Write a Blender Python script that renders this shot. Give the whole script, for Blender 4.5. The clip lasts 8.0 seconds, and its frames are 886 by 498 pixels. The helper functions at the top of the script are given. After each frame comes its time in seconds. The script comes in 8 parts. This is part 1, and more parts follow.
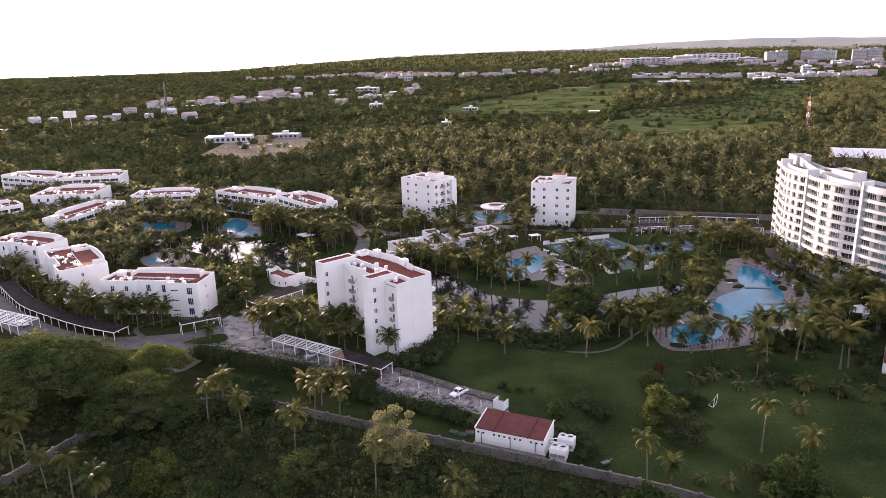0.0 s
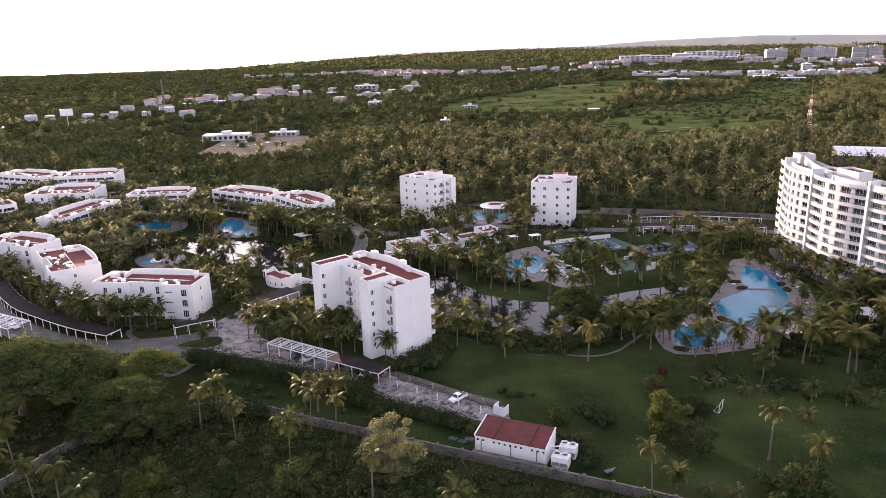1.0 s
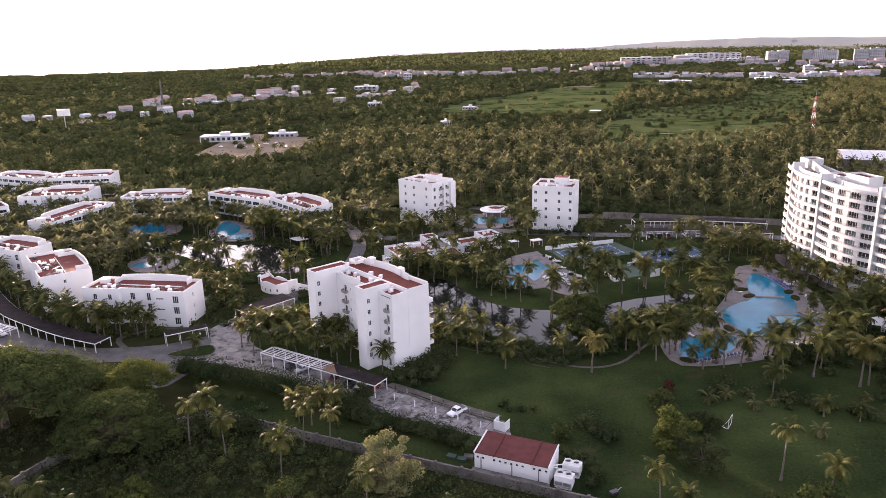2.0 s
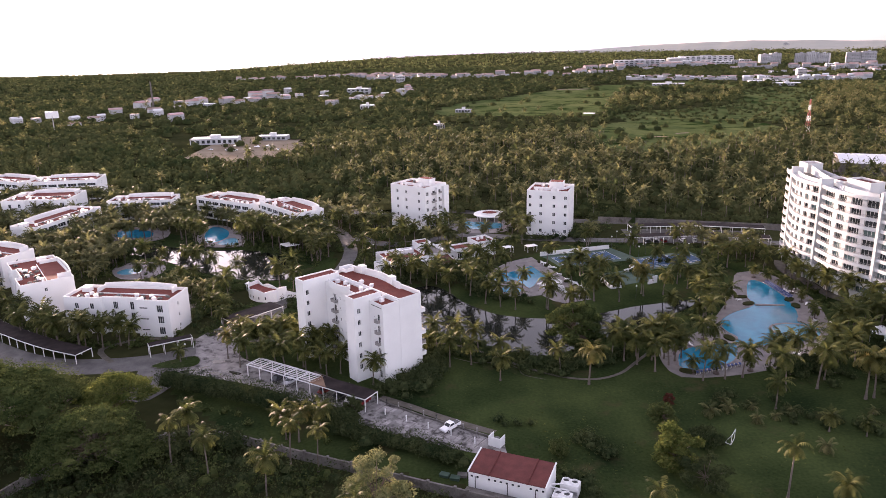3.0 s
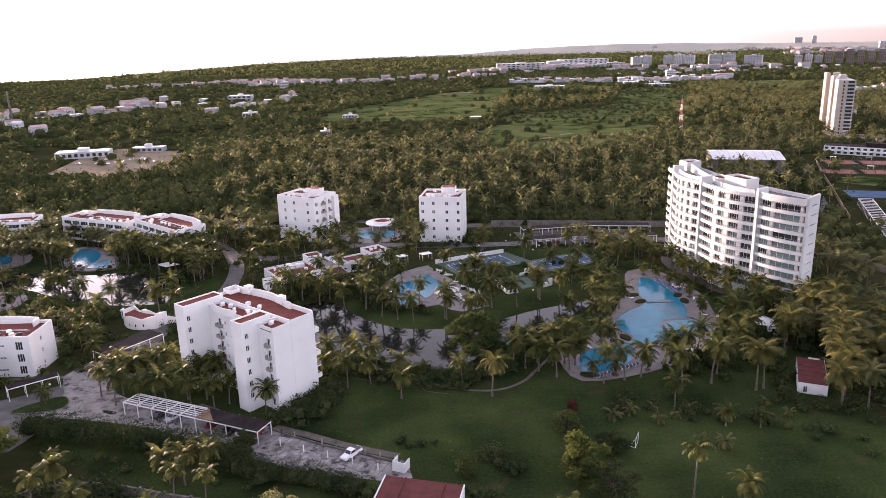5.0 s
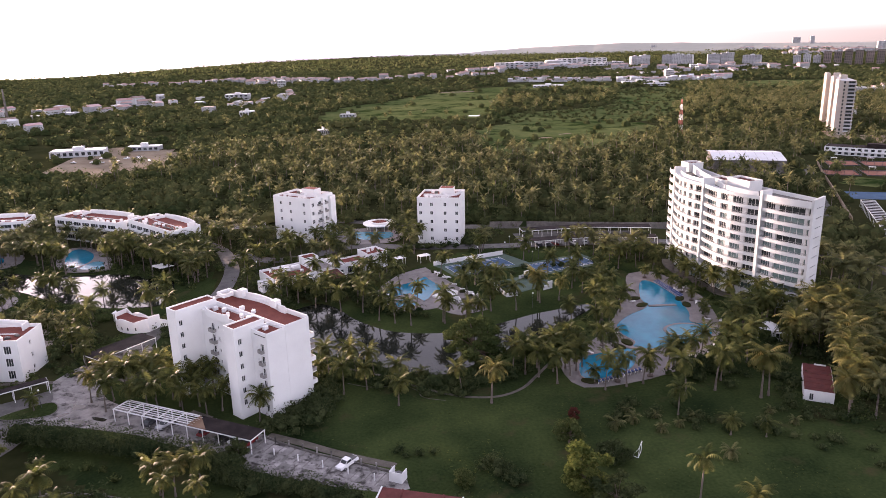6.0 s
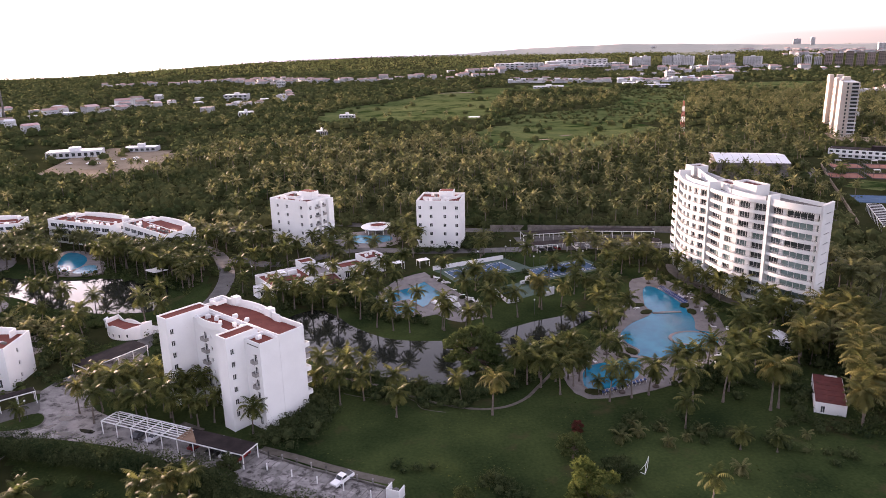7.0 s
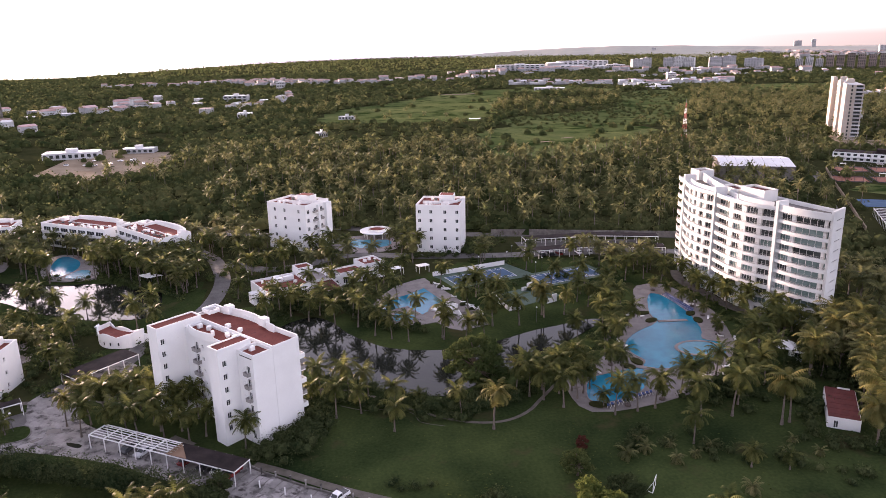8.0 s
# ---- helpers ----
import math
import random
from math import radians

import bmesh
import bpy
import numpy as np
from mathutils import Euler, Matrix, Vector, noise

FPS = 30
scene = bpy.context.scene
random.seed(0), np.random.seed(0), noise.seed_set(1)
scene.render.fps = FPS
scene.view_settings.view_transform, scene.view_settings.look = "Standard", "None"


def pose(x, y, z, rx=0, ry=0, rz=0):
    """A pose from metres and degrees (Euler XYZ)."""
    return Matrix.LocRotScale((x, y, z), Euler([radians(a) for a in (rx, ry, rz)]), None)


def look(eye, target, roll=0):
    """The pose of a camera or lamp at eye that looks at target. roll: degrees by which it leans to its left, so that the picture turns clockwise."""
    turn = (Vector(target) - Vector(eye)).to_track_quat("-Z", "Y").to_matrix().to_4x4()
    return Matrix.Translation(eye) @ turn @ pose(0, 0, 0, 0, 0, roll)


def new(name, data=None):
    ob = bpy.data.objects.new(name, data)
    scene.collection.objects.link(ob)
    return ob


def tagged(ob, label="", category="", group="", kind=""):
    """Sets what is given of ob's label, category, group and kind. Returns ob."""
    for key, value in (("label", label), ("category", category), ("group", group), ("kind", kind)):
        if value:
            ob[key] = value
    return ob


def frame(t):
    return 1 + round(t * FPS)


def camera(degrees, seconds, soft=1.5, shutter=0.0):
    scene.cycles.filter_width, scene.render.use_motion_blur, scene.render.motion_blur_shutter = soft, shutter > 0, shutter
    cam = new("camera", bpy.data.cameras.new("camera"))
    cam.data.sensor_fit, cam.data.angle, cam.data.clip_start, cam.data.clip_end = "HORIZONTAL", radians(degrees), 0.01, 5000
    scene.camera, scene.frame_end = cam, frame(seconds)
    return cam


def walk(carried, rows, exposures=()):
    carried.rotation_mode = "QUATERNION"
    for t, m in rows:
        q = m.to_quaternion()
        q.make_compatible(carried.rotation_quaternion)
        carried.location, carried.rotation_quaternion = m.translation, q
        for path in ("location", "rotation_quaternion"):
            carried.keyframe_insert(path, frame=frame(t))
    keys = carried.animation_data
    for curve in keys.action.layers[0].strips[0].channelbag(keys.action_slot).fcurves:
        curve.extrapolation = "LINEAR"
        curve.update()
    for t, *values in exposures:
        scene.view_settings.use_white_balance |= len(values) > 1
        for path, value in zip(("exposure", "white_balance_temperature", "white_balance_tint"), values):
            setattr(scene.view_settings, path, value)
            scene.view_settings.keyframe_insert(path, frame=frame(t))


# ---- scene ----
# Plan units are scaled once to true metres.
PLAN = 1.12
cam = camera(63.1, 8.0, soft=0.55)
PATH = [
    (0, (0.873, 3.872, 73.031), (0.861, 5.793, 72.473), -1.6),
    (0.5, (0.877, 5.318, 72.904), (0.867, 7.236, 72.339), -1.6),
    (1, (0.97, 7.59, 72.87), (0.96, 9.509, 72.306), -1.6),
    (1.5, (1.077, 10.37, 72.838), (1.068, 12.289, 72.275), -1.5),
    (2.8, (1.275, 17.360, 72.598), (1.266, 19.280, 72.041), -1.3),
    (3, (1.306, 18.435, 72.561), (1.315, 20.356, 72.005), -1.3),
    (3.5, (1.352, 20.513, 72.544), (1.436, 22.433, 71.99), -1.4),
    (4, (1.438, 22.206, 72.546), (1.525, 24.126, 71.994), -1.4),
    (4.5, (1.669, 23.7, 72.547), (1.823, 25.616, 71.996), -1.4),
    (5, (1.792, 25.241, 72.505), (2.094, 27.14, 71.953), -1.6),
    (6.5, (2.607, 31.073, 72.387), (2.916, 32.97, 71.832), -1.4),
    (7, (3.043, 33.634, 72.348), (3.352, 35.531, 71.795), -1.3),
    (7.5, (3.482, 36.263, 72.352), (3.791, 38.161, 71.8), -1.3),
    (8, (3.904, 38.57, 72.321), (4.213, 40.468, 71.771), -1.2),
]
WALK = []
for t, eye, target, roll in PATH:
    e = Vector(eye) * PLAN
    WALK.append((t, look(e, e + (Vector(target) - Vector(eye)) * 50, roll)))
walk(cam, WALK, [(0.0, 2.84, 6350, 36), (8.0, 2.84, 6350, 36)])

# ---- world, sun ----
SUN_AZ, SUN_EL = radians(28.5), radians(4.0)   # azimuth to the left of +y
world = bpy.data.worlds.new("world")
scene.world = world
world.use_nodes = True
wn = world.node_tree
wn.nodes.clear()
sky = wn.nodes.new("ShaderNodeTexSky")
sky.sky_type = "NISHITA"
sky.sun_disc = False
sky.sun_elevation = SUN_EL
sky.sun_rotation = -SUN_AZ
sky.altitude = 0
sky.air_density = 1.0
sky.dust_density = 1.3
sky.ozone_density = 1.5
bg = wn.nodes.new("ShaderNodeBackground")
bg.inputs["Strength"].default_value = 0.15
wo = wn.nodes.new("ShaderNodeOutputWorld")
haze = wn.nodes.new("ShaderNodeHueSaturation")   # evening haze washes the colour out of the whole sky
haze.inputs["Saturation"].default_value = 0.31
wn.links.new(sky.outputs[0], haze.inputs["Color"])
wn.links.new(haze.outputs[0], bg.inputs[0])
wn.links.new(bg.outputs[0], wo.inputs[0])
sun_data = bpy.data.lights.new("sun", "SUN")
sun_data.energy = 2.7
sun_data.angle = radians(0.6)
sun_data.color = (1.0, 0.77, 0.52)
sun = new("sun", sun_data)
sun_dir = Vector((-math.sin(SUN_AZ) * math.cos(SUN_EL), math.cos(SUN_AZ) * math.cos(SUN_EL), math.sin(SUN_EL)))
sun.matrix_world = look(sun_dir * 500, (0, 0, 0))

# ---- materials ----
def material(name, col_a, col_b, scale=1.0, rough=0.8, fine=8.0, bump=0.1, metal=0.0, spec=0.5, vary="", dirt=None, amount=0.3):
    """Two-scale noise between two colours; vary: random per object or per island, by the given amount."""
    m = bpy.data.materials.new(name)
    m.use_nodes = True
    nt = m.node_tree
    bs = nt.nodes["Principled BSDF"]
    tc = nt.nodes.new("ShaderNodeNewGeometry")
    n1 = nt.nodes.new("ShaderNodeTexNoise")
    n1.inputs["Scale"].default_value = scale
    n1.inputs["Detail"].default_value = 4
    n2 = nt.nodes.new("ShaderNodeTexNoise")
    n2.inputs["Scale"].default_value = scale * fine
    n2.inputs["Detail"].default_value = 3
    for n in (n1, n2):
        nt.links.new(tc.outputs["Position"], n.inputs["Vector"])
    add = nt.nodes.new("ShaderNodeMath")
    add.operation = "MULTIPLY_ADD"
    nt.links.new(n2.outputs["Fac"], add.inputs[0])
    add.inputs[1].default_value = 0.4
    nt.links.new(n1.outputs["Fac"], add.inputs[2])
    ramp = nt.nodes.new("ShaderNodeValToRGB")
    ramp.color_ramp.elements[0].position = 0.5
    ramp.color_ramp.elements[1].position = 0.9
    ramp.color_ramp.elements[0].color = (*col_a, 1)
    ramp.color_ramp.elements[1].color = (*col_b, 1)
    nt.links.new(add.outputs[0], ramp.inputs[0])
    out = ramp.outputs[0]
    if dirt:
        n3 = nt.nodes.new("ShaderNodeTexNoise")
        n3.inputs["Scale"].default_value = dirt[1]
        n3.inputs["Detail"].default_value = 6
        n3.inputs["Roughness"].default_value = 0.65
        nt.links.new(tc.outputs["Position"], n3.inputs["Vector"])
        r3 = nt.nodes.new("ShaderNodeValToRGB")
        r3.color_ramp.elements[0].position = dirt[2]
        r3.color_ramp.elements[1].position = dirt[2] + 0.12
        mx = nt.nodes.new("ShaderNodeMix")
        mx.data_type = "RGBA"
        nt.links.new(n3.outputs["Fac"], r3.inputs[0])
        nt.links.new(r3.outputs[0], mx.inputs[0])
        nt.links.new(out, mx.inputs[6])
        mx.inputs[7].default_value = (*dirt[0], 1)
        out = mx.outputs[2]
    if vary:
        hv = nt.nodes.new("ShaderNodeHueSaturation")
        if vary == "object":
            rnd = nt.nodes.new("ShaderNodeObjectInfo").outputs["Random"]
        else:
            rnd = tc.outputs["Random Per Island"]
        mr = nt.nodes.new("ShaderNodeMapRange")
        mr.inputs["To Min"].default_value = 1 - amount
        mr.inputs["To Max"].default_value = 1 + amount
        nt.links.new(rnd, mr.inputs["Value"])
        nt.links.new(mr.outputs[0], hv.inputs["Value"])
        mh = nt.nodes.new("ShaderNodeMapRange")
        mh.inputs["To Min"].default_value = 0.515
        mh.inputs["To Max"].default_value = 0.47
        nt.links.new(rnd, mh.inputs["Value"])
        nt.links.new(mh.outputs[0], hv.inputs["Hue"])
        nt.links.new(out, hv.inputs["Color"])
        out = hv.outputs[0]
    nt.links.new(out, bs.inputs["Base Color"])
    bs.inputs["Roughness"].default_value = rough
    bs.inputs["Metallic"].default_value = metal
    bs.inputs["Specular IOR Level"].default_value = spec
    if bump:
        bp = nt.nodes.new("ShaderNodeBump")
        bp.inputs["Strength"].default_value = bump
        bp.inputs["Distance"].default_value = 0.1
        nt.links.new(n2.outputs["Fac"], bp.inputs["Height"])
        nt.links.new(bp.outputs[0], bs.inputs["Normal"])
    return m


def leaf_material(name, col_a, col_b, scale, trans=0.4, vary="island", rough=0.6, gloss=0.0, amount=0.3):
    """A leaf that lets light through; matt, or glossy as palm fronds are."""
    m = material(name, col_a, col_b, scale, rough, 6.0, 0.0, vary=vary, spec=gloss, amount=amount)
    nt = m.node_tree
    bs = nt.nodes["Principled BSDF"]
    col = bs.inputs["Base Color"].links[0].from_socket
    tl = nt.nodes.new("ShaderNodeBsdfTranslucent")
    nt.links.new(col, tl.inputs["Color"])
    mix = nt.nodes.new("ShaderNodeMixShader")
    mix.inputs[0].default_value = trans
    front = bs
    if not gloss:
        front = nt.nodes.new("ShaderNodeBsdfDiffuse")
        nt.links.new(col, front.inputs["Color"])
    nt.links.new(front.outputs[0], mix.inputs[1])
    nt.links.new(tl.outputs[0], mix.inputs[2])
    nt.links.new(mix.outputs[0], nt.nodes["Material Output"].inputs["Surface"])
    return m


def water_material(name, deep, shallow, scale, ripple, rough=0.03, dist=0.05):
    m = material(name, deep, shallow, scale, rough, 4.0, 0.0, spec=0.5)
    nt = m.node_tree
    bs = nt.nodes["Principled BSDF"]
    bs.inputs["IOR"].default_value = 1.33
    ge = nt.nodes.new("ShaderNodeNewGeometry")
    n = nt.nodes.new("ShaderNodeTexNoise")
    n.inputs["Scale"].default_value = 1.2
    n.inputs["Detail"].default_value = 3
    nt.links.new(ge.outputs["Position"], n.inputs["Vector"])
    bp = nt.nodes.new("ShaderNodeBump")
    bp.inputs["Strength"].default_value = ripple
    bp.inputs["Distance"].default_value = dist
    nt.links.new(n.outputs["Fac"], bp.inputs["Height"])
    nt.links.new(bp.outputs[0], bs.inputs["Normal"])
    return m


TOWERWHITE = material("weathered_tower_render", (0.5, 0.51, 0.505), (0.57, 0.575, 0.565), 0.25, 0.85, 14.0, 0.05, spec=0.25, dirt=((0.46, 0.45, 0.42), 0.3, 0.64))
STUCCO = material("white_stucco", (0.68, 0.685, 0.68), (0.73, 0.735, 0.73), 0.25, 0.85, 14.0, 0.05, spec=0.3, dirt=((0.59, 0.575, 0.55), 0.35, 0.66))
ROOFRED = material("terracotta_roof_coat", (0.138, 0.043, 0.034), (0.19, 0.063, 0.05), 0.35, 0.9, 9.0, 0.1, spec=0.08, dirt=((0.12, 0.044, 0.036), 0.7, 0.56))
ROOFTILE = material("dark_red_roof_sheet", (0.085, 0.025, 0.022), (0.13, 0.037, 0.032), 0.6, 0.8, 9.0, 0.1, spec=0.2, dirt=((0.07, 0.028, 0.028), 0.45, 0.58))
PAVER = material("worn_paving", (0.15, 0.142, 0.136), (0.29, 0.275, 0.262), 0.35, 0.8, 12.0, 0.25, spec=0.25, dirt=((0.04, 0.036, 0.033), 0.3, 0.5))
SLABM = material("paving_slab_concrete", (0.17, 0.162, 0.155), (0.32, 0.305, 0.29), 0.5, 0.8, 10.0, 0.2, spec=0.25, vary="object", dirt=((0.05, 0.045, 0.042), 0.45, 0.5))
ASPHALT = material("asphalt", (0.075, 0.072, 0.069), (0.14, 0.133, 0.125), 0.3, 0.9, 10.0, 0.15, spec=0.25, dirt=((0.055, 0.052, 0.05), 0.15, 0.58))
PATHM = material("stone_path", (0.075, 0.068, 0.055), (0.13, 0.115, 0.095), 0.5, 0.9, 9.0, 0.15, spec=0.2)
DECK = material("pool_deck_stone", (0.15, 0.137, 0.13), (0.225, 0.205, 0.195), 0.35, 0.8, 12.0, 0.1, spec=0.3, dirt=((0.12, 0.102, 0.09), 0.3, 0.57))
GRASS = material("lawn_grass", (0.013, 0.023, 0.009), (0.048, 0.066, 0.022), 0.05, 0.95, 30.0, 0.8, spec=0.0, dirt=((0.05, 0.045, 0.022), 0.06, 0.56))
SCRUB = material("scrub_ground", (0.02, 0.024, 0.01), (0.042, 0.044, 0.019), 0.03, 0.95, 12.0, 0.6, spec=0.0, dirt=((0.045, 0.04, 0.025), 0.012, 0.78))
FIELD = material("meadow", (0.052, 0.075, 0.026), (0.115, 0.13, 0.05), 0.012, 0.95, 14.0, 0.6, spec=0.0, dirt=((0.02, 0.036, 0.011), 0.03, 0.5))
PALEGRASS = material("dry_airfield_grass", (0.15, 0.155, 0.11), (0.21, 0.21, 0.16), 0.01, 0.95, 10.0, 0.2, spec=0.0)
BARE = material("bare_earth", (0.19, 0.15, 0.11), (0.28, 0.23, 0.17), 0.05, 0.95, 10.0, 0.3, spec=0.0)
CONCRETE = material("weathered_concrete", (0.09, 0.083, 0.075), (0.17, 0.157, 0.142), 0.4, 0.9, 8.0, 0.2, dirt=((0.07, 0.062, 0.052), 0.35, 0.52))
SHADECLOTH = material("dark_shade_cloth", (0.02, 0.016, 0.016), (0.038, 0.03, 0.029), 0.4, 0.95, 10.0, 0.1, spec=0.08)
TANCLOTH = material("faded_tan_cloth", (0.15, 0.09, 0.055), (0.2, 0.125, 0.08), 0.5, 0.9, 8.0, 0.1)
WHITEPAINT = material("white_painted_metal", (0.72, 0.72, 0.71), (0.8, 0.8, 0.79), 0.8, 0.5, 6.0, 0.0)
GREYMETAL = material("grey_metal", (0.35, 0.35, 0.36), (0.5, 0.5, 0.5), 1.0, 0.4, 6.0, 0.0, metal=0.6)
DARKMETAL = material("dark_metal", (0.03, 0.03, 0.03), (0.06, 0.06, 0.06), 1.0, 0.5, 6.0, 0.0)
GLASS = material("window_glass", (0.02, 0.024, 0.026), (0.05, 0.058, 0.06), 0.2, 0.06, 5.0, 0.0, vary="object")
TEALGLASS = material("tinted_window_glass", (0.07, 0.11, 0.11), (0.16, 0.22, 0.22), 0.15, 0.08, 5.0, 0.0, vary="object")
RAILING = material("balcony_railing_metal", (0.2, 0.19, 0.18), (0.28, 0.27, 0.26), 1.0, 0.5, 6.0, 0.0)
BLUECOURT = material("blue_court_coat", (0.025, 0.068, 0.13), (0.045, 0.098, 0.175), 0.2, 0.8, 8.0, 0.05, spec=0.25, dirt=((0.13, 0.18, 0.23), 0.25, 0.62))
GREENCOURT = material("green_court_coat", (0.028, 0.06, 0.04), (0.048, 0.088, 0.06), 0.25, 0.85, 8.0, 0.05)
CLAY = material("clay_court", (0.2, 0.075, 0.045), (0.28, 0.105, 0.065), 0.15, 0.9, 8.0, 0.05)
LINEPAINT = material("line_paint", (0.7, 0.7, 0.7), (0.8, 0.8, 0.8), 1.0, 0.7, 6.0, 0.0)
TRUNK = material("palm_trunk_bark", (0.085, 0.068, 0.055), (0.14, 0.115, 0.095), 1.5, 0.9, 6.0, 0.3)
BARK = material("tree_bark", (0.1, 0.075, 0.055), (0.17, 0.13, 0.1), 1.0, 0.9, 6.0, 0.3)
POTM = material("dark_clay_pot", (0.06, 0.045, 0.04), (0.1, 0.075, 0.06), 2.0, 0.8, 5.0, 0.1)
REDPAINT = material("red_mast_paint", (0.3, 0.06, 0.045), (0.38, 0.09, 0.07), 0.5, 0.6, 6.0, 0.0)
CARWHITE = material("white_car_paint", (0.75, 0.75, 0.75), (0.82, 0.82, 0.82), 0.6, 0.25, 4.0, 0.0)
CARDARK = material("dark_car_paint", (0.03, 0.03, 0.035), (0.06, 0.06, 0.065), 0.6, 0.25, 4.0, 0.0)
CARRED = material("dark_red_car_paint", (0.16, 0.02, 0.02), (0.22, 0.03, 0.03), 0.6, 0.25, 4.0, 0.0)
CARSILVER = material("silver_car_paint", (0.4, 0.41, 0.42), (0.5, 0.51, 0.52), 0.6, 0.25, 4.0, 0.0)
RUBBER = material("tyre_rubber", (0.015, 0.015, 0.015), (0.03, 0.03, 0.03), 3.0, 0.8, 5.0, 0.1)
LOUNGEBLUE = material("blue_sling_fabric", (0.02, 0.045, 0.14), (0.035, 0.07, 0.2), 1.0, 0.8, 5.0, 0.0)
FARSTONE = material("pale_apartment_render", (0.32, 0.325, 0.34), (0.44, 0.445, 0.46), 0.05, 0.85, 8.0, 0.0, vary="object")
# far window glass, lightened in its base colour to stand in for haze
FARGLASS = material("haze_paled_far_window", (0.16, 0.165, 0.175), (0.24, 0.245, 0.255), 0.2, 0.35, 5.0, 0.0, vary="object")
FARBROWN = material("brown_apartment_render", (0.16, 0.13, 0.12), (0.24, 0.2, 0.18), 0.05, 0.85, 8.0, 0.0, vary="object")
TOWERSTONE = material("cream_tower_render", (0.38, 0.33, 0.285), (0.46, 0.405, 0.35), 0.05, 0.85, 8.0, 0.0)
FARROOF = material("far_roof_coat", (0.3, 0.18, 0.15), (0.42, 0.33, 0.3), 0.05, 0.85, 8.0, 0.0, vary="object")
SHEETROOF = material("white_sheet_roof", (0.5, 0.5, 0.51), (0.62, 0.62, 0.63), 0.08, 0.5, 8.0, 0.05)

PALMLEAF = leaf_material("palm_leaf", (0.04, 0.057, 0.018), (0.13, 0.138, 0.042), 0.25, 0.44, "island", 0.6, 0.05, 0.42)
# paler than palm_leaf, in part to make up for haze that is not drawn
PALMFAR = leaf_material("palm_leaf_far", (0.052, 0.069, 0.025), (0.16, 0.16, 0.066), 0.05, 0.44, "island", 0.6, 0.05, 0.42)
# yellower copy of the palm leaf, low sunlight put into its colour
PALMGOLD = leaf_material("sun_gold_palm_leaf", (0.068, 0.079, 0.024), (0.158, 0.148, 0.047), 0.3, 0.48, "island", 0.6, 0.05, 0.4)
BROAD = leaf_material("broad_leaf", (0.034, 0.056, 0.019), (0.078, 0.098, 0.034), 0.08, 0.32, amount=0.38)
BROADLIME = leaf_material("lime_broad_leaf", (0.05, 0.075, 0.02), (0.1, 0.12, 0.034), 0.1, 0.4, amount=0.35)
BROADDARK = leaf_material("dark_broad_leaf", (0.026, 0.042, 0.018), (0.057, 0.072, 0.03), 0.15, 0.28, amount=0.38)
BROADPALE = leaf_material("pale_broad_leaf", (0.115, 0.135, 0.06), (0.22, 0.225, 0.105), 0.3, 0.38)
# leaf colour lifted in part to stand in for missing haze
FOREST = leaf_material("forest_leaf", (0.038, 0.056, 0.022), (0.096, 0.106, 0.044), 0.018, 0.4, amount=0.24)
TUFT = leaf_material("lawn_tuft", (0.035, 0.052, 0.014), (0.075, 0.088, 0.028), 0.2, 0.5)
REDLEAF = leaf_material("red_flower_leaf", (0.05, 0.03, 0.016), (0.12, 0.042, 0.03), 0.3, 0.3)

POOLWATER = water_material("pool_water", (0.004, 0.125, 0.21), (0.01, 0.19, 0.285), 0.12, 0.2, dist=0.2)
POOLSHALLOW = water_material("shallow_pool_water", (0.05, 0.2, 0.28), (0.09, 0.27, 0.35), 0.2, 0.5, dist=0.25)
PONDWATER = water_material("pond_water", (0.012, 0.014, 0.012), (0.022, 0.024, 0.018), 0.05, 0.006)
PONDWATER.node_tree.nodes["Principled BSDF"].inputs["Specular IOR Level"].default_value = 0.22
for wet in (POOLWATER, POOLSHALLOW):
    wet.node_tree.nodes["Principled BSDF"].inputs["Specular IOR Level"].default_value = 0.22
SEAWATER = water_material("sea_water", (0.03, 0.045, 0.05), (0.05, 0.065, 0.07), 0.002, 0.25, 0.12)


def haze_glow_material(name, col, strength):
    """Plain far-off land; added emission stands in for the lit haze before it."""
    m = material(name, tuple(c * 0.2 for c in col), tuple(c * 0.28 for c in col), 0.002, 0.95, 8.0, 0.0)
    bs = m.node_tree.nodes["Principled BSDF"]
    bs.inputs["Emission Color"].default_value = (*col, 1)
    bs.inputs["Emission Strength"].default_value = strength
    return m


HILL = haze_glow_material("haze_glow_hill_backdrop", (0.37, 0.38, 0.33), 0.085)
FARLAND = haze_glow_material("haze_glow_shore_backdrop", (1.0, 0.9, 0.92), 0.19)


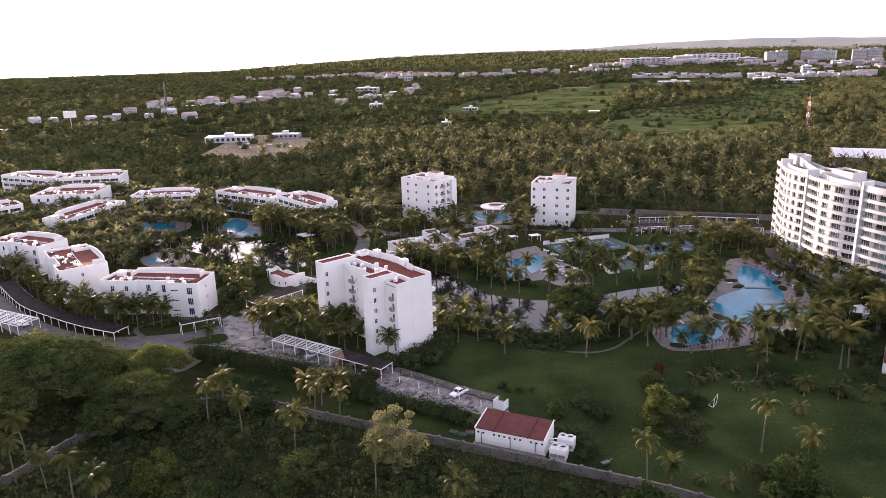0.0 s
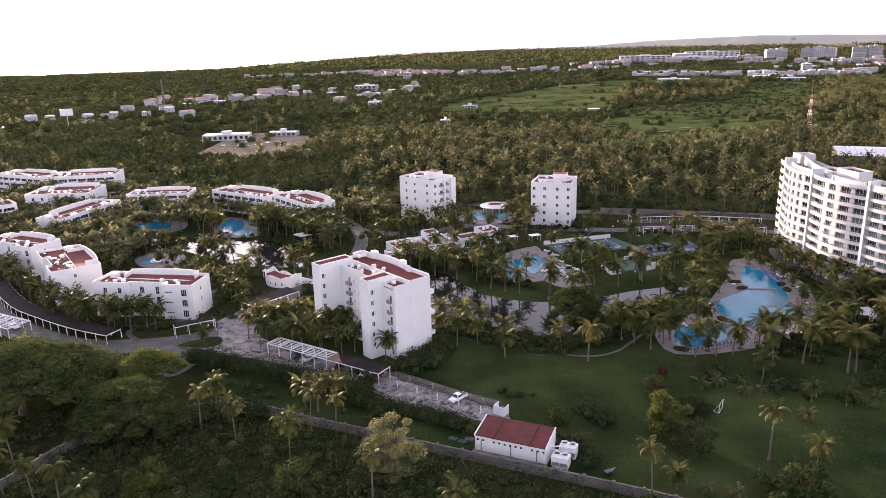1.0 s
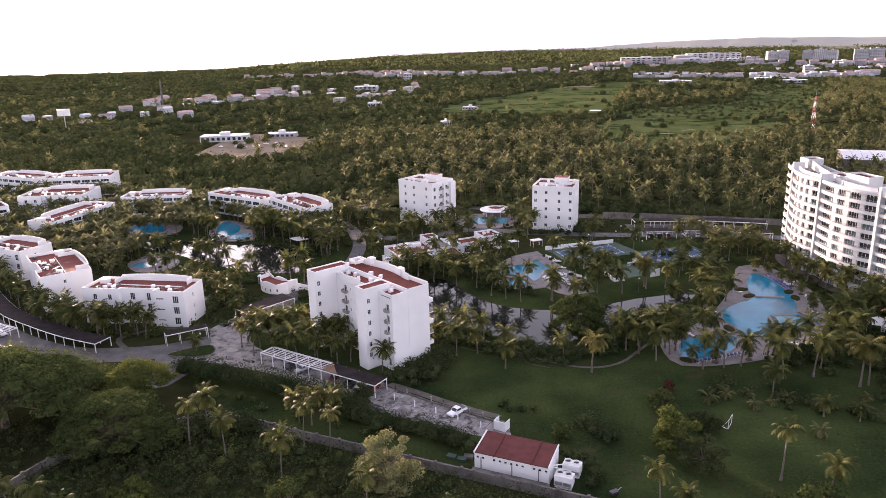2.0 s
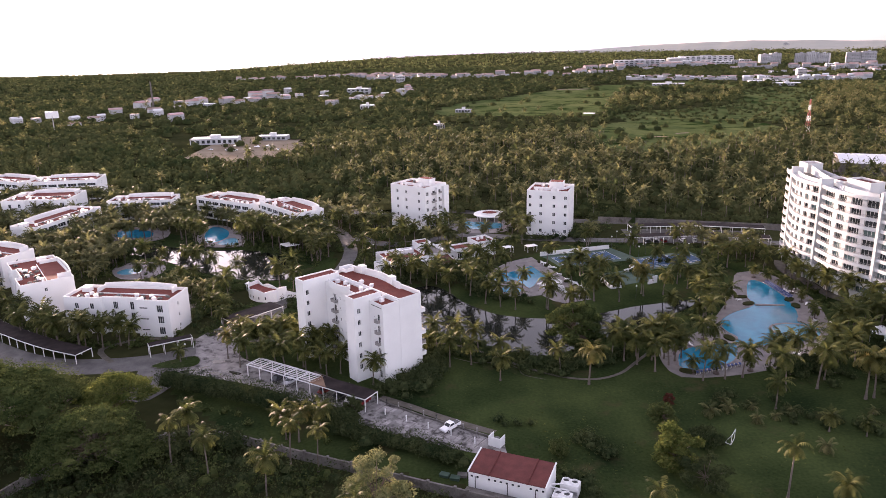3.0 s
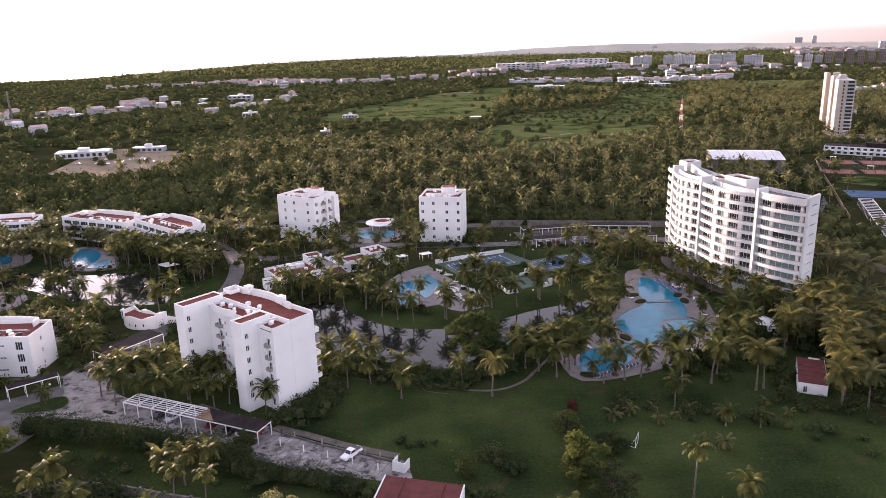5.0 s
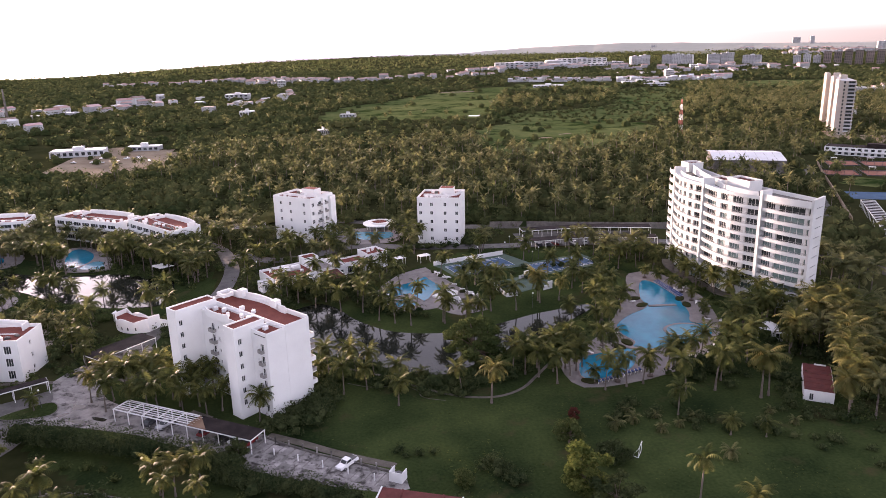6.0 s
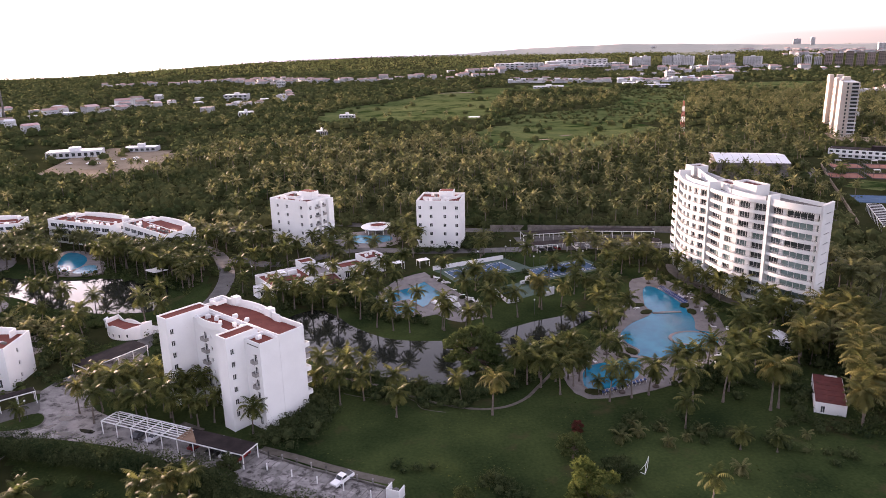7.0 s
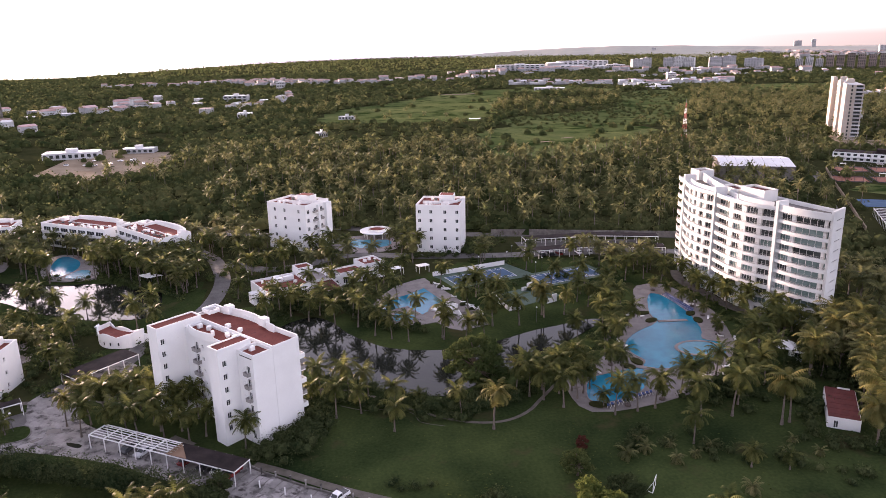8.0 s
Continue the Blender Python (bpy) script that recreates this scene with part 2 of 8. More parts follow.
# ---- building helpers ----
class Shape:
    """Collects faces for one mesh."""

    def __init__(self):
        self.v, self.f, self.m = [], [], []

    def poly(self, pts, mat=0):
        n = len(self.v)
        self.v += [tuple(p) for p in pts]
        self.f.append(tuple(range(n, n + len(pts))))
        self.m.append(mat)

    def box(self, x0, y0, z0, x1, y1, z1, mat=0):
        n = len(self.v)
        self.v += [(x, y, z) for z in (z0, z1) for x, y in ((x0, y0), (x1, y0), (x1, y1), (x0, y1))]
        for q in ((3, 2, 1, 0), (4, 5, 6, 7), (0, 1, 5, 4), (1, 2, 6, 5), (2, 3, 7, 6), (3, 0, 4, 7)):
            self.f.append(tuple(n + i for i in q))
            self.m.append(mat)
        return self

    def prism(self, pts, z0, z1, side=0, top=None, bottom=True):
        if area(pts) < 0:
            pts = pts[::-1]
        k = len(pts)
        n = len(self.v)
        self.v += [(p[0], p[1], z0) for p in pts] + [(p[0], p[1], z1) for p in pts]
        for i in range(k):
            j = (i + 1) % k
            self.f.append((n + i, n + j, n + k + j, n + k + i))
            self.m.append(side)
        self.f.append(tuple(n + k + i for i in range(k)))
        self.m.append(side if top is None else top)
        if bottom:
            self.f.append(tuple(n + k - 1 - i for i in range(k)))
            self.m.append(side)
        return self

    def wall(self, pts, thick, z0, z1, closed=False, mat=0):
        """An upright wall of even thickness along a line; z1 may be a list of heights."""
        a, b = offset(pts, -thick / 2, closed), offset(pts, thick / 2, closed)
        k = len(pts)
        tops = z1 if isinstance(z1, (list, tuple)) else [z1] * k
        n = len(self.v)
        for p, q, h in zip(a, b, tops):
            self.v += [(p[0], p[1], z0), (q[0], q[1], z0), (q[0], q[1], h), (p[0], p[1], h)]
        for i in range(k if closed else k - 1):
            r, s = n + 4 * i, n + 4 * ((i + 1) % k)
            for c in range(4):
                d = (c + 1) % 4
                self.f.append((r + c, r + d, s + d, s + c))
                self.m.append(mat)
        if not closed:
            self.f += [(n, n + 3, n + 2, n + 1), tuple(n + 4 * (k - 1) + c for c in range(4))]
            self.m += [mat, mat]
        return self

    def tube(self, p, q, r0, r1=None, sides=6, mat=0):
        r1 = r0 if r1 is None else r1
        p, q = Vector(p), Vector(q)
        d = (q - p).normalized()
        a = d.orthogonal().normalized()
        b = d.cross(a)
        n = len(self.v)
        for c, r in ((p, r0), (q, r1)):
            for i in range(sides):
                w = 2 * math.pi * i / sides
                self.v.append(tuple(c + (a * math.cos(w) + b * math.sin(w)) * r))
        for i in range(sides):
            j = (i + 1) % sides
            self.f.append((n + i, n + j, n + sides + j, n + sides + i))
            self.m.append(mat)
        self.f += [tuple(n + sides - 1 - i for i in range(sides)), tuple(n + sides + i for i in range(sides))]
        self.m += [mat, mat]
        return self

    def drum(self, cx, cy, z0, z1, r, sides=16, mat=0, top=None):
        return self.prism(ring(cx, cy, r, r, sides), z0, z1, mat, top)

    def mesh(self, name, mats):
        me = bpy.data.meshes.new(name)
        me.from_pydata(self.v, [], self.f)
        for m in mats if isinstance(mats, (list, tuple)) else [mats]:
            me.materials.append(m)
        me.polygons.foreach_set("material_index", self.m)
        me.update()
        return me


def area(p):
    return sum(p[i - 1][0] * p[i][1] - p[i][0] * p[i - 1][1] for i in range(len(p))) / 2


def offset(pts, d, closed=False):
    """The line shifted by d to its right."""
    out = []
    k = len(pts)
    for i in range(k):
        a = pts[i - 1] if (i or closed) else None
        b = pts[(i + 1) % k] if (i < k - 1 or closed) else None
        p = Vector(pts[i][:2])
        ns = []
        if a is not None:
            e = (p - Vector(a[:2])).normalized()
            ns.append(Vector((e.y, -e.x)))
        if b is not None:
            e = (Vector(b[:2]) - p).normalized()
            ns.append(Vector((e.y, -e.x)))
        n = sum(ns, Vector((0, 0))).normalized()
        out.append(tuple(p + n * d / max(0.4, n.dot(ns[0]))))
    return out


def ring(cx, cy, rx, ry, n=24, a0=0.0, a1=2 * math.pi):
    full = abs(a1 - a0 - 2 * math.pi) < 1e-6
    return [(cx + rx * math.cos(a0 + (a1 - a0) * i / (n if full else n - 1)), cy + ry * math.sin(a0 + (a1 - a0) * i / (n if full else n - 1))) for i in range(n)]


def arc(a, b, sag, n=9):
    """Points from a to b, bulging by sag to the right of the way."""
    a, b = Vector(a), Vector(b)
    e = (b - a).normalized()
    r = Vector((e.y, -e.x))
    return [tuple(a.lerp(b, i / (n - 1)) + r * sag * (1 - (2 * i / (n - 1) - 1) ** 2)) for i in range(n)]


def smooth(pts, closed=True, k=4):
    """A Catmull-Rom line through the points."""
    n = len(pts)
    out = []
    for i in range(n if closed else n - 1):
        g4 = [pts[(i + j) % n] if closed else pts[min(max(i + j, 0), n - 1)] for j in (-1, 0, 1, 2)]
        p0, p1, p2, p3 = (Vector(q) for q in g4)
        for s in range(k):
            t = s / k
            out.append(tuple(0.5 * (2 * p1 + (p2 - p0) * t + (2 * p0 - 5 * p1 + 4 * p2 - p3) * t * t + (3 * p1 - p0 - 3 * p2 + p3) * t ** 3)))
    if not closed:
        out.append(tuple(pts[-1]))
    return out


def g(*pts):
    """Plan points in metres."""
    return [(x * PLAN, y * PLAN) for x, y in pts]


def part(name, shape, mats, parent, label="", m=None):
    me = shape.mesh(name, mats) if isinstance(shape, Shape) else shape
    ob = new(name, me)
    ob.parent = parent
    if m is not None:
        ob.matrix_basis = m
    if label:
        tagged(ob, label)
    return ob


def thing(name, x, y, z=0.0, turn=0.0, label="", category="", group="", kind=""):
    ob = new(name)
    ob.empty_display_size = 0.5
    ob.matrix_basis = Matrix.Translation((x, y, z)) @ Matrix.Rotation(turn, 4, "Z")
    return tagged(ob, label, category, group, kind)


def solo(name, shape, mats, label="", category="", group="", kind="", m=None):
    ob = new(name, shape.mesh(name, mats) if isinstance(shape, Shape) else shape)
    if m is not None:
        ob.matrix_basis = m
    return tagged(ob, label, category, group, kind)


def facade(sh, p, q, z0, z1, holes, depth=0.3, mat=0):
    """An upright wall face from p to q (seen with its outside to the right of the way), with recessed openings (u0, u1, za, zb)."""
    p, q = Vector(p), Vector(q)
    e = (q - p).normalized()
    L = (q - p).length
    inw = Vector((-e.y, e.x)) * depth

    def at(u, z, d=0):
        w = p + e * u + inw * d
        return (w.x, w.y, z)
    us = sorted({0, L, *[h[0] for h in holes], *[h[1] for h in holes]})
    zs = sorted({z0, z1, *[h[2] for h in holes], *[h[3] for h in holes]})
    for i in range(len(us) - 1):
        for j in range(len(zs) - 1):
            cu, cz = (us[i] + us[i + 1]) / 2, (zs[j] + zs[j + 1]) / 2
            if not any(h[0] < cu < h[1] and h[2] < cz < h[3] for h in holes):
                sh.poly([at(us[i], zs[j]), at(us[i + 1], zs[j]), at(us[i + 1], zs[j + 1]), at(us[i], zs[j + 1])], mat)
    for u0, u1, za, zb in holes:
        c = [(u0, za), (u1, za), (u1, zb), (u0, zb)]
        for i in range(4):
            (ua, va), (ub, vb) = c[i], c[(i + 1) % 4]
            sh.poly([at(ua, va), at(ua, va, 1), at(ub, vb, 1), at(ub, vb)], mat)


def grid_frame(w, h, b, bars):
    """One joined frame with upright bars, as wide as b and 8 cm deep."""
    s = Shape()
    us = [0.0, b]
    for i in range(1, bars):
        us += [w * i / bars - b / 2, w * i / bars + b / 2]
    us += [w - b, w]
    zs = [0.0, b, h - b, h]
    n = len(us)
    for y in (0.0, 0.08):
        s.v += [(u, y, z) for z in zs for u in us]
    k = n * 4
    solid = lambda i, j: j != 1 or i % 2 == 0
    for j in range(3):
        for i in range(n - 1):
            q = (j * n + i, j * n + i + 1, (j + 1) * n + i + 1, (j + 1) * n + i)
            if solid(i, j):
                s.f += [q, tuple(k + c for c in q[::-1])]
            else:
                s.f += [(q[c], q[c] + k, q[(c + 1) % 4] + k, q[(c + 1) % 4]) for c in range(4)]
    for i in range(n - 1):
        s.f += [(i + 1, i, i + k, i + 1 + k), (3 * n + i, 3 * n + i + 1, 3 * n + i + 1 + k, 3 * n + i + k)]
    for j in range(3):
        s.f += [(j * n, (j + 1) * n, (j + 1) * n + k, j * n + k), ((j + 1) * n + n - 1, j * n + n - 1, j * n + n - 1 + k, (j + 1) * n + n - 1 + k)]
    s.m = [0] * len(s.f)
    return s


WINDOWS = {}


def window(parent, p, q, hole, depth=0.3, glass=None, bars=2, name="window"):
    """A framed window that fills one opening of a facade: frame with its pane under it."""
    glass = glass or GLASS
    u0, u1, za, zb = hole
    w, h = round(u1 - u0, 2), round(zb - za, 2)
    key = (w, h, glass.name, bars)
    if key not in WINDOWS:
        b = 0.07
        s = grid_frame(w, h, b, bars)
        pane = Shape().box(b / 2, 0.03, b / 2, w - b / 2, 0.05, h - b / 2)
        WINDOWS[key] = (s.mesh("window_frame", WHITEPAINT), pane.mesh("pane", glass))
    p, q = Vector(p), Vector(q)
    e = (q - p).normalized()
    inw = Vector((-e.y, e.x))
    o = p + e * u0 + inw * (depth - 0.1)
    m = Matrix.Translation((o.x, o.y, za)) @ Matrix.Rotation(math.atan2(e.y, e.x), 4, "Z")
    fr = part(name, WINDOWS[key][0], None, parent, m=m)
    part("pane", WINDOWS[key][1], None, fr)
    return fr

# ---- ground, water, roads ----
POND = smooth(g((-13, 219), (-10.3, 225.9), (-5.7, 230), (-1.1, 230.7), (3.5, 225.4), (7, 217.3), (11.5, 210.9), (16.9, 205.4), (25.7, 202), (34, 201.5), (42, 203.2), (49, 206), (56, 209), (63, 210.8), (70, 213), (75, 212.5), (71, 207.5), (64, 202),
                (57, 197), (46, 189.5), (39, 184.5), (28, 178), (22, 178.5), (15, 182.5), (6, 189.5), (-3, 196), (-10, 208)), k=3)
LEFTPOND = smooth(g((-100, 283), (-93, 281), (-84, 278.5), (-67, 275.6), (-55.7, 268.3), (-50, 266), (-47.7, 258), (-46.5, 249), (-48.5, 241), (-54, 240.5), (-63, 241.8),
                    (-72, 246.5), (-81.7, 252), (-87.5, 257), (-94, 263), (-104, 269), (-113, 272), (-119, 280), (-116, 287), (-108, 287)), k=3)
WATER_Z = -0.9


def inside(px, py, poly):
    hit = np.zeros(px.shape, bool)
    for (x0, y0), (x1, y1) in zip(poly, poly[1:] + poly[:1]):
        c = ((y0 > py) != (y1 > py)) & (px < (x1 - x0) * (py - y0) / (y1 - y0 + 1e-12) + x0)
        hit ^= c
    return hit


def edge_distance(px, py, poly):
    best = np.full(px.shape, 1e9)
    for (x0, y0), (x1, y1) in zip(poly, poly[1:] + poly[:1]):
        dx, dy = x1 - x0, y1 - y0
        t = np.clip(((px - x0) * dx + (py - y0) * dy) / (dx * dx + dy * dy + 1e-9), 0, 1)
        best = np.minimum(best, np.hypot(px - x0 - t * dx, py - y0 - t * dy))
    return best


FIELD_A = smooth(g((133, 627), (160, 654), (213, 646), (257, 639), (280, 605), (218, 517), (194, 488), (155, 478), (131, 470), (112, 482), (108, 530)), k=3)
FIELD_B = smooth(g((24, 884), (82, 950), (176, 1087), (281, 1173), (370, 1224), (443, 1100), (415, 1040), (359, 1090), (262, 1040), (215, 900), (180, 780), (154, 723), (105, 724), (47, 736), (0, 760)), k=3)
LOWSCRUB = smooth(g((422, 1015), (503, 1027), (435, 842), (311, 654), (257, 641), (169, 658), (191, 740), (320, 800)), k=3)   # open bush land
THINWOOD = smooth(g((0, 820), (150, 766), (122, 600), (105, 560), (20, 590), (-20, 700)), k=3)   # scattered trees
PALE_FIELD = g((1400, 2720), (1500, 2600), (1880, 3480), (1960, 3760), (1800, 3800))
FIELD_C = smooth(g((560, 1000), (620, 930), (760, 960), (800, 1060), (660, 1100)), k=3)
LAWN = smooth(g((-60, 165), (-30, 138), (5, 124), (40, 106), (75, 98), (100, 125), (112, 165), (118, 190), (108, 235), (92, 262), (60, 275), (36, 262), (10, 240),
                (-8, 245), (-40, 230), (-60, 205)), k=3)
MARKET = smooth(g((-225, 640), (-188, 625), (-110, 588), (-93, 545), (-104, 490), (-135, 478), (-165, 495), (-188, 530)), k=2)


def build_ground():
    x0, x1, y0, y1, st = -170 * PLAN, 160 * PLAN, 80 * PLAN, 340 * PLAN, 2.2
    xs = np.arange(x0, x1 + 0.01, st)
    ys = np.arange(y0, y1 + 0.01, st)
    X, Y = np.meshgrid(xs, ys)
    Z = np.zeros_like(X)
    for pool in (POND, LEFTPOND):
        d = edge_distance(X, Y, pool) * np.where(inside(X, Y, pool), -1, 1)
        Z = np.minimum(Z, np.where(d > 0, np.clip(d / 6.0 - 1, -1, 0) * 0.95, np.clip(d * 0.6, -1.6, 0) - 0.95))
    nx, ny = len(xs), len(ys)
    idx = np.arange(nx * ny).reshape(ny, nx)
    q = np.stack([idx[:-1, :-1], idx[:-1, 1:], idx[1:, 1:], idx[1:, :-1]], -1).reshape(-1, 4)
    v = np.stack([X, Y, Z], -1).reshape(-1, 3)
    cx, cy = v[q].mean(1)[:, 0], v[q].mean(1)[:, 1]
    mats = np.where(inside(cx, cy, LAWN) | (edge_distance(cx, cy, LEFTPOND) < 14) | (edge_distance(cx, cy, POND) < 9), 0, 1)
    verts, faces, ms = [v], [q], [mats]
    n = len(v)
    R = 5200.0

    def sheet(ax, bx, ay, by, step):
        nonlocal n
        gx = np.linspace(ax, bx, max(2, int((bx - ax) / step) + 1))
        gy = np.linspace(ay, by, max(2, int((by - ay) / step) + 1))
        A, B = np.meshgrid(gx, gy)
        i = np.arange(A.size).reshape(A.shape)
        f = np.stack([i[:-1, :-1], i[:-1, 1:], i[1:, 1:], i[1:, :-1]], -1).reshape(-1, 4)
        w = np.stack([A, B, np.zeros_like(A)], -1).reshape(-1, 3)
        c = w[f].mean(1)
        mm = np.ones(len(f), int)
        for fld in (FIELD_A, FIELD_B, FIELD_C, LOWSCRUB):
            mm[inside(c[:, 0], c[:, 1], fld)] = 2
        mm[inside(c[:, 0], c[:, 1], MARKET)] = 3
        verts.append(w)
        faces.append(f + n)
        ms.append(mm)
        n += len(w)
    x1, y1 = xs[-1], ys[-1]
    sheet(x0, x1, -R, y0, 100)
    sheet(-R, x0, -R, R, 90)
    sheet(x0, x1, y1, 1300, 9)
    sheet(x0, x1, 1300, R, 60)
    sheet(x1, 900, y1, 1300, 10)
    sheet(x1, 900, -R, y1, 60)
    sheet(x1, 900, 1300, R, 60)
    sheet(900, R, -R, R, 90)
    me = bpy.data.meshes.new("ground")
    V, F = np.concatenate(verts), np.concatenate(faces)
    me.from_pydata(V.tolist(), [], F.tolist())
    for m in (GRASS, SCRUB, FIELD, BARE):
        me.materials.append(m)
    me.polygons.foreach_set("material_index", np.concatenate(ms).astype(np.int32))
    me.polygons.foreach_set("use_smooth", [True] * len(F))
    tagged(new("ground", me), "green lawn, dark scrub and meadow ground", "ground", kind="structure")


build_ground()


def flat(pts, z):
    s = Shape()
    s.poly([(x, y, z) for x, y in (pts if area(pts) > 0 else pts[::-1])])
    return s


solo("water", flat(POND, WATER_Z), PONDWATER, "still dark pond mirroring sky and palms", "pond", kind="structure")
solo("water", flat(LEFTPOND, WATER_Z), PONDWATER, "bright still pond mirroring the evening sky", "pond", kind="structure")
COAST = g((-4300, 1500), (-2400, 2000), (-1500, 2080), (-950, 2120), (-657, 2230), (-500, 2721), (-262, 3315), (100, 3700), (418, 4008), (900, 4300), (900, 4480), (-4300, 4480))
solo("airfield", flat(PALE_FIELD, 0.5), PALEGRASS, "pale dry grass of a distant airfield", "field", kind="structure")
solo("sea", flat(COAST, 0.5), SEAWATER, "pale calm sea under the low sun", "sea", kind="structure")


def slab(name, pts, z1, mats, label, category, z0=-0.3):
    return solo(name, Shape().prism(pts, z0, z1), mats, label, category, kind="structure")


def ribbon(name, pts, width, z1, mats, label, category):
    line = smooth(pts, False, 4)
    a, b = offset(line, width / 2), offset(line, -width / 2)
    s = Shape()
    n = len(line)
    s.v = [(p[0], p[1], z1) for p in a] + [(p[0], p[1], z1) for p in b] + [(p[0], p[1], -0.2) for p in a] + [(p[0], p[1], -0.2) for p in b]
    for i in range(n - 1):
        s.f += [(i, i + 1, n + i + 1, n + i), (2 * n + i, 2 * n + i + 1, i + 1, i), (n + i, n + i + 1, 3 * n + i + 1, 3 * n + i)]
        s.m += [0, 0, 0]
    return solo(name, s, mats, label, category, kind="structure")


LOT = smooth(g((-61, 172), (-54, 169.5), (-36.7, 162), (-22.4, 151), (-8.9, 142), (9.5, 133.5), (12.5, 136.8), (4.4, 143.3), (-2.9, 148), (-9.3, 153.2), (-13, 157.5),
               (-25, 165), (-40, 173.5), (-46.5, 178.5), (-50, 186), (-46, 196), (-43, 206), (-50, 209.5), (-57, 200), (-62, 191), (-59, 182)), k=2)
lot = slab("pavement", LOT, 0.08, PAVER, "worn grey paved car park with wet stains", "pavement")
for i in range(12):
    p = Vector(g((-12.5, 155.2))[0]).lerp(Vector(g((9.2, 139.6))[0]), i / 11)
    d = Vector((-0.58, -0.81)) * 4.6
    n = Vector((0.81, -0.58)) * 0.09
    part("bay_line", Shape().prism([tuple(p - n), tuple(p + n), tuple(p + d + n), tuple(p + d - n)], 0.08, 0.112), CONCRETE, lot)
slab_mesh = Shape().box(-1.16, -1.16, 0.0, 1.16, 1.16, 0.012).mesh("paving_slab", SLABM)
p0, p1 = Vector(g((-11.6, 154.0))[0]), Vector(g((9.4, 139.0))[0])
along = (p1 - p0).normalized()
for i in range(int((p1 - p0).length / 2.4)):
    for j in range(5):
        c = p0 + along * (1.2 + 2.4 * i) + Vector((along.y, -along.x)) * (1.3 + 2.4 * j)
        ok = inside(np.array([c.x]), np.array([c.y]), LOT)[0] and edge_distance(np.array([c.x]), np.array([c.y]), LOT)[0] > 1.8
        if ok:
            part("paving_slab", slab_mesh, None, lot, m=pose(c.x, c.y, 0.08 + 0.003 * ((i * 7 + j * 3) % 4), 0, 0, math.degrees(math.atan2(along.y, along.x))))
ribbon("road", g((-57, 184), (-68, 178), (-80, 176), (-93, 177), (-108, 184), (-124, 196), (-140, 212), (-165, 235)), 9.5, 0.06, ASPHALT, "grey curving asphalt road", "road")
ribbon("road", g((-47, 205), (-43, 222), (-33, 240), (-30.5, 262), (-33, 280), (-40, 300), (-60, 322), (-95, 345)), 5.6, 0.065, ASPHALT, "grey asphalt lane between palms", "road")
ribbon("road", g((-31, 288), (-18, 277), (-5, 279.5), (11, 288), (36, 280.5), (60, 276), (85, 273), (110, 270), (135, 262)), 6.5, 0.07, ASPHALT, "grey asphalt lane behind the clubhouse", "road")
ribbon("road", g((-60, 352), (-25, 325), (5, 330), (40, 312), (75, 302), (105, 296), (140, 283)), 7, 0.055, ASPHALT, "grey asphalt perimeter road", "road")
ribbon("pavement", g((72, 281), (90, 280), (120, 273)), 22, 0.05, ASPHALT, "asphalt car park under long white carports", "pavement")
ribbon("footpath", g((-6, 181), (0, 184.5), (5, 183), (13, 177), (20, 170), (28, 164.5), (35, 163), (41, 165.5), (46, 171), (52, 178)), 0.85, 0.06, PATHM, "winding narrow stone footpath along the lawn", "path")
ribbon("footpath", g((-78, 178), (-84, 186), (-76, 192), (-64, 191), (-56, 190)), 1.6, 0.078, PATHM, "pale curving footpath by the villa", "path")
ribbon("footpath", g((-44, 178), (-37, 180), (-33, 174), (-24, 166)), 1.8, 0.06, PATHM, "pale footpath through the palm garden", "path")
ribbon("footpath", g((-12, 157), (-6, 153), (0, 148.5), (6, 144.5), (11, 141.5)), 2.0, 0.06, PATHM, "narrow path beside the car park", "path")
ribbon("footpath", g((-37, 205), (-40, 197), (-47, 188)), 2.5, 0.075, PATHM, "paved path to the garden lodge", "path")

ribbon("footpath", g((4, 176), (9, 173), (15, 172.5), (18.5, 169.5), (19.5, 166), (24, 163.5)), 0.2, 0.02, PATHM, "faint winding worn trail on the lawn", "path")

# lawn islands in the car park
for pts in (g((-47, 179), (-40, 174.5), (-31, 169), (-28, 172), (-33, 181), (-41, 186), (-47, 184)),):
    solo("lawn_island", Shape().prism(smooth(pts, k=3), -0.2, 0.16), GRASS, "kerbed green lawn island in the paving", "lawn", kind="structure")

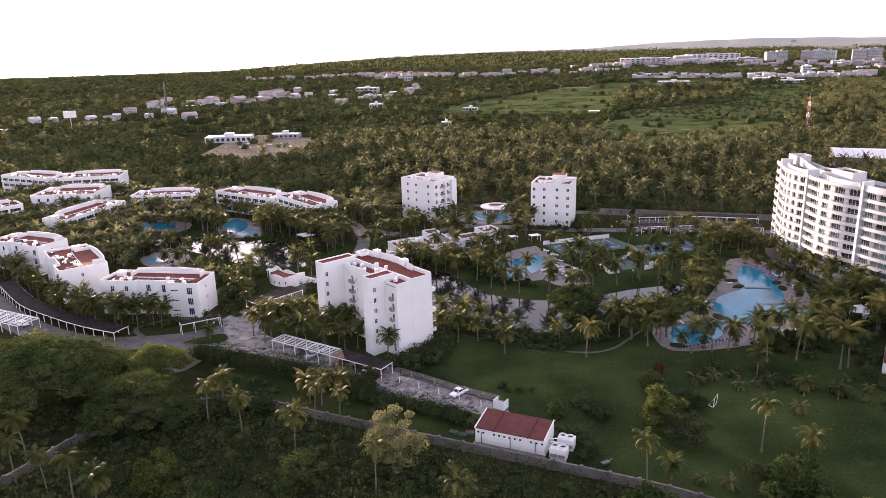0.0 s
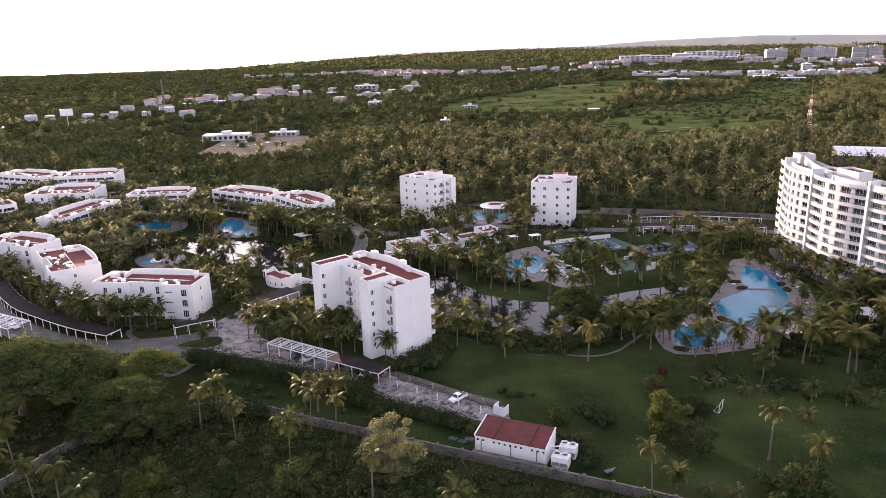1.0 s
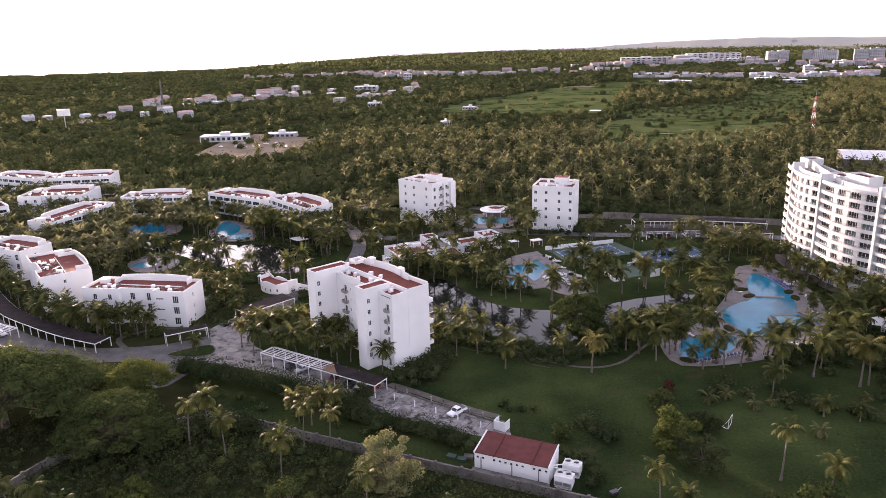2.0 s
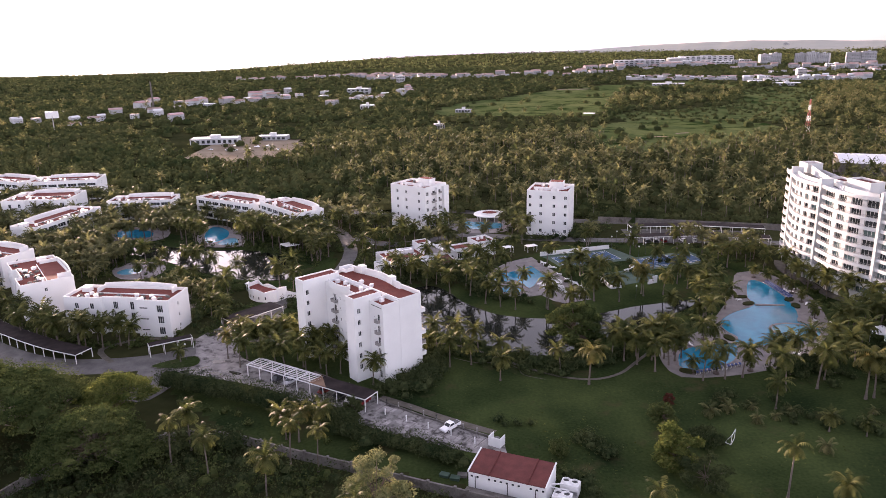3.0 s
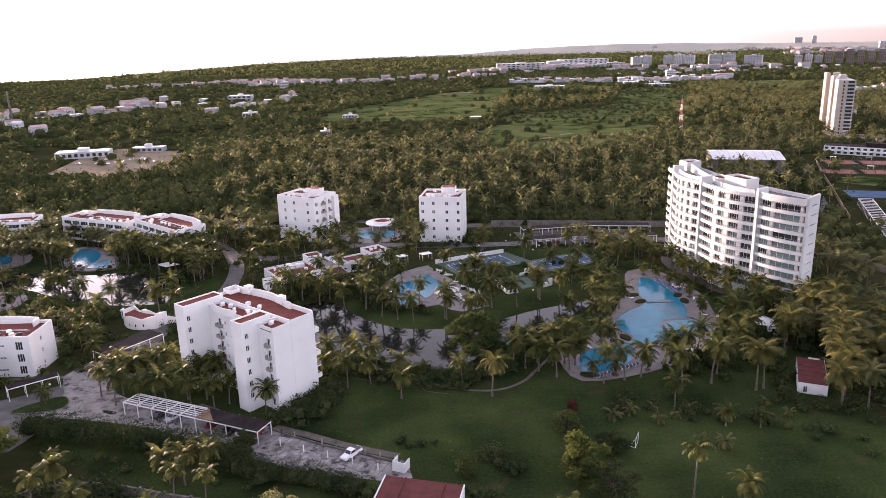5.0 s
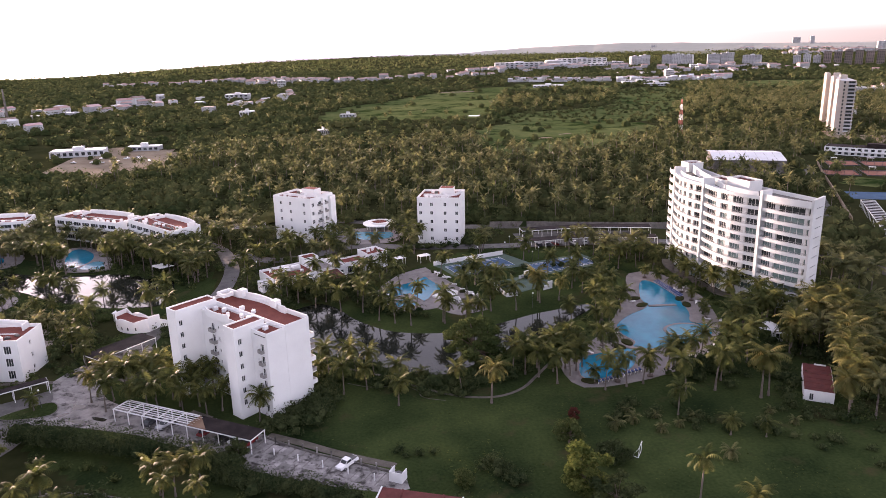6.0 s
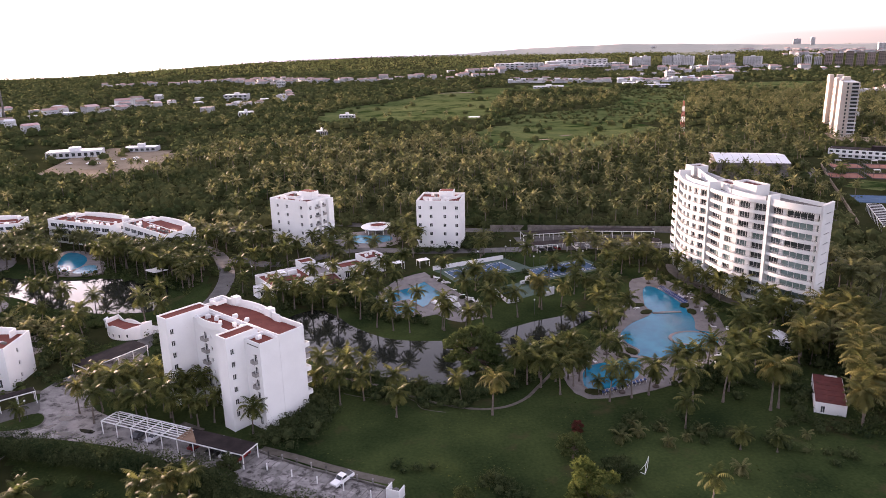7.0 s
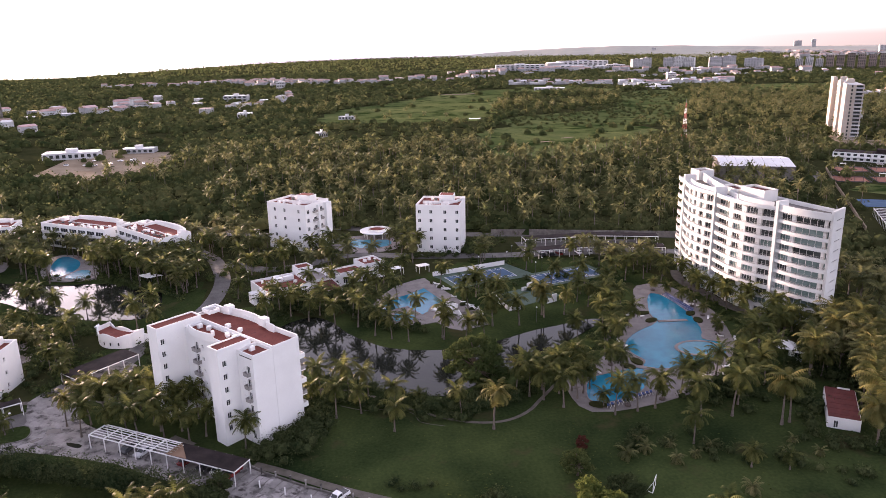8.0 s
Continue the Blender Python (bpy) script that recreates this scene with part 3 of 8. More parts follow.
# boundary walls
WALL_LINES = [g((-82, 105), (-76, 117), (-69.5, 130), (-56, 139), (-46, 142), (-39, 140.5), (-33, 137.8), (-27, 134.8), (-15, 129.5), (-4.7, 124.8), (5, 120.5)),
              g((5, 120.5), (18, 114.8), (24, 112.2), (37.5, 105.8), (52, 97), (75, 86))]
for i, ln in enumerate(WALL_LINES):
    w = thing("wall_south" if i == 0 else "wall_south_stone", *ln[0], label="weathered concrete boundary wall with square piers" if i == 0 else "grey rubble stone boundary wall", category="wall", kind="structure")
    loc = [(x - ln[0][0], y - ln[0][1]) for x, y in smooth(ln, False, 3)]
    part("wall_panel", Shape().wall(loc, 0.28, -0.2, 2.0), CONCRETE, w)
    part("coping", Shape().wall(loc, 0.4, 2.0, 2.1), CONCRETE, w)
    pier = Shape().box(-0.25, -0.25, -0.2, 0.25, 0.25, 2.4).mesh("pier", CONCRETE)
    run = 0.0
    for a, b in zip(loc, loc[1:]):
        L = math.hypot(b[0] - a[0], b[1] - a[1])
        while run < L:
            part("pier", pier, None, w, m=pose(a[0] + (b[0] - a[0]) * run / L, a[1] + (b[1] - a[1]) * run / L, 0, 0, 0, math.degrees(math.atan2(b[1] - a[1], b[0] - a[0]))))
            run += 5.5
        run -= L
for ln in (g((66, 303), (82, 299), (101, 293), (135, 283), (150, 268)), g((150, 258), (165, 235), (172, 205), (168, 170))):
    w = solo("wall_rear", Shape().wall(ln, 0.3, -0.2, 2.6), CONCRETE, "long plain concrete rear boundary wall", "wall", kind="structure")


def puddle(p, rx, ry, turn, seed):
    """A thin sheet of rain water with a ragged outline on the paving."""
    r = random.Random(seed)
    x, y = g(p)[0]
    pts = smooth([(rx * math.cos(6.283 * i / 11) * r.uniform(0.6, 1.1), ry * math.sin(6.283 * i / 11) * r.uniform(0.6, 1.1)) for i in range(11)], k=3)
    solo("puddle", flat(pts, 0), PONDWATER, "shallow puddle mirroring the sky on worn paving", "puddle", "puddles on the car park", m=pose(x, y, 0.094, 0, 0, turn))


for i, (p, rx, ry, turn) in enumerate((((-52.3, 176.9), 2.2, 1.5, 10), ((-50.8, 170.4), 3.0, 1.1, -25), ((-54.6, 173.9), 1.6, 0.8, 30), ((-46.6, 170.6), 2.4, 0.8, -30), ((-58.2, 171.9), 1.5, 0.9, 0))):
    puddle(p, rx, ry, turn, 60 + i)

ISLAND = smooth(g((-67.5, 175.4), (-65.4, 173.9), (-60.9, 173.5), (-57.0, 174.4), (-56.6, 177.6), (-58.8, 180.3), (-63.2, 178.6)), k=3)
slab("pavement", smooth(g((-66.5, 158.5), (-61.5, 158.5), (-58.5, 166), (-56.5, 172), (-63, 174.5), (-70, 174.5), (-67.5, 166)), k=2), 0.045, ASPHALT, "asphalt stub of lane beneath the large tree", "pavement")
slab("traffic_island", ISLAND, 0.22, GRASS, "kerbed grass island in the forecourt lane", "traffic island")
solo("kerb", Shape().wall(ISLAND + ISLAND[:1], 0.25, -0.1, 0.26), CONCRETE, "pale kerb round the grass island", "kerb", kind="structure")

# ---- buildings ----
def roof_units(parent, spots, z, label=""):
    """White air-conditioning units on a roof."""
    s = Shape().box(-0.55, -0.4, 0.1, 0.55, 0.4, 0.95).box(-0.45, -0.35, 0, -0.35, 0.35, 0.1).box(0.35, -0.35, 0, 0.45, 0.35, 0.1)
    s.drum(0, 0, 0.95, 1.02, 0.32, 10)
    me = s.mesh("roof_unit", WHITEPAINT)
    low = Shape().box(-0.7, -0.3, 0, 0.7, 0.3, 0.45).box(-0.3, -0.3, 0.45, 0.3, 0.3, 0.6)
    grey, dark = low.mesh("roof_box", CONCRETE), low.mesh("roof_box", DARKMETAL)
    for i, (x, y) in enumerate(spots):
        if len(spots) > 6 and i % 3:
            part("roof_box", (grey, dark)[i % 2], None, parent, m=pose(x, y, z, 0, 0, (i * 53) % 180))
            continue
        part("roof_unit", me, None, parent, m=pose(x, y, z, 0, 0, (i * 37) % 90))


def balcony(parent, p, q, z, out=1.0, height=0.95, open_rail=True):
    """A balcony from p to q on the outer side (to the right of the way): slab and railing."""
    p, q = Vector(p), Vector(q)
    e = (q - p).normalized()
    n = Vector((e.y, -e.x)) * out
    c = [p, q, q + n, p + n]
    b = part("balcony", Shape().prism([tuple(v) for v in c], z - 0.18, z), STUCCO, parent)
    edge = [tuple(v) for v in (p + n * 0.0, p + n * 0.96, q + n * 0.96, q + n * 0.0)]
    r = Shape().wall(edge, 0.05 if open_rail else 0.12, z + (0.08 if open_rail else 0.0), z + height)
    part("railing", r, RAILING if open_rail else STUCCO, b)
    return b


def block(parent, pts, z1, holes=None, parapet=0.9, roof=None, z0=0.0, name="wall", thick=0.25):
    """A building volume on a counter-clockwise plan, its walls with openings {side: [...]}, a sunk roof and parapet."""
    holes = holes or {}
    if area(pts) < 0:
        raise ValueError(name)
    s = Shape()
    k = len(pts)
    for i in range(k):
        facade(s, pts[i], pts[(i + 1) % k], z0, z1 - parapet, holes.get(i, []))
    part(name, s, STUCCO, parent)
    inner = offset(pts, -thick * 0.98, True)
    part("roof", flat(offset(pts, -0.05, True), z1 - parapet + 0.01), roof or ROOFRED, parent)
    mid = offset(pts, -thick / 2, True)
    part("parapet", Shape().wall(mid, thick, z1 - parapet, z1, True), STUCCO, parent)
    for i, hs in holes.items():
        for h in hs:
            window(parent, pts[i], pts[(i + 1) % k], h, bars=2 if h[1] - h[0] < 1.4 else 3)
    return inner


def rect(x0, y0, x1, y1):
    return [(x0, y0), (x1, y0), (x1, y1), (x0, y1)]


def main_block():
    """The six-storey apartment block with two narrow wings."""
    t = PLAN
    ox, oy = g((-17.5, 164.3))[0]
    A = thing("apartment_building", ox, oy, 0, math.atan2(0.65, 0.76), "white six-storey apartment building with terracotta roof terraces and wings", "building")
    top, pitch = 21.9, 2.93
    zs = [3.3 + pitch * i for i in range(6)]
    # right wing, left wing: local x runs away from the car park, y along the front
    block(A, rect(0, 0, 8.2, 3.7), top, {0: [(0.95, 1.9, z - 0.2, z + 1.15) for z in zs]}, parapet=0.3, name="wing_wall")
    block(A, rect(-1.6, 20.9, 9.58, 24.8), top, {0: [(0.75, 1.7, z - 0.2, z + 1.15) for z in zs]}, parapet=0.3, name="wing_wall")
    block(A, rect(8.24, 0.0, 9.58, 3.68), top - 1.3, {}, parapet=0.4, name="link_wall")
    # front middle, recessed behind the wings, with doors and small balconies
    doors = []
    for z in [1.0 + pitch * i for i in range(6)]:
        doors += [(3.6, 4.9, z, z + 2.1), (12.6, 13.9, z, z + 2.1), (8.6, 9.9, z + 1.2, z + 1.5), (6.2, 6.9, z + 0.9, z + 1.9)]
    block(A, rect(5.2, 3.72, 9.58, 20.88), top - 1.5, {3: doors}, parapet=0.6, name="middle_wall")
    for j in range(1, 6):
        z = 1.0 + pitch * j
        for y in (16.4, 7.4):
            balcony(A, (5.2, y + 0.95), (5.2, y - 1.1), z, 0.95)
    # side body toward the lawn, with a stack of balconies on its front
    block(A, rect(4.5, -5.5, 9.58, -0.02), top - 1.3, {3: [(3.0, 4.2, 1.0 + pitch * j, 3.1 + pitch * j) for j in range(6)] + [(1.6, 2.2, 1.9 + pitch * j, 2.2 + pitch * j) for j in range(6)]},
          parapet=0.7, name="side_wall")
    for j in range(1, 6):
        z = 1.0 + pitch * j
        balcony(A, (4.5, -2.9), (4.5, -4.3), z, 0.85)
        balcony(A, (16.42, -5.2), (16.42, -2.0), z, 1.5, 0.95, j % 2 == 0)
        balcony(A, (16.42, -1.2), (16.42, 2.0), z, 1.3, 0.95, True)
    # rear body under one long terrace
    rear_doors = [(1.0 + 2.6 * i, 2.6 + 2.6 * i, 1.0 + pitch * j, 3.1 + pitch * j) for i in range(2) for j in range(6)]
    block(A, [(9.62, -5.5), (16.4, -5.5), (16.4, 2.2), (15.8, 2.2), *arc((15.8, 3.72), (15.8, 20.88), 1.2, 9), (15.8, 24.78), (9.62, 24.78)], top - 0.9, {1: rear_doors}, parapet=0.8, name="rear_wall")
    # curved high parapet round the rear terrace, stepped as in steps
    s = Shape()
    s.wall(arc((15.9, 4.6), (15.9, 19.6), 1.3, 13), 0.35, top - 1.0, top + 0.15)
    for y in (5.0, 18.2):
        s.box(15.2, y, top - 1.0, 16.9, y + 1.9, top + 0.8)
    s.wall([(15.7, 19.6), (15.7, 24.6), (12.2, 24.6)], 0.35, top - 1.0, top + 0.0)
    s.wall([(15.7, 4.6), (15.7, 2.1), (16.2, 2.1), (16.2, -5.3)], 0.35, top - 1.1, [top + 0.1, top + 0.1, top - 0.5, top - 0.5])
    part("curved_parapet", s, STUCCO, A)
    part("roof_ledge", Shape().wall(arc((5.25, 19.2), (5.25, 9.5), 0.9, 9), 0.22, top - 2.4, top - 0.5), STUCCO, A)
    part("light_well", Shape().wall(rect(12.2, 21.6, 14.8, 24.0), 0.22, top - 1.0, top - 0.1, True), STUCCO, A)
    roof_units(A, [(7.6, 18.5), (8.2, 15.8), (8.4, 9.0), (8.6, 6.5), (7.0, 12.5), (7.2, -1.6)], top - 2.08)
    roof_units(A, [(11, 12.5), (11.2, 8.2)], top - 1.68)
    part("canopy_slot", Shape().box(4.46, -5.0, top - 2.3, 4.5, -1.0, top - 2.1), DARKMETAL, A)


main_block()


def point_block(p0, p1, depth, top, rows, label, cols, side_cols, side_balconies=False):
    """A slim five-storey block: front from p0 to p1."""
    (x0, y0), (x1, y1) = g(p0, p1)
    L = math.hypot(x1 - x0, y1 - y0)
    D = depth * PLAN
    B = thing("apartment_building", x0, y0, 0, math.atan2(y1 - y0, x1 - x0), label, "building", "slim apartment blocks")
    pitch = (top - 1.6) / rows
    zz = [0.6 + pitch * (i + 0.25) for i in range(rows)]
    front = [(u, u + 1.2, z, z + 1.45) for u in cols for z in zz]
    right = [(u, u + w, z - (0.3 if w > 1.2 else 0), z + 1.35) for u, w in side_cols for z in zz]
    block(B, rect(0, 0, L, D), top, {0: front, 1: right, 3: [(D * 0.3, D * 0.3 + 0.9, z, z + 1.2) for z in zz] + [(D * 0.7, D * 0.7 + 0.9, z, z + 1.2) for z in zz]})
    s = Shape()
    s.wall([(L * 0.1, D * 0.35), (L * 0.5, D * 0.35), (L * 0.5, D * 0.7)], 0.25, top - 0.9, top + 0.3)
    s.wall(arc((L * 0.55, D * 0.2), (L - 0.3, D * 0.85), 1.2), 0.25, top - 0.9, top + 0.2)
    part("roof_wall", s, STUCCO, B)
    part("stair_head", Shape().box(L * 0.45, D * 0.55, top - 0.9, L * 0.78, D * 0.85, top + 2.0), STUCCO, B)
    part("stair_roof", Shape().box(L * 0.45 + 0.2, D * 0.55 + 0.2, top + 2.0, L * 0.78 - 0.2, D * 0.85 - 0.2, top + 2.03), ROOFRED, B)
    part("water_tank", Shape().drum(L * 0.38, D * 0.5, top - 0.9, top + 0.9, 0.7, 14), DARKMETAL, B)
    roof_units(B, [(L * 0.2, D * 0.2), (L * 0.3, D * 0.25), (L * 0.7, D * 0.25), (L * 0.85, D * 0.5), (L * 0.25, D * 0.8), (L * 0.6, D * 0.45)], top - 0.88)
    if side_balconies:
        for z in zz[0:]:
            balcony(B, (L, D * 0.3), (L, D * 0.45), z - 0.3, 1.1)
            balcony(B, (L, D * 0.55), (L, D * 0.7), z - 0.3, 1.1)
        part("side_wing", Shape().box(L, D * 0.78, 0, L + 1.4, D, top - 1), STUCCO, B)
        part("side_wing", Shape().box(L, D * 0.46, 0, L + 1.2, D * 0.53, top - 1), STUCCO, B)


point_block((-18, 307), (-4.0, 295.6), 13.5, 19.4, 5, "white five-storey apartment block with stacked side balconies", (3.4, 8.6, 16.0), ((1.0, 1.6), (5.2, 2.2), (8.6, 2.2), (12.6, 1.0)), True)
point_block((34.8, 286.6), (49.6, 281.5), 15, 19.6, 5, "slim white five-storey apartment block with small square windows", (0.8, 5.4, 11.0, 15.8), ((3, 1.0), (9, 1.0), (13, 1.0)))


def villa(p0, p1, depth, top=11.3, wide=False, label="", curve=1.6, seed=0):
    """A three-storey white villa block: front from p0 to p1, roof terrace with a high curved rear parapet."""
    rnd = random.Random(seed)
    (x0, y0), (x1, y1) = g(p0, p1)
    L = math.hypot(x1 - x0, y1 - y0)
    D = depth * PLAN
    V = thing("villa", x0, y0, 0, math.atan2(y1 - y0, x1 - x0), label, "building", "villas round the pond")
    pitch = (top - 1.2) / 3
    zz = [0.5 + pitch * i for i in range(3)]
    a, b = L * 0.36, L * 0.7
    # three bays, the middle one set back
    if wide:
        n = max(3, int(L / 5.0))
        fr = [(0.8 + (L - 1.6) * i / n + 0.35, 0.8 + (L - 1.6) * (i + 1) / n - 0.35, z + 0.3, z + 2.1) for i in range(n) for z in zz]
        block(V, rect(0, 0, L, D), top, {0: fr, 1: [(D * 0.4, D * 0.4 + 1.1, z + 0.6, z + 2.2) for z in zz]})
        for j in range(1, 3):
            for i in range(n):
                u0, u1 = 0.8 + (L - 1.6) * i / n, 0.8 + (L - 1.6) * (i + 1) / n
                balcony(V, (u0 + 0.3, 0), (u1 - 0.3, 0), zz[j], 1.1, 0.9, False)
    else:
        sq = lambda u, w, lo, hi: [(u, u + w, z + lo, z + hi) for z in zz]
        plan = [(0, 0), (a, 0), (a, 1.2), (b, 1.2), (b, -0.7), (L, -0.7), (L, D), (0, D)]
        block(V, plan, top, {0: sq(a * 0.28, 1.3, 0.4, 2.2) + sq(a * 0.68, 1.3, 0.4, 2.2), 2: sq((b - a) * 0.25, 1.6, 0.2, 2.5) + sq((b - a) * 0.72, 1.3, 0.1, 2.6),
                             4: sq((L - b) * 0.08, 2.6, 1.25, 1.75) + sq((L - b) * 0.62, 1.9, 0.25, 2.5), 5: sq(D * 0.45, 0.9, 0.7, 1.9)})
    s = Shape()
    s.wall(arc((L * 0.9, D - 0.2), (L * 0.2, D - 0.2), curve, 13), 0.3, top - 1.6, top + 0.8)
    s.wall([(L * 0.2, D - 0.2), (L * 0.2, D * 0.62)], 0.3, top - 1.2, top + 0.35)
    s.wall([(L * 0.9, D - 0.2), (L * 0.9, D * 0.72)], 0.3, top - 1.2, top + 0.8)
    part("curved_parapet", s, STUCCO, V)
    part("rear_bay", Shape().prism(arc((L * 0.9, D - 0.1), (L * 0.2, D - 0.1), curve * 0.98, 13), 0, top - 1.0), STUCCO, V)
    part("rear_roof", Shape().prism(arc((L * 0.89, D - 0.1), (L * 0.21, D - 0.1), curve * 0.9, 13), top - 1.0, top - 0.95), ROOFRED, V)
    part("roof_divider", Shape().wall([(L * 0.2, D * 0.55), (L * 0.9, D * 0.5)], 0.2, top - 1.0, top - 0.6), STUCCO, V)
    roof_units(V, [(rnd.uniform(0.08, 0.92) * L, rnd.uniform(0.12, 0.45) * D) for _ in range(max(10, int(L / 1.3)))], top - 0.88)
    part("stair_head", Shape().box(L * 0.05, D * 0.6, top - 1.2, L * 0.12, D * 0.8, top + 0.5), STUCCO, V)


VL = "white three-storey villa block with red roof terrace"
villa((-98, 198), (-68.5, 193.4), 10, label=VL + " beside the car park", seed=1)
villa((-130.8, 229.8), (-113.7, 207.4), 13, 11.6, label=VL + " and palms in front", curve=0.8, seed=2)
villa((-159, 247), (-136, 236.5), 11, label=VL + " and rounded parapet", seed=3)
villa((-148.7, 280.5), (-140, 314.5), 12, 10.0, True, label=VL + " and long balconies", seed=4)
villa((-187, 324), (-159, 325.5), 20, 11.5, label=VL + " and broad curved parapet", seed=5)
villa((-204, 288), (-182, 309), 12, 11.0, True, label=VL + " partly behind palms", seed=6)
villa((-237, 386), (-206, 372), 13, 11.0, True, label=VL + " at the garden edge", seed=7)
villa((-201, 369.5), (-168, 374), 15, 11.3, True, label=VL + " with cluttered roof", seed=8)
villa((-143, 326.8), (-115, 328), 12, 9.5, True, label=VL + " above the palms", seed=9)
villa((-105, 330), (-77, 311.5), 12, 10.2, True, label=VL + " behind the pool garden", seed=10)
villa((-73, 313), (-53.4, 289), 12, 11.2, True, label=VL + " and glazed balconies", seed=11)


def tower():
    """The curved eleven-level hotel tower."""
    Q = g((116.2, 252), (114.3, 244.5), (112.9, 224), (118.2, 203), (123.8, 190.2))
    bx, by = Q[2]
    T = thing("hotel_tower", bx, by, 0, 0, "curved white eleven-level hotel tower with long bowed balconies", "building")
    Q = [Vector((x - bx, y - by)) for x, y in Q]
    sags = (0.8, 2.6, 2.4, 0.9)
    # windows as shares of each bowed section, with white wall between them
    bays = (((0.08, 0.42), (0.5, 0.9)), ((0.03, 0.17), (0.26, 0.38), (0.46, 0.56), (0.64, 0.74), (0.8, 0.98)), ((0.02, 0.27), (0.36, 0.5), (0.58, 0.74), (0.8, 0.99)), ((0.02, 0.26), (0.34, 0.88), (0.93, 0.995)))
    pitch, levels = 2.98, 11
    arcs = [arc(Q[i], Q[i + 1], sags[i], 13) for i in range(4)]
    # outward is to the right when walking south
    inner = [offset(a, -1.7) for a in arcs]
    core = []
    for a in inner:
        core += a
    rear = [Vector(core[-1]) + Vector((5.2, 3.6)), Q[3] + Vector((9.0, 4.0)), Q[2] + Vector((10.5, 1)), Q[1] + Vector((10.5, -1.5)), Q[0] + Vector((9.5, 0))]
    plan = core + [tuple(v) for v in rear]
    H = pitch * levels
    part("core_wall", Shape().prism(plan, 0, H), TOWERWHITE, T)
    part("roof_deck", Shape().prism(offset(plan if area(plan) > 0 else plan[::-1], -0.2, True), H, H + 0.05), CONCRETE, T)
    ends = Shape()
    # end wall toward the garden with a slot on each level
    e0, e1 = Q[4] + Vector((0.6, -0.2)), Vector(rear[0]) + Vector((0.6, -0.5))
    facade(ends, tuple(e0), tuple(e1), 0, H + 2.2, [((e1 - e0).length * 0.30, (e1 - e0).length * 0.85, 2.2 + pitch * j, 2.45 + pitch * j) for j in range(levels)], 0.25)
    n = Vector((-(e1 - e0).normalized().y, (e1 - e0).normalized().x)) * 0.5
    ends.prism([tuple(e0 + n * 0.9), tuple(e1 + n * 0.9), tuple(e1 + n * 1.4), tuple(e0 + n * 1.4)], 0, H + 2.2)
    ends.prism([tuple(e0), tuple(e0 + n), tuple(e0 + n * 1.0 + (e1 - e0) * 0.001), tuple(e0 + (e1 - e0) * 0.001)], 0, H + 2.2)
    ends.poly([(*e0, H + 2.2), (*e1, H + 2.2), (*(e1 + n), H + 2.2), (*(e0 + n), H + 2.2)])
    part("end_wall", ends, TOWERWHITE, T)
    dark = Shape()
    for j in range(levels):
        a, b = e0.lerp(e1, 0.30) + n * 0.4, e0.lerp(e1, 0.85) + n * 0.4
        dark.poly([(*a, 2.2 + pitch * j), (*b, 2.2 + pitch * j), (*b, 2.45 + pitch * j), (*a, 2.45 + pitch * j)])
    part("slot_glass", dark, GLASS, T)
    # piers
    for i, q in enumerate(Q[:4]):
        if i == 0:
            continue
        d = (Q[i] - Q[i - 1]).normalized()
        f = Vector((d.y, -d.x))
        o = q + f * 0.5
        c = q - f * 3.5
        sd = d * 0.48
        part("pier", Shape().prism([tuple(o - sd), tuple(c - sd), tuple(c + sd), tuple(o + sd)][::-1], 0, H + 2.6), TOWERWHITE, T)
    rnd = random.Random(5)
    for i in range(4):
        a, b = arcs[i], inner[i]
        for j in range(levels):
            z = pitch * j
            top = j == levels - 1
            if j > 0:
                edge = offset(a, -0.12)
                sl = part("balcony", Shape().prism(a + b[::-1], z - 0.22, z), TOWERWHITE, T)
                part("upstand", Shape().wall(edge, 0.2, z - 0.6, z + 0.44), TOWERWHITE, sl)
                r = Shape().wall(edge, 0.07, z + 0.98, z + 1.05).wall(edge, 0.05, z + 0.66, z + 0.7)
                for p in edge:
                    r.box(p[0] - 0.03, p[1] - 0.03, z + 0.34, p[0] + 0.03, p[1] + 0.03, z + 1.0)
                part("railing", r, RAILING, sl)
            # glazing between white wall piers; the top level is a penthouse behind an open terrace
            def on(f, line):
                f = f * (len(line) - 1)
                lo = min(int(f), len(line) - 2)
                return Vector(line[lo]).lerp(Vector(line[lo + 1]), f - lo)
            edges = [0.0] + [f for w in bays[i] for f in w] + [1.0]
            for c in range(0, len(edges), 2):
                f0, f1 = edges[c], edges[c + 1]
                reach = 0.6 if 0 < c < len(edges) - 2 else 0.25
                q = [on(f0 + (f1 - f0) * k / 2, b) for k in range(3)]
                o = [p + (on(f0 + (f1 - f0) * k / 2, a) - p).normalized() * reach for k, p in enumerate(q)]
                part("mullion_wall", Shape().prism([tuple(v) for v in q + o[::-1]], z, z + pitch - 0.22), TOWERWHITE, T)
            for f0, f1 in bays[i]:
                p, p2 = on(f0, b), on(f1, b)
                gl = TEALGLASS if rnd.random() < (0.8 if i == 3 else 0.3) and not top else GLASS
                bow = (on((f0 + f1) / 2, b) - (p + p2) / 2).length
                window(T, tuple(p), tuple(p2), (0.02, round((p2 - p).length - 0.02, 2), z + 0.08, z + pitch - 0.42), -0.02 - bow, gl, 2 if (p2 - p).length < 3 else 4)
        # bowed roof canopy with a slatted front
        slat = Shape().box(-0.1, -0.1, 0, 0.1, 0.1, 0.3).mesh("canopy_slat", TOWERWHITE) if i == 0 else slat
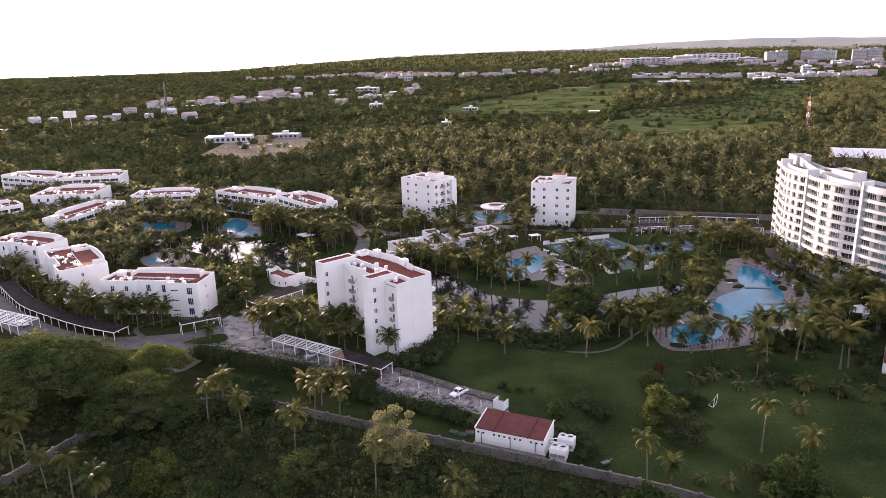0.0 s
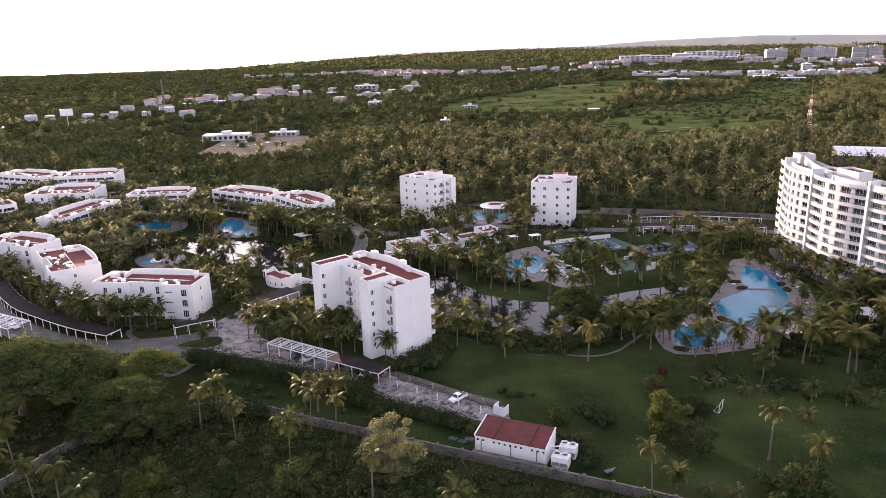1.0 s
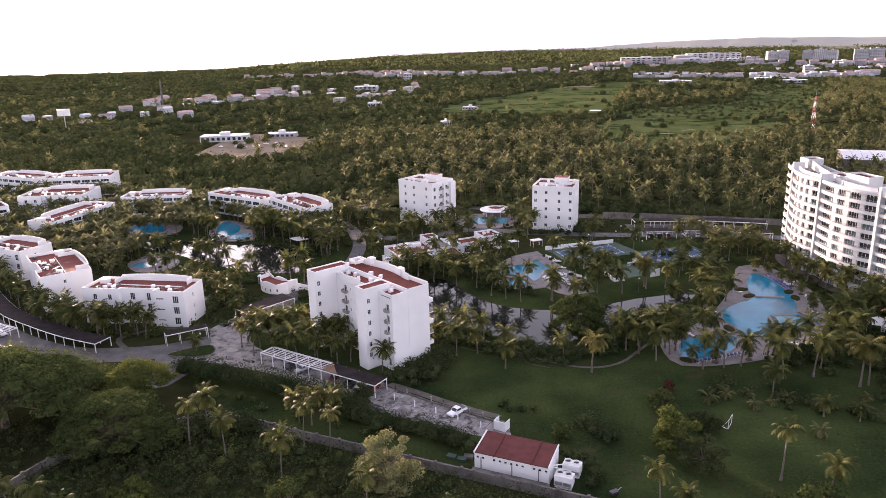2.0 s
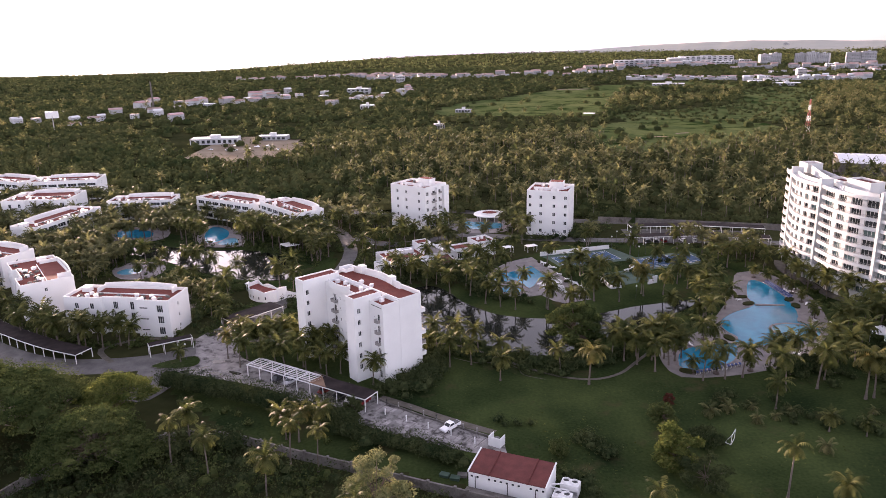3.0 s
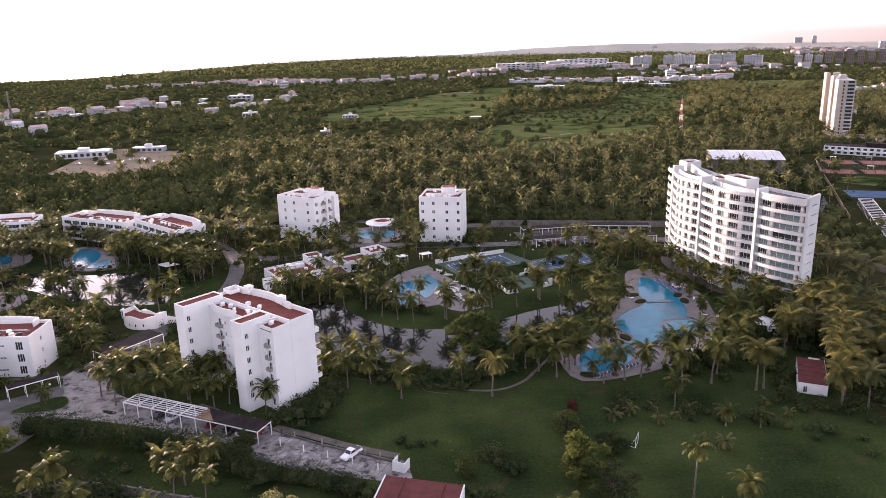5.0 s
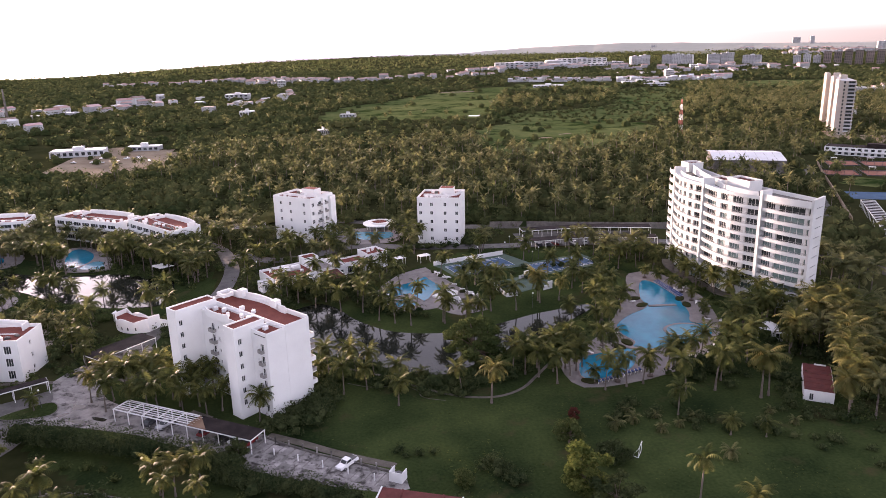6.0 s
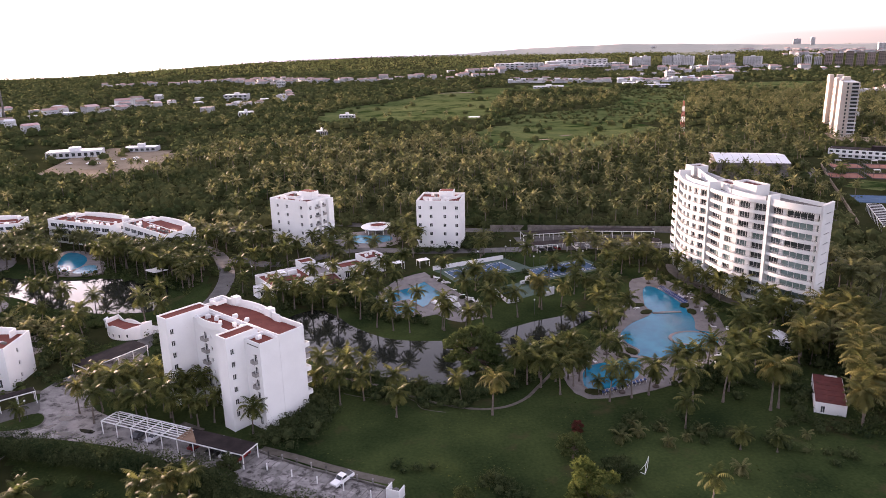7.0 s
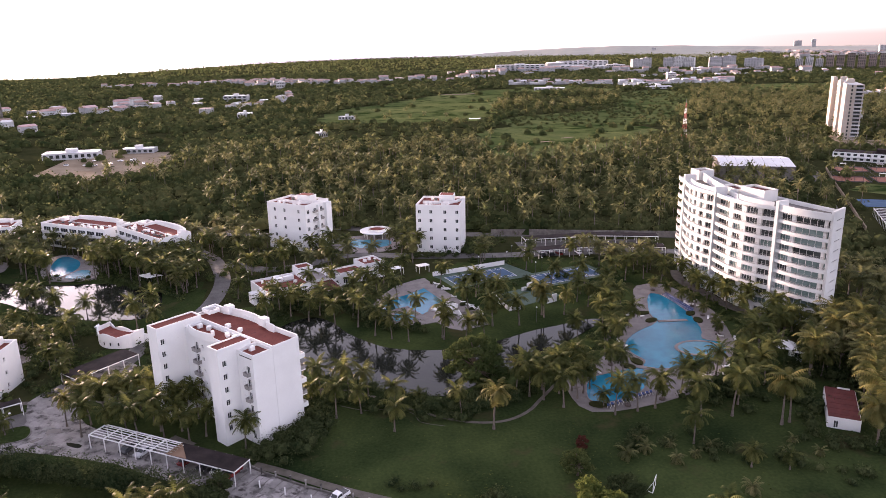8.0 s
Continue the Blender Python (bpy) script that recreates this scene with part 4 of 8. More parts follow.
        part("roof_canopy", Shape().prism(offset(a, 0.15) + offset(b, -1.2)[::-1], H - 0.1, H + 0.25), TOWERWHITE, T)
        part("roof_fascia", Shape().wall(offset(a, 0.0), 0.22, H - 0.3, H + (1.7 if i == 3 else 0.75)), TOWERWHITE, T)
        for p in smooth(offset(a, -0.3), False, 2):
            part("canopy_slat", slat, None, T, m=pose(p[0], p[1], H - 0.75))
    # roof structures: bulkheads and curved screens
    def bulk(cx, cy, lx, ly, h, turn):
        s = Shape()
        c = [Vector((sx * lx / 2, sy * ly / 2)) for sx, sy in ((-1, -1), (1, -1), (1, 1), (-1, 1))]
        c = [Matrix.Rotation(turn, 2) @ v + Vector((cx, cy)) for v in c]
        pts = [tuple(v) for v in c]
        part("bulkhead", s.prism(pts, H, H + h).wall(offset(pts, -0.15, True), 0.3, H + h, H + h + 0.7, True), TOWERWHITE, T)
        part("bulkhead_roof", Shape().prism(offset(pts, -0.35, True), H + h, H + h + 0.05), ROOFTILE, T)
    bulk(9.0, -8.8, 5.4, 9.5, 2.9, 0.22)
    bulk(6.9, 0.6, 5.0, 8.0, 1.5, 0.12)
    bulk(9.6, 26.6, 5.8, 5.4, 2.7, 0.05)
    sc = Shape()
    ramp = smooth([(8.4, 24.4), (5.9, 12.5), (4.7, 2.2), (3.0, -7.5)], False, 4)
    sc.wall(ramp, 0.3, H, [H + 3.0 - 1.5 * k / (len(ramp) - 1) for k in range(len(ramp))])
    sc.wall(arc((2.4, 20.5), (2.2, 3.0), 1.6, 9), 0.3, H, H + 1.5)
    sc.wall(arc((3.4, -6.5), (6.6, -20.5), 1.2, 9), 0.3, H, H + 1.6)
    sc.wall([(rear[0].x, rear[0].y), (rear[1].x, rear[1].y), (rear[2].x, rear[2].y), (rear[3].x, rear[3].y), (rear[4].x, rear[4].y)], 0.3, H, H + 1.2)
    part("roof_screen", sc, TOWERWHITE, T)
    # ground floor colonnade terrace
    part("terrace", Shape().prism(offset(arcs[1], 3.0) + offset(arcs[1], -0.5)[::-1], 0, 0.3), PATHM, T)
    part("terrace", Shape().prism(offset(arcs[2], 3.0) + offset(arcs[2], -0.5)[::-1], 0, 0.3), PATHM, T)


tower()


def clubhouse():
    """A chain of low wings with sunk red roofs, from the lane to the pool."""
    x0, y0 = g((-15.2, 241.9))[0]
    E = thing("clubhouse", x0, y0, 0, math.radians(25), "low white clubhouse with red roofs and roof equipment", "building")
    block(E, rect(0, 0, 16, 14), 4.6, {0: [(1.0 + i * 1.9, 2.6 + i * 1.9, 0.3, 2.7) for i in range(7)]}, 0.9)
    part("eave", Shape().box(1.2, -1.7, 3.0, 16.2, -0.01, 3.22), STUCCO, E)
    for x in (1.5, 6.2, 11.0, 15.8):
        part("post", Shape().box(x - 0.11, -1.6, 0, x + 0.11, -1.38, 3.0), STUCCO, E)
    block(E, rect(-3.6, 2.0, -0.02, 6.4), 3.4, {0: [(1.0, 2.4, 0.6, 2.2)]}, 0.4, STUCCO)
    roof_units(E, [(4.2, 8.5), (5.6, 9.2), (3.0, 11.0), (12.4, 5.0)], 3.75)
    for x, y, w in ((7.0, 8.6, 2.6), (10.2, 8.9, 3.4), (7.4, 11.2, 2.2)):
        part("air_handler", Shape().box(x, y, 3.75, x + w, y + 1.5, 5.0).box(x + 0.3, y + 0.2, 5.0, x + w - 0.3, y + 1.3, 5.15), WHITEPAINT, E)
    part("roof_duct", Shape().box(5.4, 7.9, 3.72, 13.4, 8.25, 4.1), GREYMETAL, E)
    block(E, rect(17.0, 13.0, 22.6, 18.2), 5.9, {0: [(1.6, 2.6, 0.4, 2.5)]}, 0.35)
    block(E, rect(16.2, 1.4, 28.0, 12.9), 4.4, {0: [(1.0, 3.4, 0.4, 2.6), (7.6, 10.6, 0.4, 2.6)]}, 0.5, DECK)
    part("roof_wall", Shape().wall([(23.2, 1.6), (24.2, 7.0), (23.4, 12.6)], 0.3, 3.9, 5.0), STUCCO, E)
    s = Shape()
    s.poly([(18.4, -6.6, 2.5), (24.2, -6.6, 2.5), (24.2, 1.35, 3.5), (18.4, 1.35, 3.5)])
    s.poly([(18.4, 1.35, 3.35), (24.2, 1.35, 3.35), (24.2, -6.6, 2.35), (18.4, -6.6, 2.35)])
    s.poly([(18.4, -6.6, 2.35), (24.2, -6.6, 2.35), (24.2, -6.6, 2.5), (18.4, -6.6, 2.5)])
    part("lean_to_roof", s, ROOFTILE, E)
    for a, b in (((18.3, -6.7), (18.3, 1.35)), ((24.3, -6.7), (24.3, 1.35)), ((18.3, -6.75), (24.3, -6.75))):
        part("roof_edge", Shape().wall([a, b], 0.2, 2.2 if a[1] == b[1] else 2.35, 2.7 if a[1] == b[1] else [2.7, 3.7]), STUCCO, E)
    for x in (18.6, 24.0):
        part("post", Shape().box(x - 0.12, -6.5, 0, x + 0.12, -6.26, 2.4), STUCCO, E)
    block(E, rect(28.04, 2.6, 37.6, 9.4), 4.5, {0: [(1.2, 3.6, 0.4, 2.6), (5.0, 7.6, 0.4, 2.6)]}, 0.6)
    block(E, rect(37.64, 2.2, 45.6, 10.8), 6.1, {0: [(1.0, 1.9, 0.4, 2.6)], 1: [(2.0, 4.4, 0.6, 2.8)]}, 0.6)
    roof_units(E, [(40, 6.5), (42.3, 7.4), (43.4, 5.2)], 5.55)


clubhouse()


def lodge():
    x, y = g((-50.5, 222.5))[0]
    A = thing("garden_lodge", x, y, 0, math.radians(-35), "small white crescent lodge with curved parapet and red roof", "building")
    plan = [(-6.8, 2.4), *arc((-6.8, -2.2), (6.8, -2.2), 3.2, 13), (6.8, 2.4), *arc((6.8, 2.4), (-6.8, 2.4), -1.4, 9)[1:-1]]
    if area(plan) < 0:
        plan = plan[::-1]
    part("wall", Shape().prism(plan, 0, 2.9), STUCCO, A)
    part("roof", flat(offset(plan, -0.1, True), 2.92), ROOFRED, A)
    k = len(plan)
    tops = [3.2 + 1.0 * abs(math.cos(3.1 * p[0] / 7.0)) for p in plan]
    part("parapet", Shape().wall(offset(plan, -0.15, True), 0.3, 2.9, tops, True), STUCCO, A)
    front = arc((-6.8, -2.2), (6.8, -2.2), 3.25, 13)
    for i in range(1, 12, 2):
        p, q = Vector(front[i]), Vector(front[i + 1])
        o = offset([p, q], 0.02)
        window(A, o[0], o[1], (0.25, 0.85, 0.8, 1.9), 0.1, bars=1)
    part("lean_wall", Shape().wall([(6.5, 2.0), (10.5, 5.0)], 0.3, 0, [2.8, 1.4]), STUCCO, A)
    part("canopy", Shape().prism(arc((-11.2, 2.0), (-6.9, 3.4), 1.8, 9) + [(-6.9, 0.2), (-10.4, -0.4)], 2.6, 2.95), STUCCO, A)
    for x, y in ((-10.4, 0.2), (-8.6, -0.2)):
        part("post", Shape().drum(x, y, 0, 2.6, 0.14, 8), STUCCO, A)


lodge()


def pump_house():
    (x0, y0), (x1, y1) = g((5.2, 123.8), (17.4, 118.4))
    L = math.hypot(x1 - x0, y1 - y0)
    A = thing("pump_house", x0, y0, 0, math.atan2(y1 - y0, x1 - x0), "long white pump house with red roof and square vents", "building")
    s = Shape()
    D, hf, hb = 7.0, 3.9, 4.7
    vents = [(0.3 + i * (L - 1.2) / 12, 0.9 + i * (L - 1.2) / 12, 2.55, 3.15) for i in range(13) if i not in (2, 9)]
    facade(s, (0, 0), (L, 0), 0, hf, vents, 0.25)
    for x in (0, L):
        s.poly([(x, 0, 0), (x, D, 0), (x, D, hb), (x, 0, hf)])
    s.poly([(L, D, 0), (0, D, 0), (0, D, hb), (L, D, hb)])
    part("wall", s, STUCCO, A)
    for h in vents:
        window(A, (0, 0), (L, 0), h, 0.25, bars=1, name="vent")
    r = Shape()
    for a, b in ((0.15, L * 0.26), (L * 0.27, L * 0.76), (L * 0.77, L - 0.15)):
        r.poly([(a, -0.15, hf + 0.03), (b, -0.15, hf + 0.03), (b, D, hb + 0.05), (a, D, hb + 0.05)])
        r.poly([(a, -0.15, hf - 0.12), (a, -0.15, hf + 0.03), (b, -0.15, hf + 0.03), (b, -0.15, hf - 0.12)][::-1])
    part("roof", r, ROOFTILE, A)
    for x in (0.0, L * 0.265, L * 0.765, L):
        c = Shape()
        c.poly([(x - 0.12, -0.2, hf + 0.2), (x + 0.12, -0.2, hf + 0.2), (x + 0.12, D, hb + 0.22), (x - 0.12, D, hb + 0.22)])
        c.poly([(x - 0.12, -0.2, hf - 0.2), (x + 0.12, -0.2, hf - 0.2), (x + 0.12, -0.2, hf + 0.2), (x - 0.12, -0.2, hf + 0.2)])
        for sx in (-0.12, 0.12):
            c.poly([(x + sx, -0.2, hf - 0.2), (x + sx, D, hb), (x + sx, D, hb + 0.22), (x + sx, -0.2, hf + 0.2)])
        part("roof_rib", c, STUCCO if x in (0.0, L) else ROOFTILE, A)
    for x in (1.3, L * 0.51, L - 2.0):
        part("downpipe", Shape().box(x, -0.1, 0, x + 0.14, 0.02, 3.0), DARKMETAL, A)
    part("plinth", Shape().box(-0.3, -1.1, 0, L + 0.3, 0, 0.5), CONCRETE, A)


pump_house()


def cooling_unit(x, y, turn):
    U = thing("cooling_unit", x, y, 0, turn, "white box cooling unit with two roof fans", "cooling unit", "cooling units by the pump house")
    s = Shape().box(-1.7, -1.1, 0.5, 1.7, 1.1, 2.5).box(-1.6, -1.0, 0.0, 1.6, 1.0, 0.12)
    for a in (-1.5, -0.4, 0.7, 1.4):
        s.box(a, -0.95, 0.1, a + 0.12, 0.95, 0.5)
    part("casing", s, WHITEPAINT, U)
    for sx in (-0.8, 0.8):
        part("fan_ring", Shape().wall(ring(sx, 0, 0.68, 0.68, 16), 0.08, 2.5, 2.95, True), WHITEPAINT, U)
        part("fan", Shape().drum(sx, 0, 2.55, 2.62, 0.6, 14), DARKMETAL, U)
    part("grille", Shape().box(-1.55, -1.13, 0.7, -0.1, -1.1, 1.4).box(0.1, -1.13, 0.7, 1.55, -1.1, 1.4), GREYMETAL, U)


for p in ((20.0, 118.3), (21.9, 121.6)):
    x, y = g(p)[0]
    cooling_unit(x, y, math.radians(-24))
px, py = g((18.6, 120.8))[0]
solo("pipe", Shape().tube((0, 0, 2.2), (3.0, -1.2, 2.2), 0.12).tube((0, 0.6, 2.4), (3.4, 0.6, 2.4), 0.12), WHITEPAINT, "white pipes from pump house to cooling units", "pipe", m=pose(px, py, 0))


def shed():
    (x0, y0), (x1, y1) = g((95.6, 148.5), (100.3, 145.4))
    L = math.hypot(x1 - x0, y1 - y0)
    A = thing("garden_shed", x0, y0, 0, math.atan2(y1 - y0, x1 - x0), "white garden shed with flat dark red roof", "building")
    block(A, rect(0, 0, L, 15.0), 2.6, {0: [(1.2, 2.1, 0.1, 1.8)], 3: [(3, 4, 1.0, 1.7), (8, 9, 1.0, 1.7)]}, 0.2, ROOFTILE)
    part("roof_sheet", Shape().box(0.05, 0.12, 2.605, L - 0.12, 14.9, 2.68), ROOFTILE, A)
    for i in range(5):
        part("roof_seam", Shape().box(0.2, 1.5 + 2.6 * i, 2.68, L - 0.2, 1.62 + 2.6 * i, 2.74), ROOFTILE, A)
    part("roof_frame", Shape().box(2.6, 14.5, 2.66, 5.2, 14.75, 3.0), WHITEPAINT, A)


shed()


def rotunda():
    x, y = g((22.4, 311))[0]
    A = thing("round_pavilion", x, y, 0, 0, "round white pavilion with a ring-shaped flat roof", "pavilion")
    s = Shape()
    part("ring_roof", s.wall(ring(0, 0, 5.6, 5.6, 28), 3.6, 2.8, 3.15, True), STUCCO, A)
    part("crown", Shape().wall(ring(0, 0, 3.9, 3.9, 24), 0.3, 3.15, 3.95, True).drum(0, 0, 3.3, 3.4, 3.7, 24), STUCCO, A)
    part("crown_roof", Shape().drum(0, 0, 3.42, 3.46, 3.6, 24), ROOFRED, A)
    for k in range(10):
        w = 2 * math.pi * k / 10
        part("column", Shape().drum(5.6 * math.cos(w), 5.6 * math.sin(w), 0, 2.8, 0.16, 8), STUCCO, A)
    part("floor", Shape().drum(0, 0, -0.1, 0.12, 7.2, 28), DECK, A)


rotunda()

# ---- carports, cars, pools, courts ----
def carport(line, depth, z=3.1, cover=(0.0, 1.0), slats=(), label="", cloth=None, step=4.2, tan=None, rear_posts=True, under=False):
    """Posts and beams along a line; depth to its left; a cloth over a stretch of it, bare slats over another."""
    ox, oy = line[0]
    C = thing("carport", ox, oy, 0, 0, label, "carport", "carports")
    loc = [Vector((x - ox, y - oy)) for x, y in line]
    L = [0.0]
    for a, b in zip(loc, loc[1:]):
        L.append(L[-1] + (b - a).length)

    def at(s):
        s = min(max(s, 0), L[-1])
        i = max(j for j in range(len(L) - 1) if L[j] <= s + 1e-9)
        e = (loc[i + 1] - loc[i]).normalized()
        return loc[i] + e * (s - L[i]), Vector((-e.y, e.x)), e
    n = max(1, round(L[-1] / step))
    post = Shape().box(-0.08, -0.08, 0, 0.08, 0.08, z).mesh("post", WHITEPAINT)
    for i in range(n + 1):
        p, nn, e = at(L[-1] * i / n)
        part("post", post, None, C, m=pose(p.x, p.y, 0, 0, 0, math.degrees(math.atan2(e.y, e.x))))
        b = p + nn * depth
        if rear_posts:
            part("post", post, None, C, m=pose(b.x, b.y, 0, 0, 0, math.degrees(math.atan2(e.y, e.x))))
        q = Shape()
        q.wall([tuple(p - nn * 0.15), tuple(b + nn * 0.15)], 0.16, z, z + 0.22)
        part("cross_beam", q, WHITEPAINT, C)
    pts = [tuple(at(L[-1] * i / (4 * n))[0]) for i in range(4 * n + 1)]
    back = [tuple(at(L[-1] * i / (4 * n))[0] + at(L[-1] * i / (4 * n))[1] * depth) for i in range(4 * n + 1)]
    part("front_beam", Shape().wall(pts, 0.16, z, z + 0.23), WHITEPAINT, C)
    part("rear_beam", Shape().wall(back, 0.18, z, z + 0.22), WHITEPAINT, C)
    if cover:
        i0, i1 = int(cover[0] * 4 * n), int(cover[1] * 4 * n)
        part("shade_cloth", Shape().prism(pts[i0:i1 + 1] + back[i0:i1 + 1][::-1], z + 0.24, z + 0.29), cloth or SHADECLOTH, C)
    if under:
        part("shade_cloth", Shape().prism(pts + back[::-1], z - 0.07, z - 0.02), SHADECLOTH, C)
    if tan:
        i0, i1 = int(tan[0] * 4 * n), int(tan[1] * 4 * n)
        part("patched_cloth", Shape().prism(pts[i0:i1 + 1] + back[i0:i0 + 1], z + 0.3, z + 0.34), TANCLOTH, C)
    for s0, s1, k in slats:
        for j in range(1, k):
            f = j / k
            i0, i1 = int(s0 * 4 * n), int(s1 * 4 * n)
            part("slat", Shape().wall([tuple(Vector(a).lerp(Vector(b), f)) for a, b in zip(pts[i0:i1 + 1], back[i0:i1 + 1])], 0.14, z + 0.22, z + 0.34), WHITEPAINT, C)
    return C


carport(g((-43, 168.8), (-14.6, 150.6)), 4.6, cover=(0.58, 1.0), tan=(0.56, 0.72), slats=((0, 0.6, 6),), label="long white pergola carport partly covered with dark cloth")
carport(g((-53, 194.5), (-42.4, 205.8)), 6.5, label="white carport with flat dark shade cloth roof")
carport(g((-69.5, 180.3), (-60.7, 185.3)), 2.6, label="small white carport frame beside the road")
carport(smooth(g((-142, 221), (-124.2, 201.3), (-110.4, 191), (-97, 182.6), (-86.1, 177.4)), False, 3), 5.2, z=2.5, label="long curving carport with dark cloth roof")
carport(g((-133, 192), (-114, 182.5)), 7.0, cover=None, slats=((0, 1, 9),), label="bare white pergola slats over parking bays")
carport(g((71, 268), (93, 268.5), (118, 262)), 5.5, label="long white carport behind the tennis courts")
carport(g((74, 283), (100, 282.5), (122, 276)), 5.5, label="long white carport along the rear wall")
carport(g((-48, 322), (-24, 318)), 5.5, label="white carport with dark roof behind the villas")
carport(g((-80, 345), (-52, 335)), 5.5, label="white carport at the garden edge")


def wheel_mesh():
    s = Shape()
    s.tube((0, -0.11, 0), (0, 0.11, 0), 0.33, sides=14)
    return s.mesh("tyre", RUBBER)


def rim_mesh():
    return Shape().tube((0, -0.125, 0), (0, 0.125, 0), 0.19, sides=12).mesh("rim", GREYMETAL)


TYRE, RIM = wheel_mesh(), rim_mesh()


def car_shape(profile, width, taper):
    """A car shell from a side profile (x, z), tucked in above the belt line."""
    s = Shape()
    k = len(profile)
    for side in (-1, 1):
        s.v += [(x, side * width / 2 * (1 - (taper if z > 0.95 else 0)), z) for x, z in profile]
    s.f = [tuple(range(k)), tuple(range(2 * k - 1, k - 1, -1))] + [(i, k + i, k + (i + 1) % k, (i + 1) % k) for i in range(k)]
    s.m = [0] * len(s.f)
    return s


def car(x, y, turn, paint, label, pickup=False, z=0.08):
    C = thing("car", x, y, z, turn, label, "pickup truck" if pickup else "car", "parked vehicles")
    if pickup:
        prof = [(-2.6, 0.45), (2.5, 0.45), (2.6, 0.7), (2.5, 0.98), (1.2, 1.08), (0.55, 1.72), (-0.55, 1.75), (-0.75, 1.08), (-2.55, 1.08)]
    else:
        prof = [(-2.1, 0.42), (2.1, 0.42), (2.2, 0.66), (2.05, 0.86), (1.05, 0.96), (0.35, 1.42), (-1.15, 1.45), (-1.85, 0.98), (-2.15, 0.9)]
    part("body", car_shape(prof, 1.78, 0.16), paint, C)
    w = Shape()
    if pickup:
        w.poly([(1.14, -0.68, 1.16), (1.14, 0.68, 1.16), (0.62, 0.66, 1.66), (0.62, -0.66, 1.66)])
        for sy in (-0.757, 0.757):
            w.poly([(-0.6, sy, 1.12), (1.0, sy, 1.12), (0.5, sy, 1.64), (-0.5, sy, 1.66)])
        part("cargo_bed", Shape().box(-2.45, -0.75, 1.085, -0.85, 0.75, 1.1), DARKMETAL, C)
    else:
        w.poly([(1.03, -0.66, 0.99), (1.03, 0.66, 0.99), (0.4, 0.64, 1.4), (0.4, -0.64, 1.4)])
        w.poly([(-1.75, 0.66, 1.05), (-1.75, -0.66, 1.05), (-1.22, -0.64, 1.42), (-1.22, 0.64, 1.42)])
        for sy in (-0.757, 0.757):
            w.poly([(-1.5, sy, 1.0), (0.95, sy, 1.0), (0.32, sy, 1.38), (-1.1, sy, 1.4)])
    part("window_glass", w, GLASS, C)
    for sx in (-1.45, 1.5):
        for sy in (-0.8, 0.8):
            wh = part("wheel", TYRE, None, C, m=pose(sx, sy, 0.33))
            part("rim", RIM, None, wh)
    for sy in (-0.62, 0.62):
        part("headlight", Shape().box(prof[2][0] - 0.12, sy - 0.18, 0.66, prof[2][0] - 0.01, sy + 0.18, 0.82), GREYMETAL, C)


def at_plan(p):
    return g(p)[0]


car(*at_plan((2.5, 143.2)), math.radians(-135), CARWHITE, "white pickup truck parked in the open bay", True)
for i, (p, m, lb) in enumerate((((-24, 160), CARRED, "dark red car under the carport"), ((-20.6, 157.8), CARDARK, "dark car under the carport"), ((-17.8, 156), CARWHITE, "white car under the carport"),
                                ((-15.5, 154.2), CARRED, "dark red car under the carport end"), ((-35.5, 166.4), CARDARK, "dark car under the open pergola"), ((-32.6, 164.6), CARSILVER, "silver car under the open pergola"))):
    car(*at_plan(p), math.radians(57 + 180 * (i % 2)), m, lb)
car(*at_plan((-63.4, 161.8)), math.radians(115), CARSILVER, "silver car parked under the large tree", z=0.045)
for i, p in enumerate(((77, 271.5), (80, 271.4), (83, 271.3), (90, 271.2), (94, 270.5), (101, 268.6))):
    car(*at_plan(p), math.radians(92 if i < 4 else 75), (CARDARK, CARDARK, CARRED, CARWHITE, CARSILVER, CARWHITE)[i], "car parked under the rear carport", z=0.06)
car(*at_plan((-117, 190)), math.radians(-35), CARWHITE, "white van-like car by the pergola bays")

# concrete bollard posts and kerb along the open bays
for i in range(9):
    p = Vector(at_plan((-10.5, 153.6))).lerp(Vector(at_plan((10.2, 139.2))), i / 8)
    s = Shape().box(-0.14, -0.14, 0, 0.14, 0.14, 1.5).prism([(-0.18, -0.18), (0.18, -0.18), (0.18, 0.18), (-0.18, 0.18)], 1.5, 1.6)
    solo("bollard", s, SLABM, "weathered square concrete post beside the bays", "post", "posts by the parking bays", m=pose(p.x, p.y, 0))
for i in range(5):
    p = Vector(at_plan((-10.5, 149.5))).lerp(Vector(at_plan((7, 137.8))), i / 4)
    s = Shape().box(-0.12, -0.12, 0, 0.12, 0.12, 1.5)
    solo("bollard", s, WHITEPAINT, "pale square post between parking bays", "post", "posts by the parking bays", m=pose(p.x, p.y, 0.08))
ln = g((-12.5, 156), (-9.8, 153.6), (-2.9, 148.2), (4.4, 143.5), (10.8, 139.2))
solo("kerb", Shape().wall(ln, 0.3, -0.2, 0.45), CONCRETE, "low concrete kerb wall behind the parking bays", "kerb", kind="structure")
bx, by = at_plan((11, 137.2))
U = thing("utility_enclosure", bx, by, 0.0, math.radians(-33), "small open white-walled utility enclosure", "enclosure")
part("wall", Shape().wall([(-1.3, 1.2), (-1.3, -1.0), (1.3, -1.0), (1.3, 1.2)], 0.15, 0, [2.2, 2.2, 2.2, 2.2]), STUCCO, U)
part("tank", Shape().drum(0, 0.2, 0.1, 1.5, 0.7, 12), DARKMETAL, U)


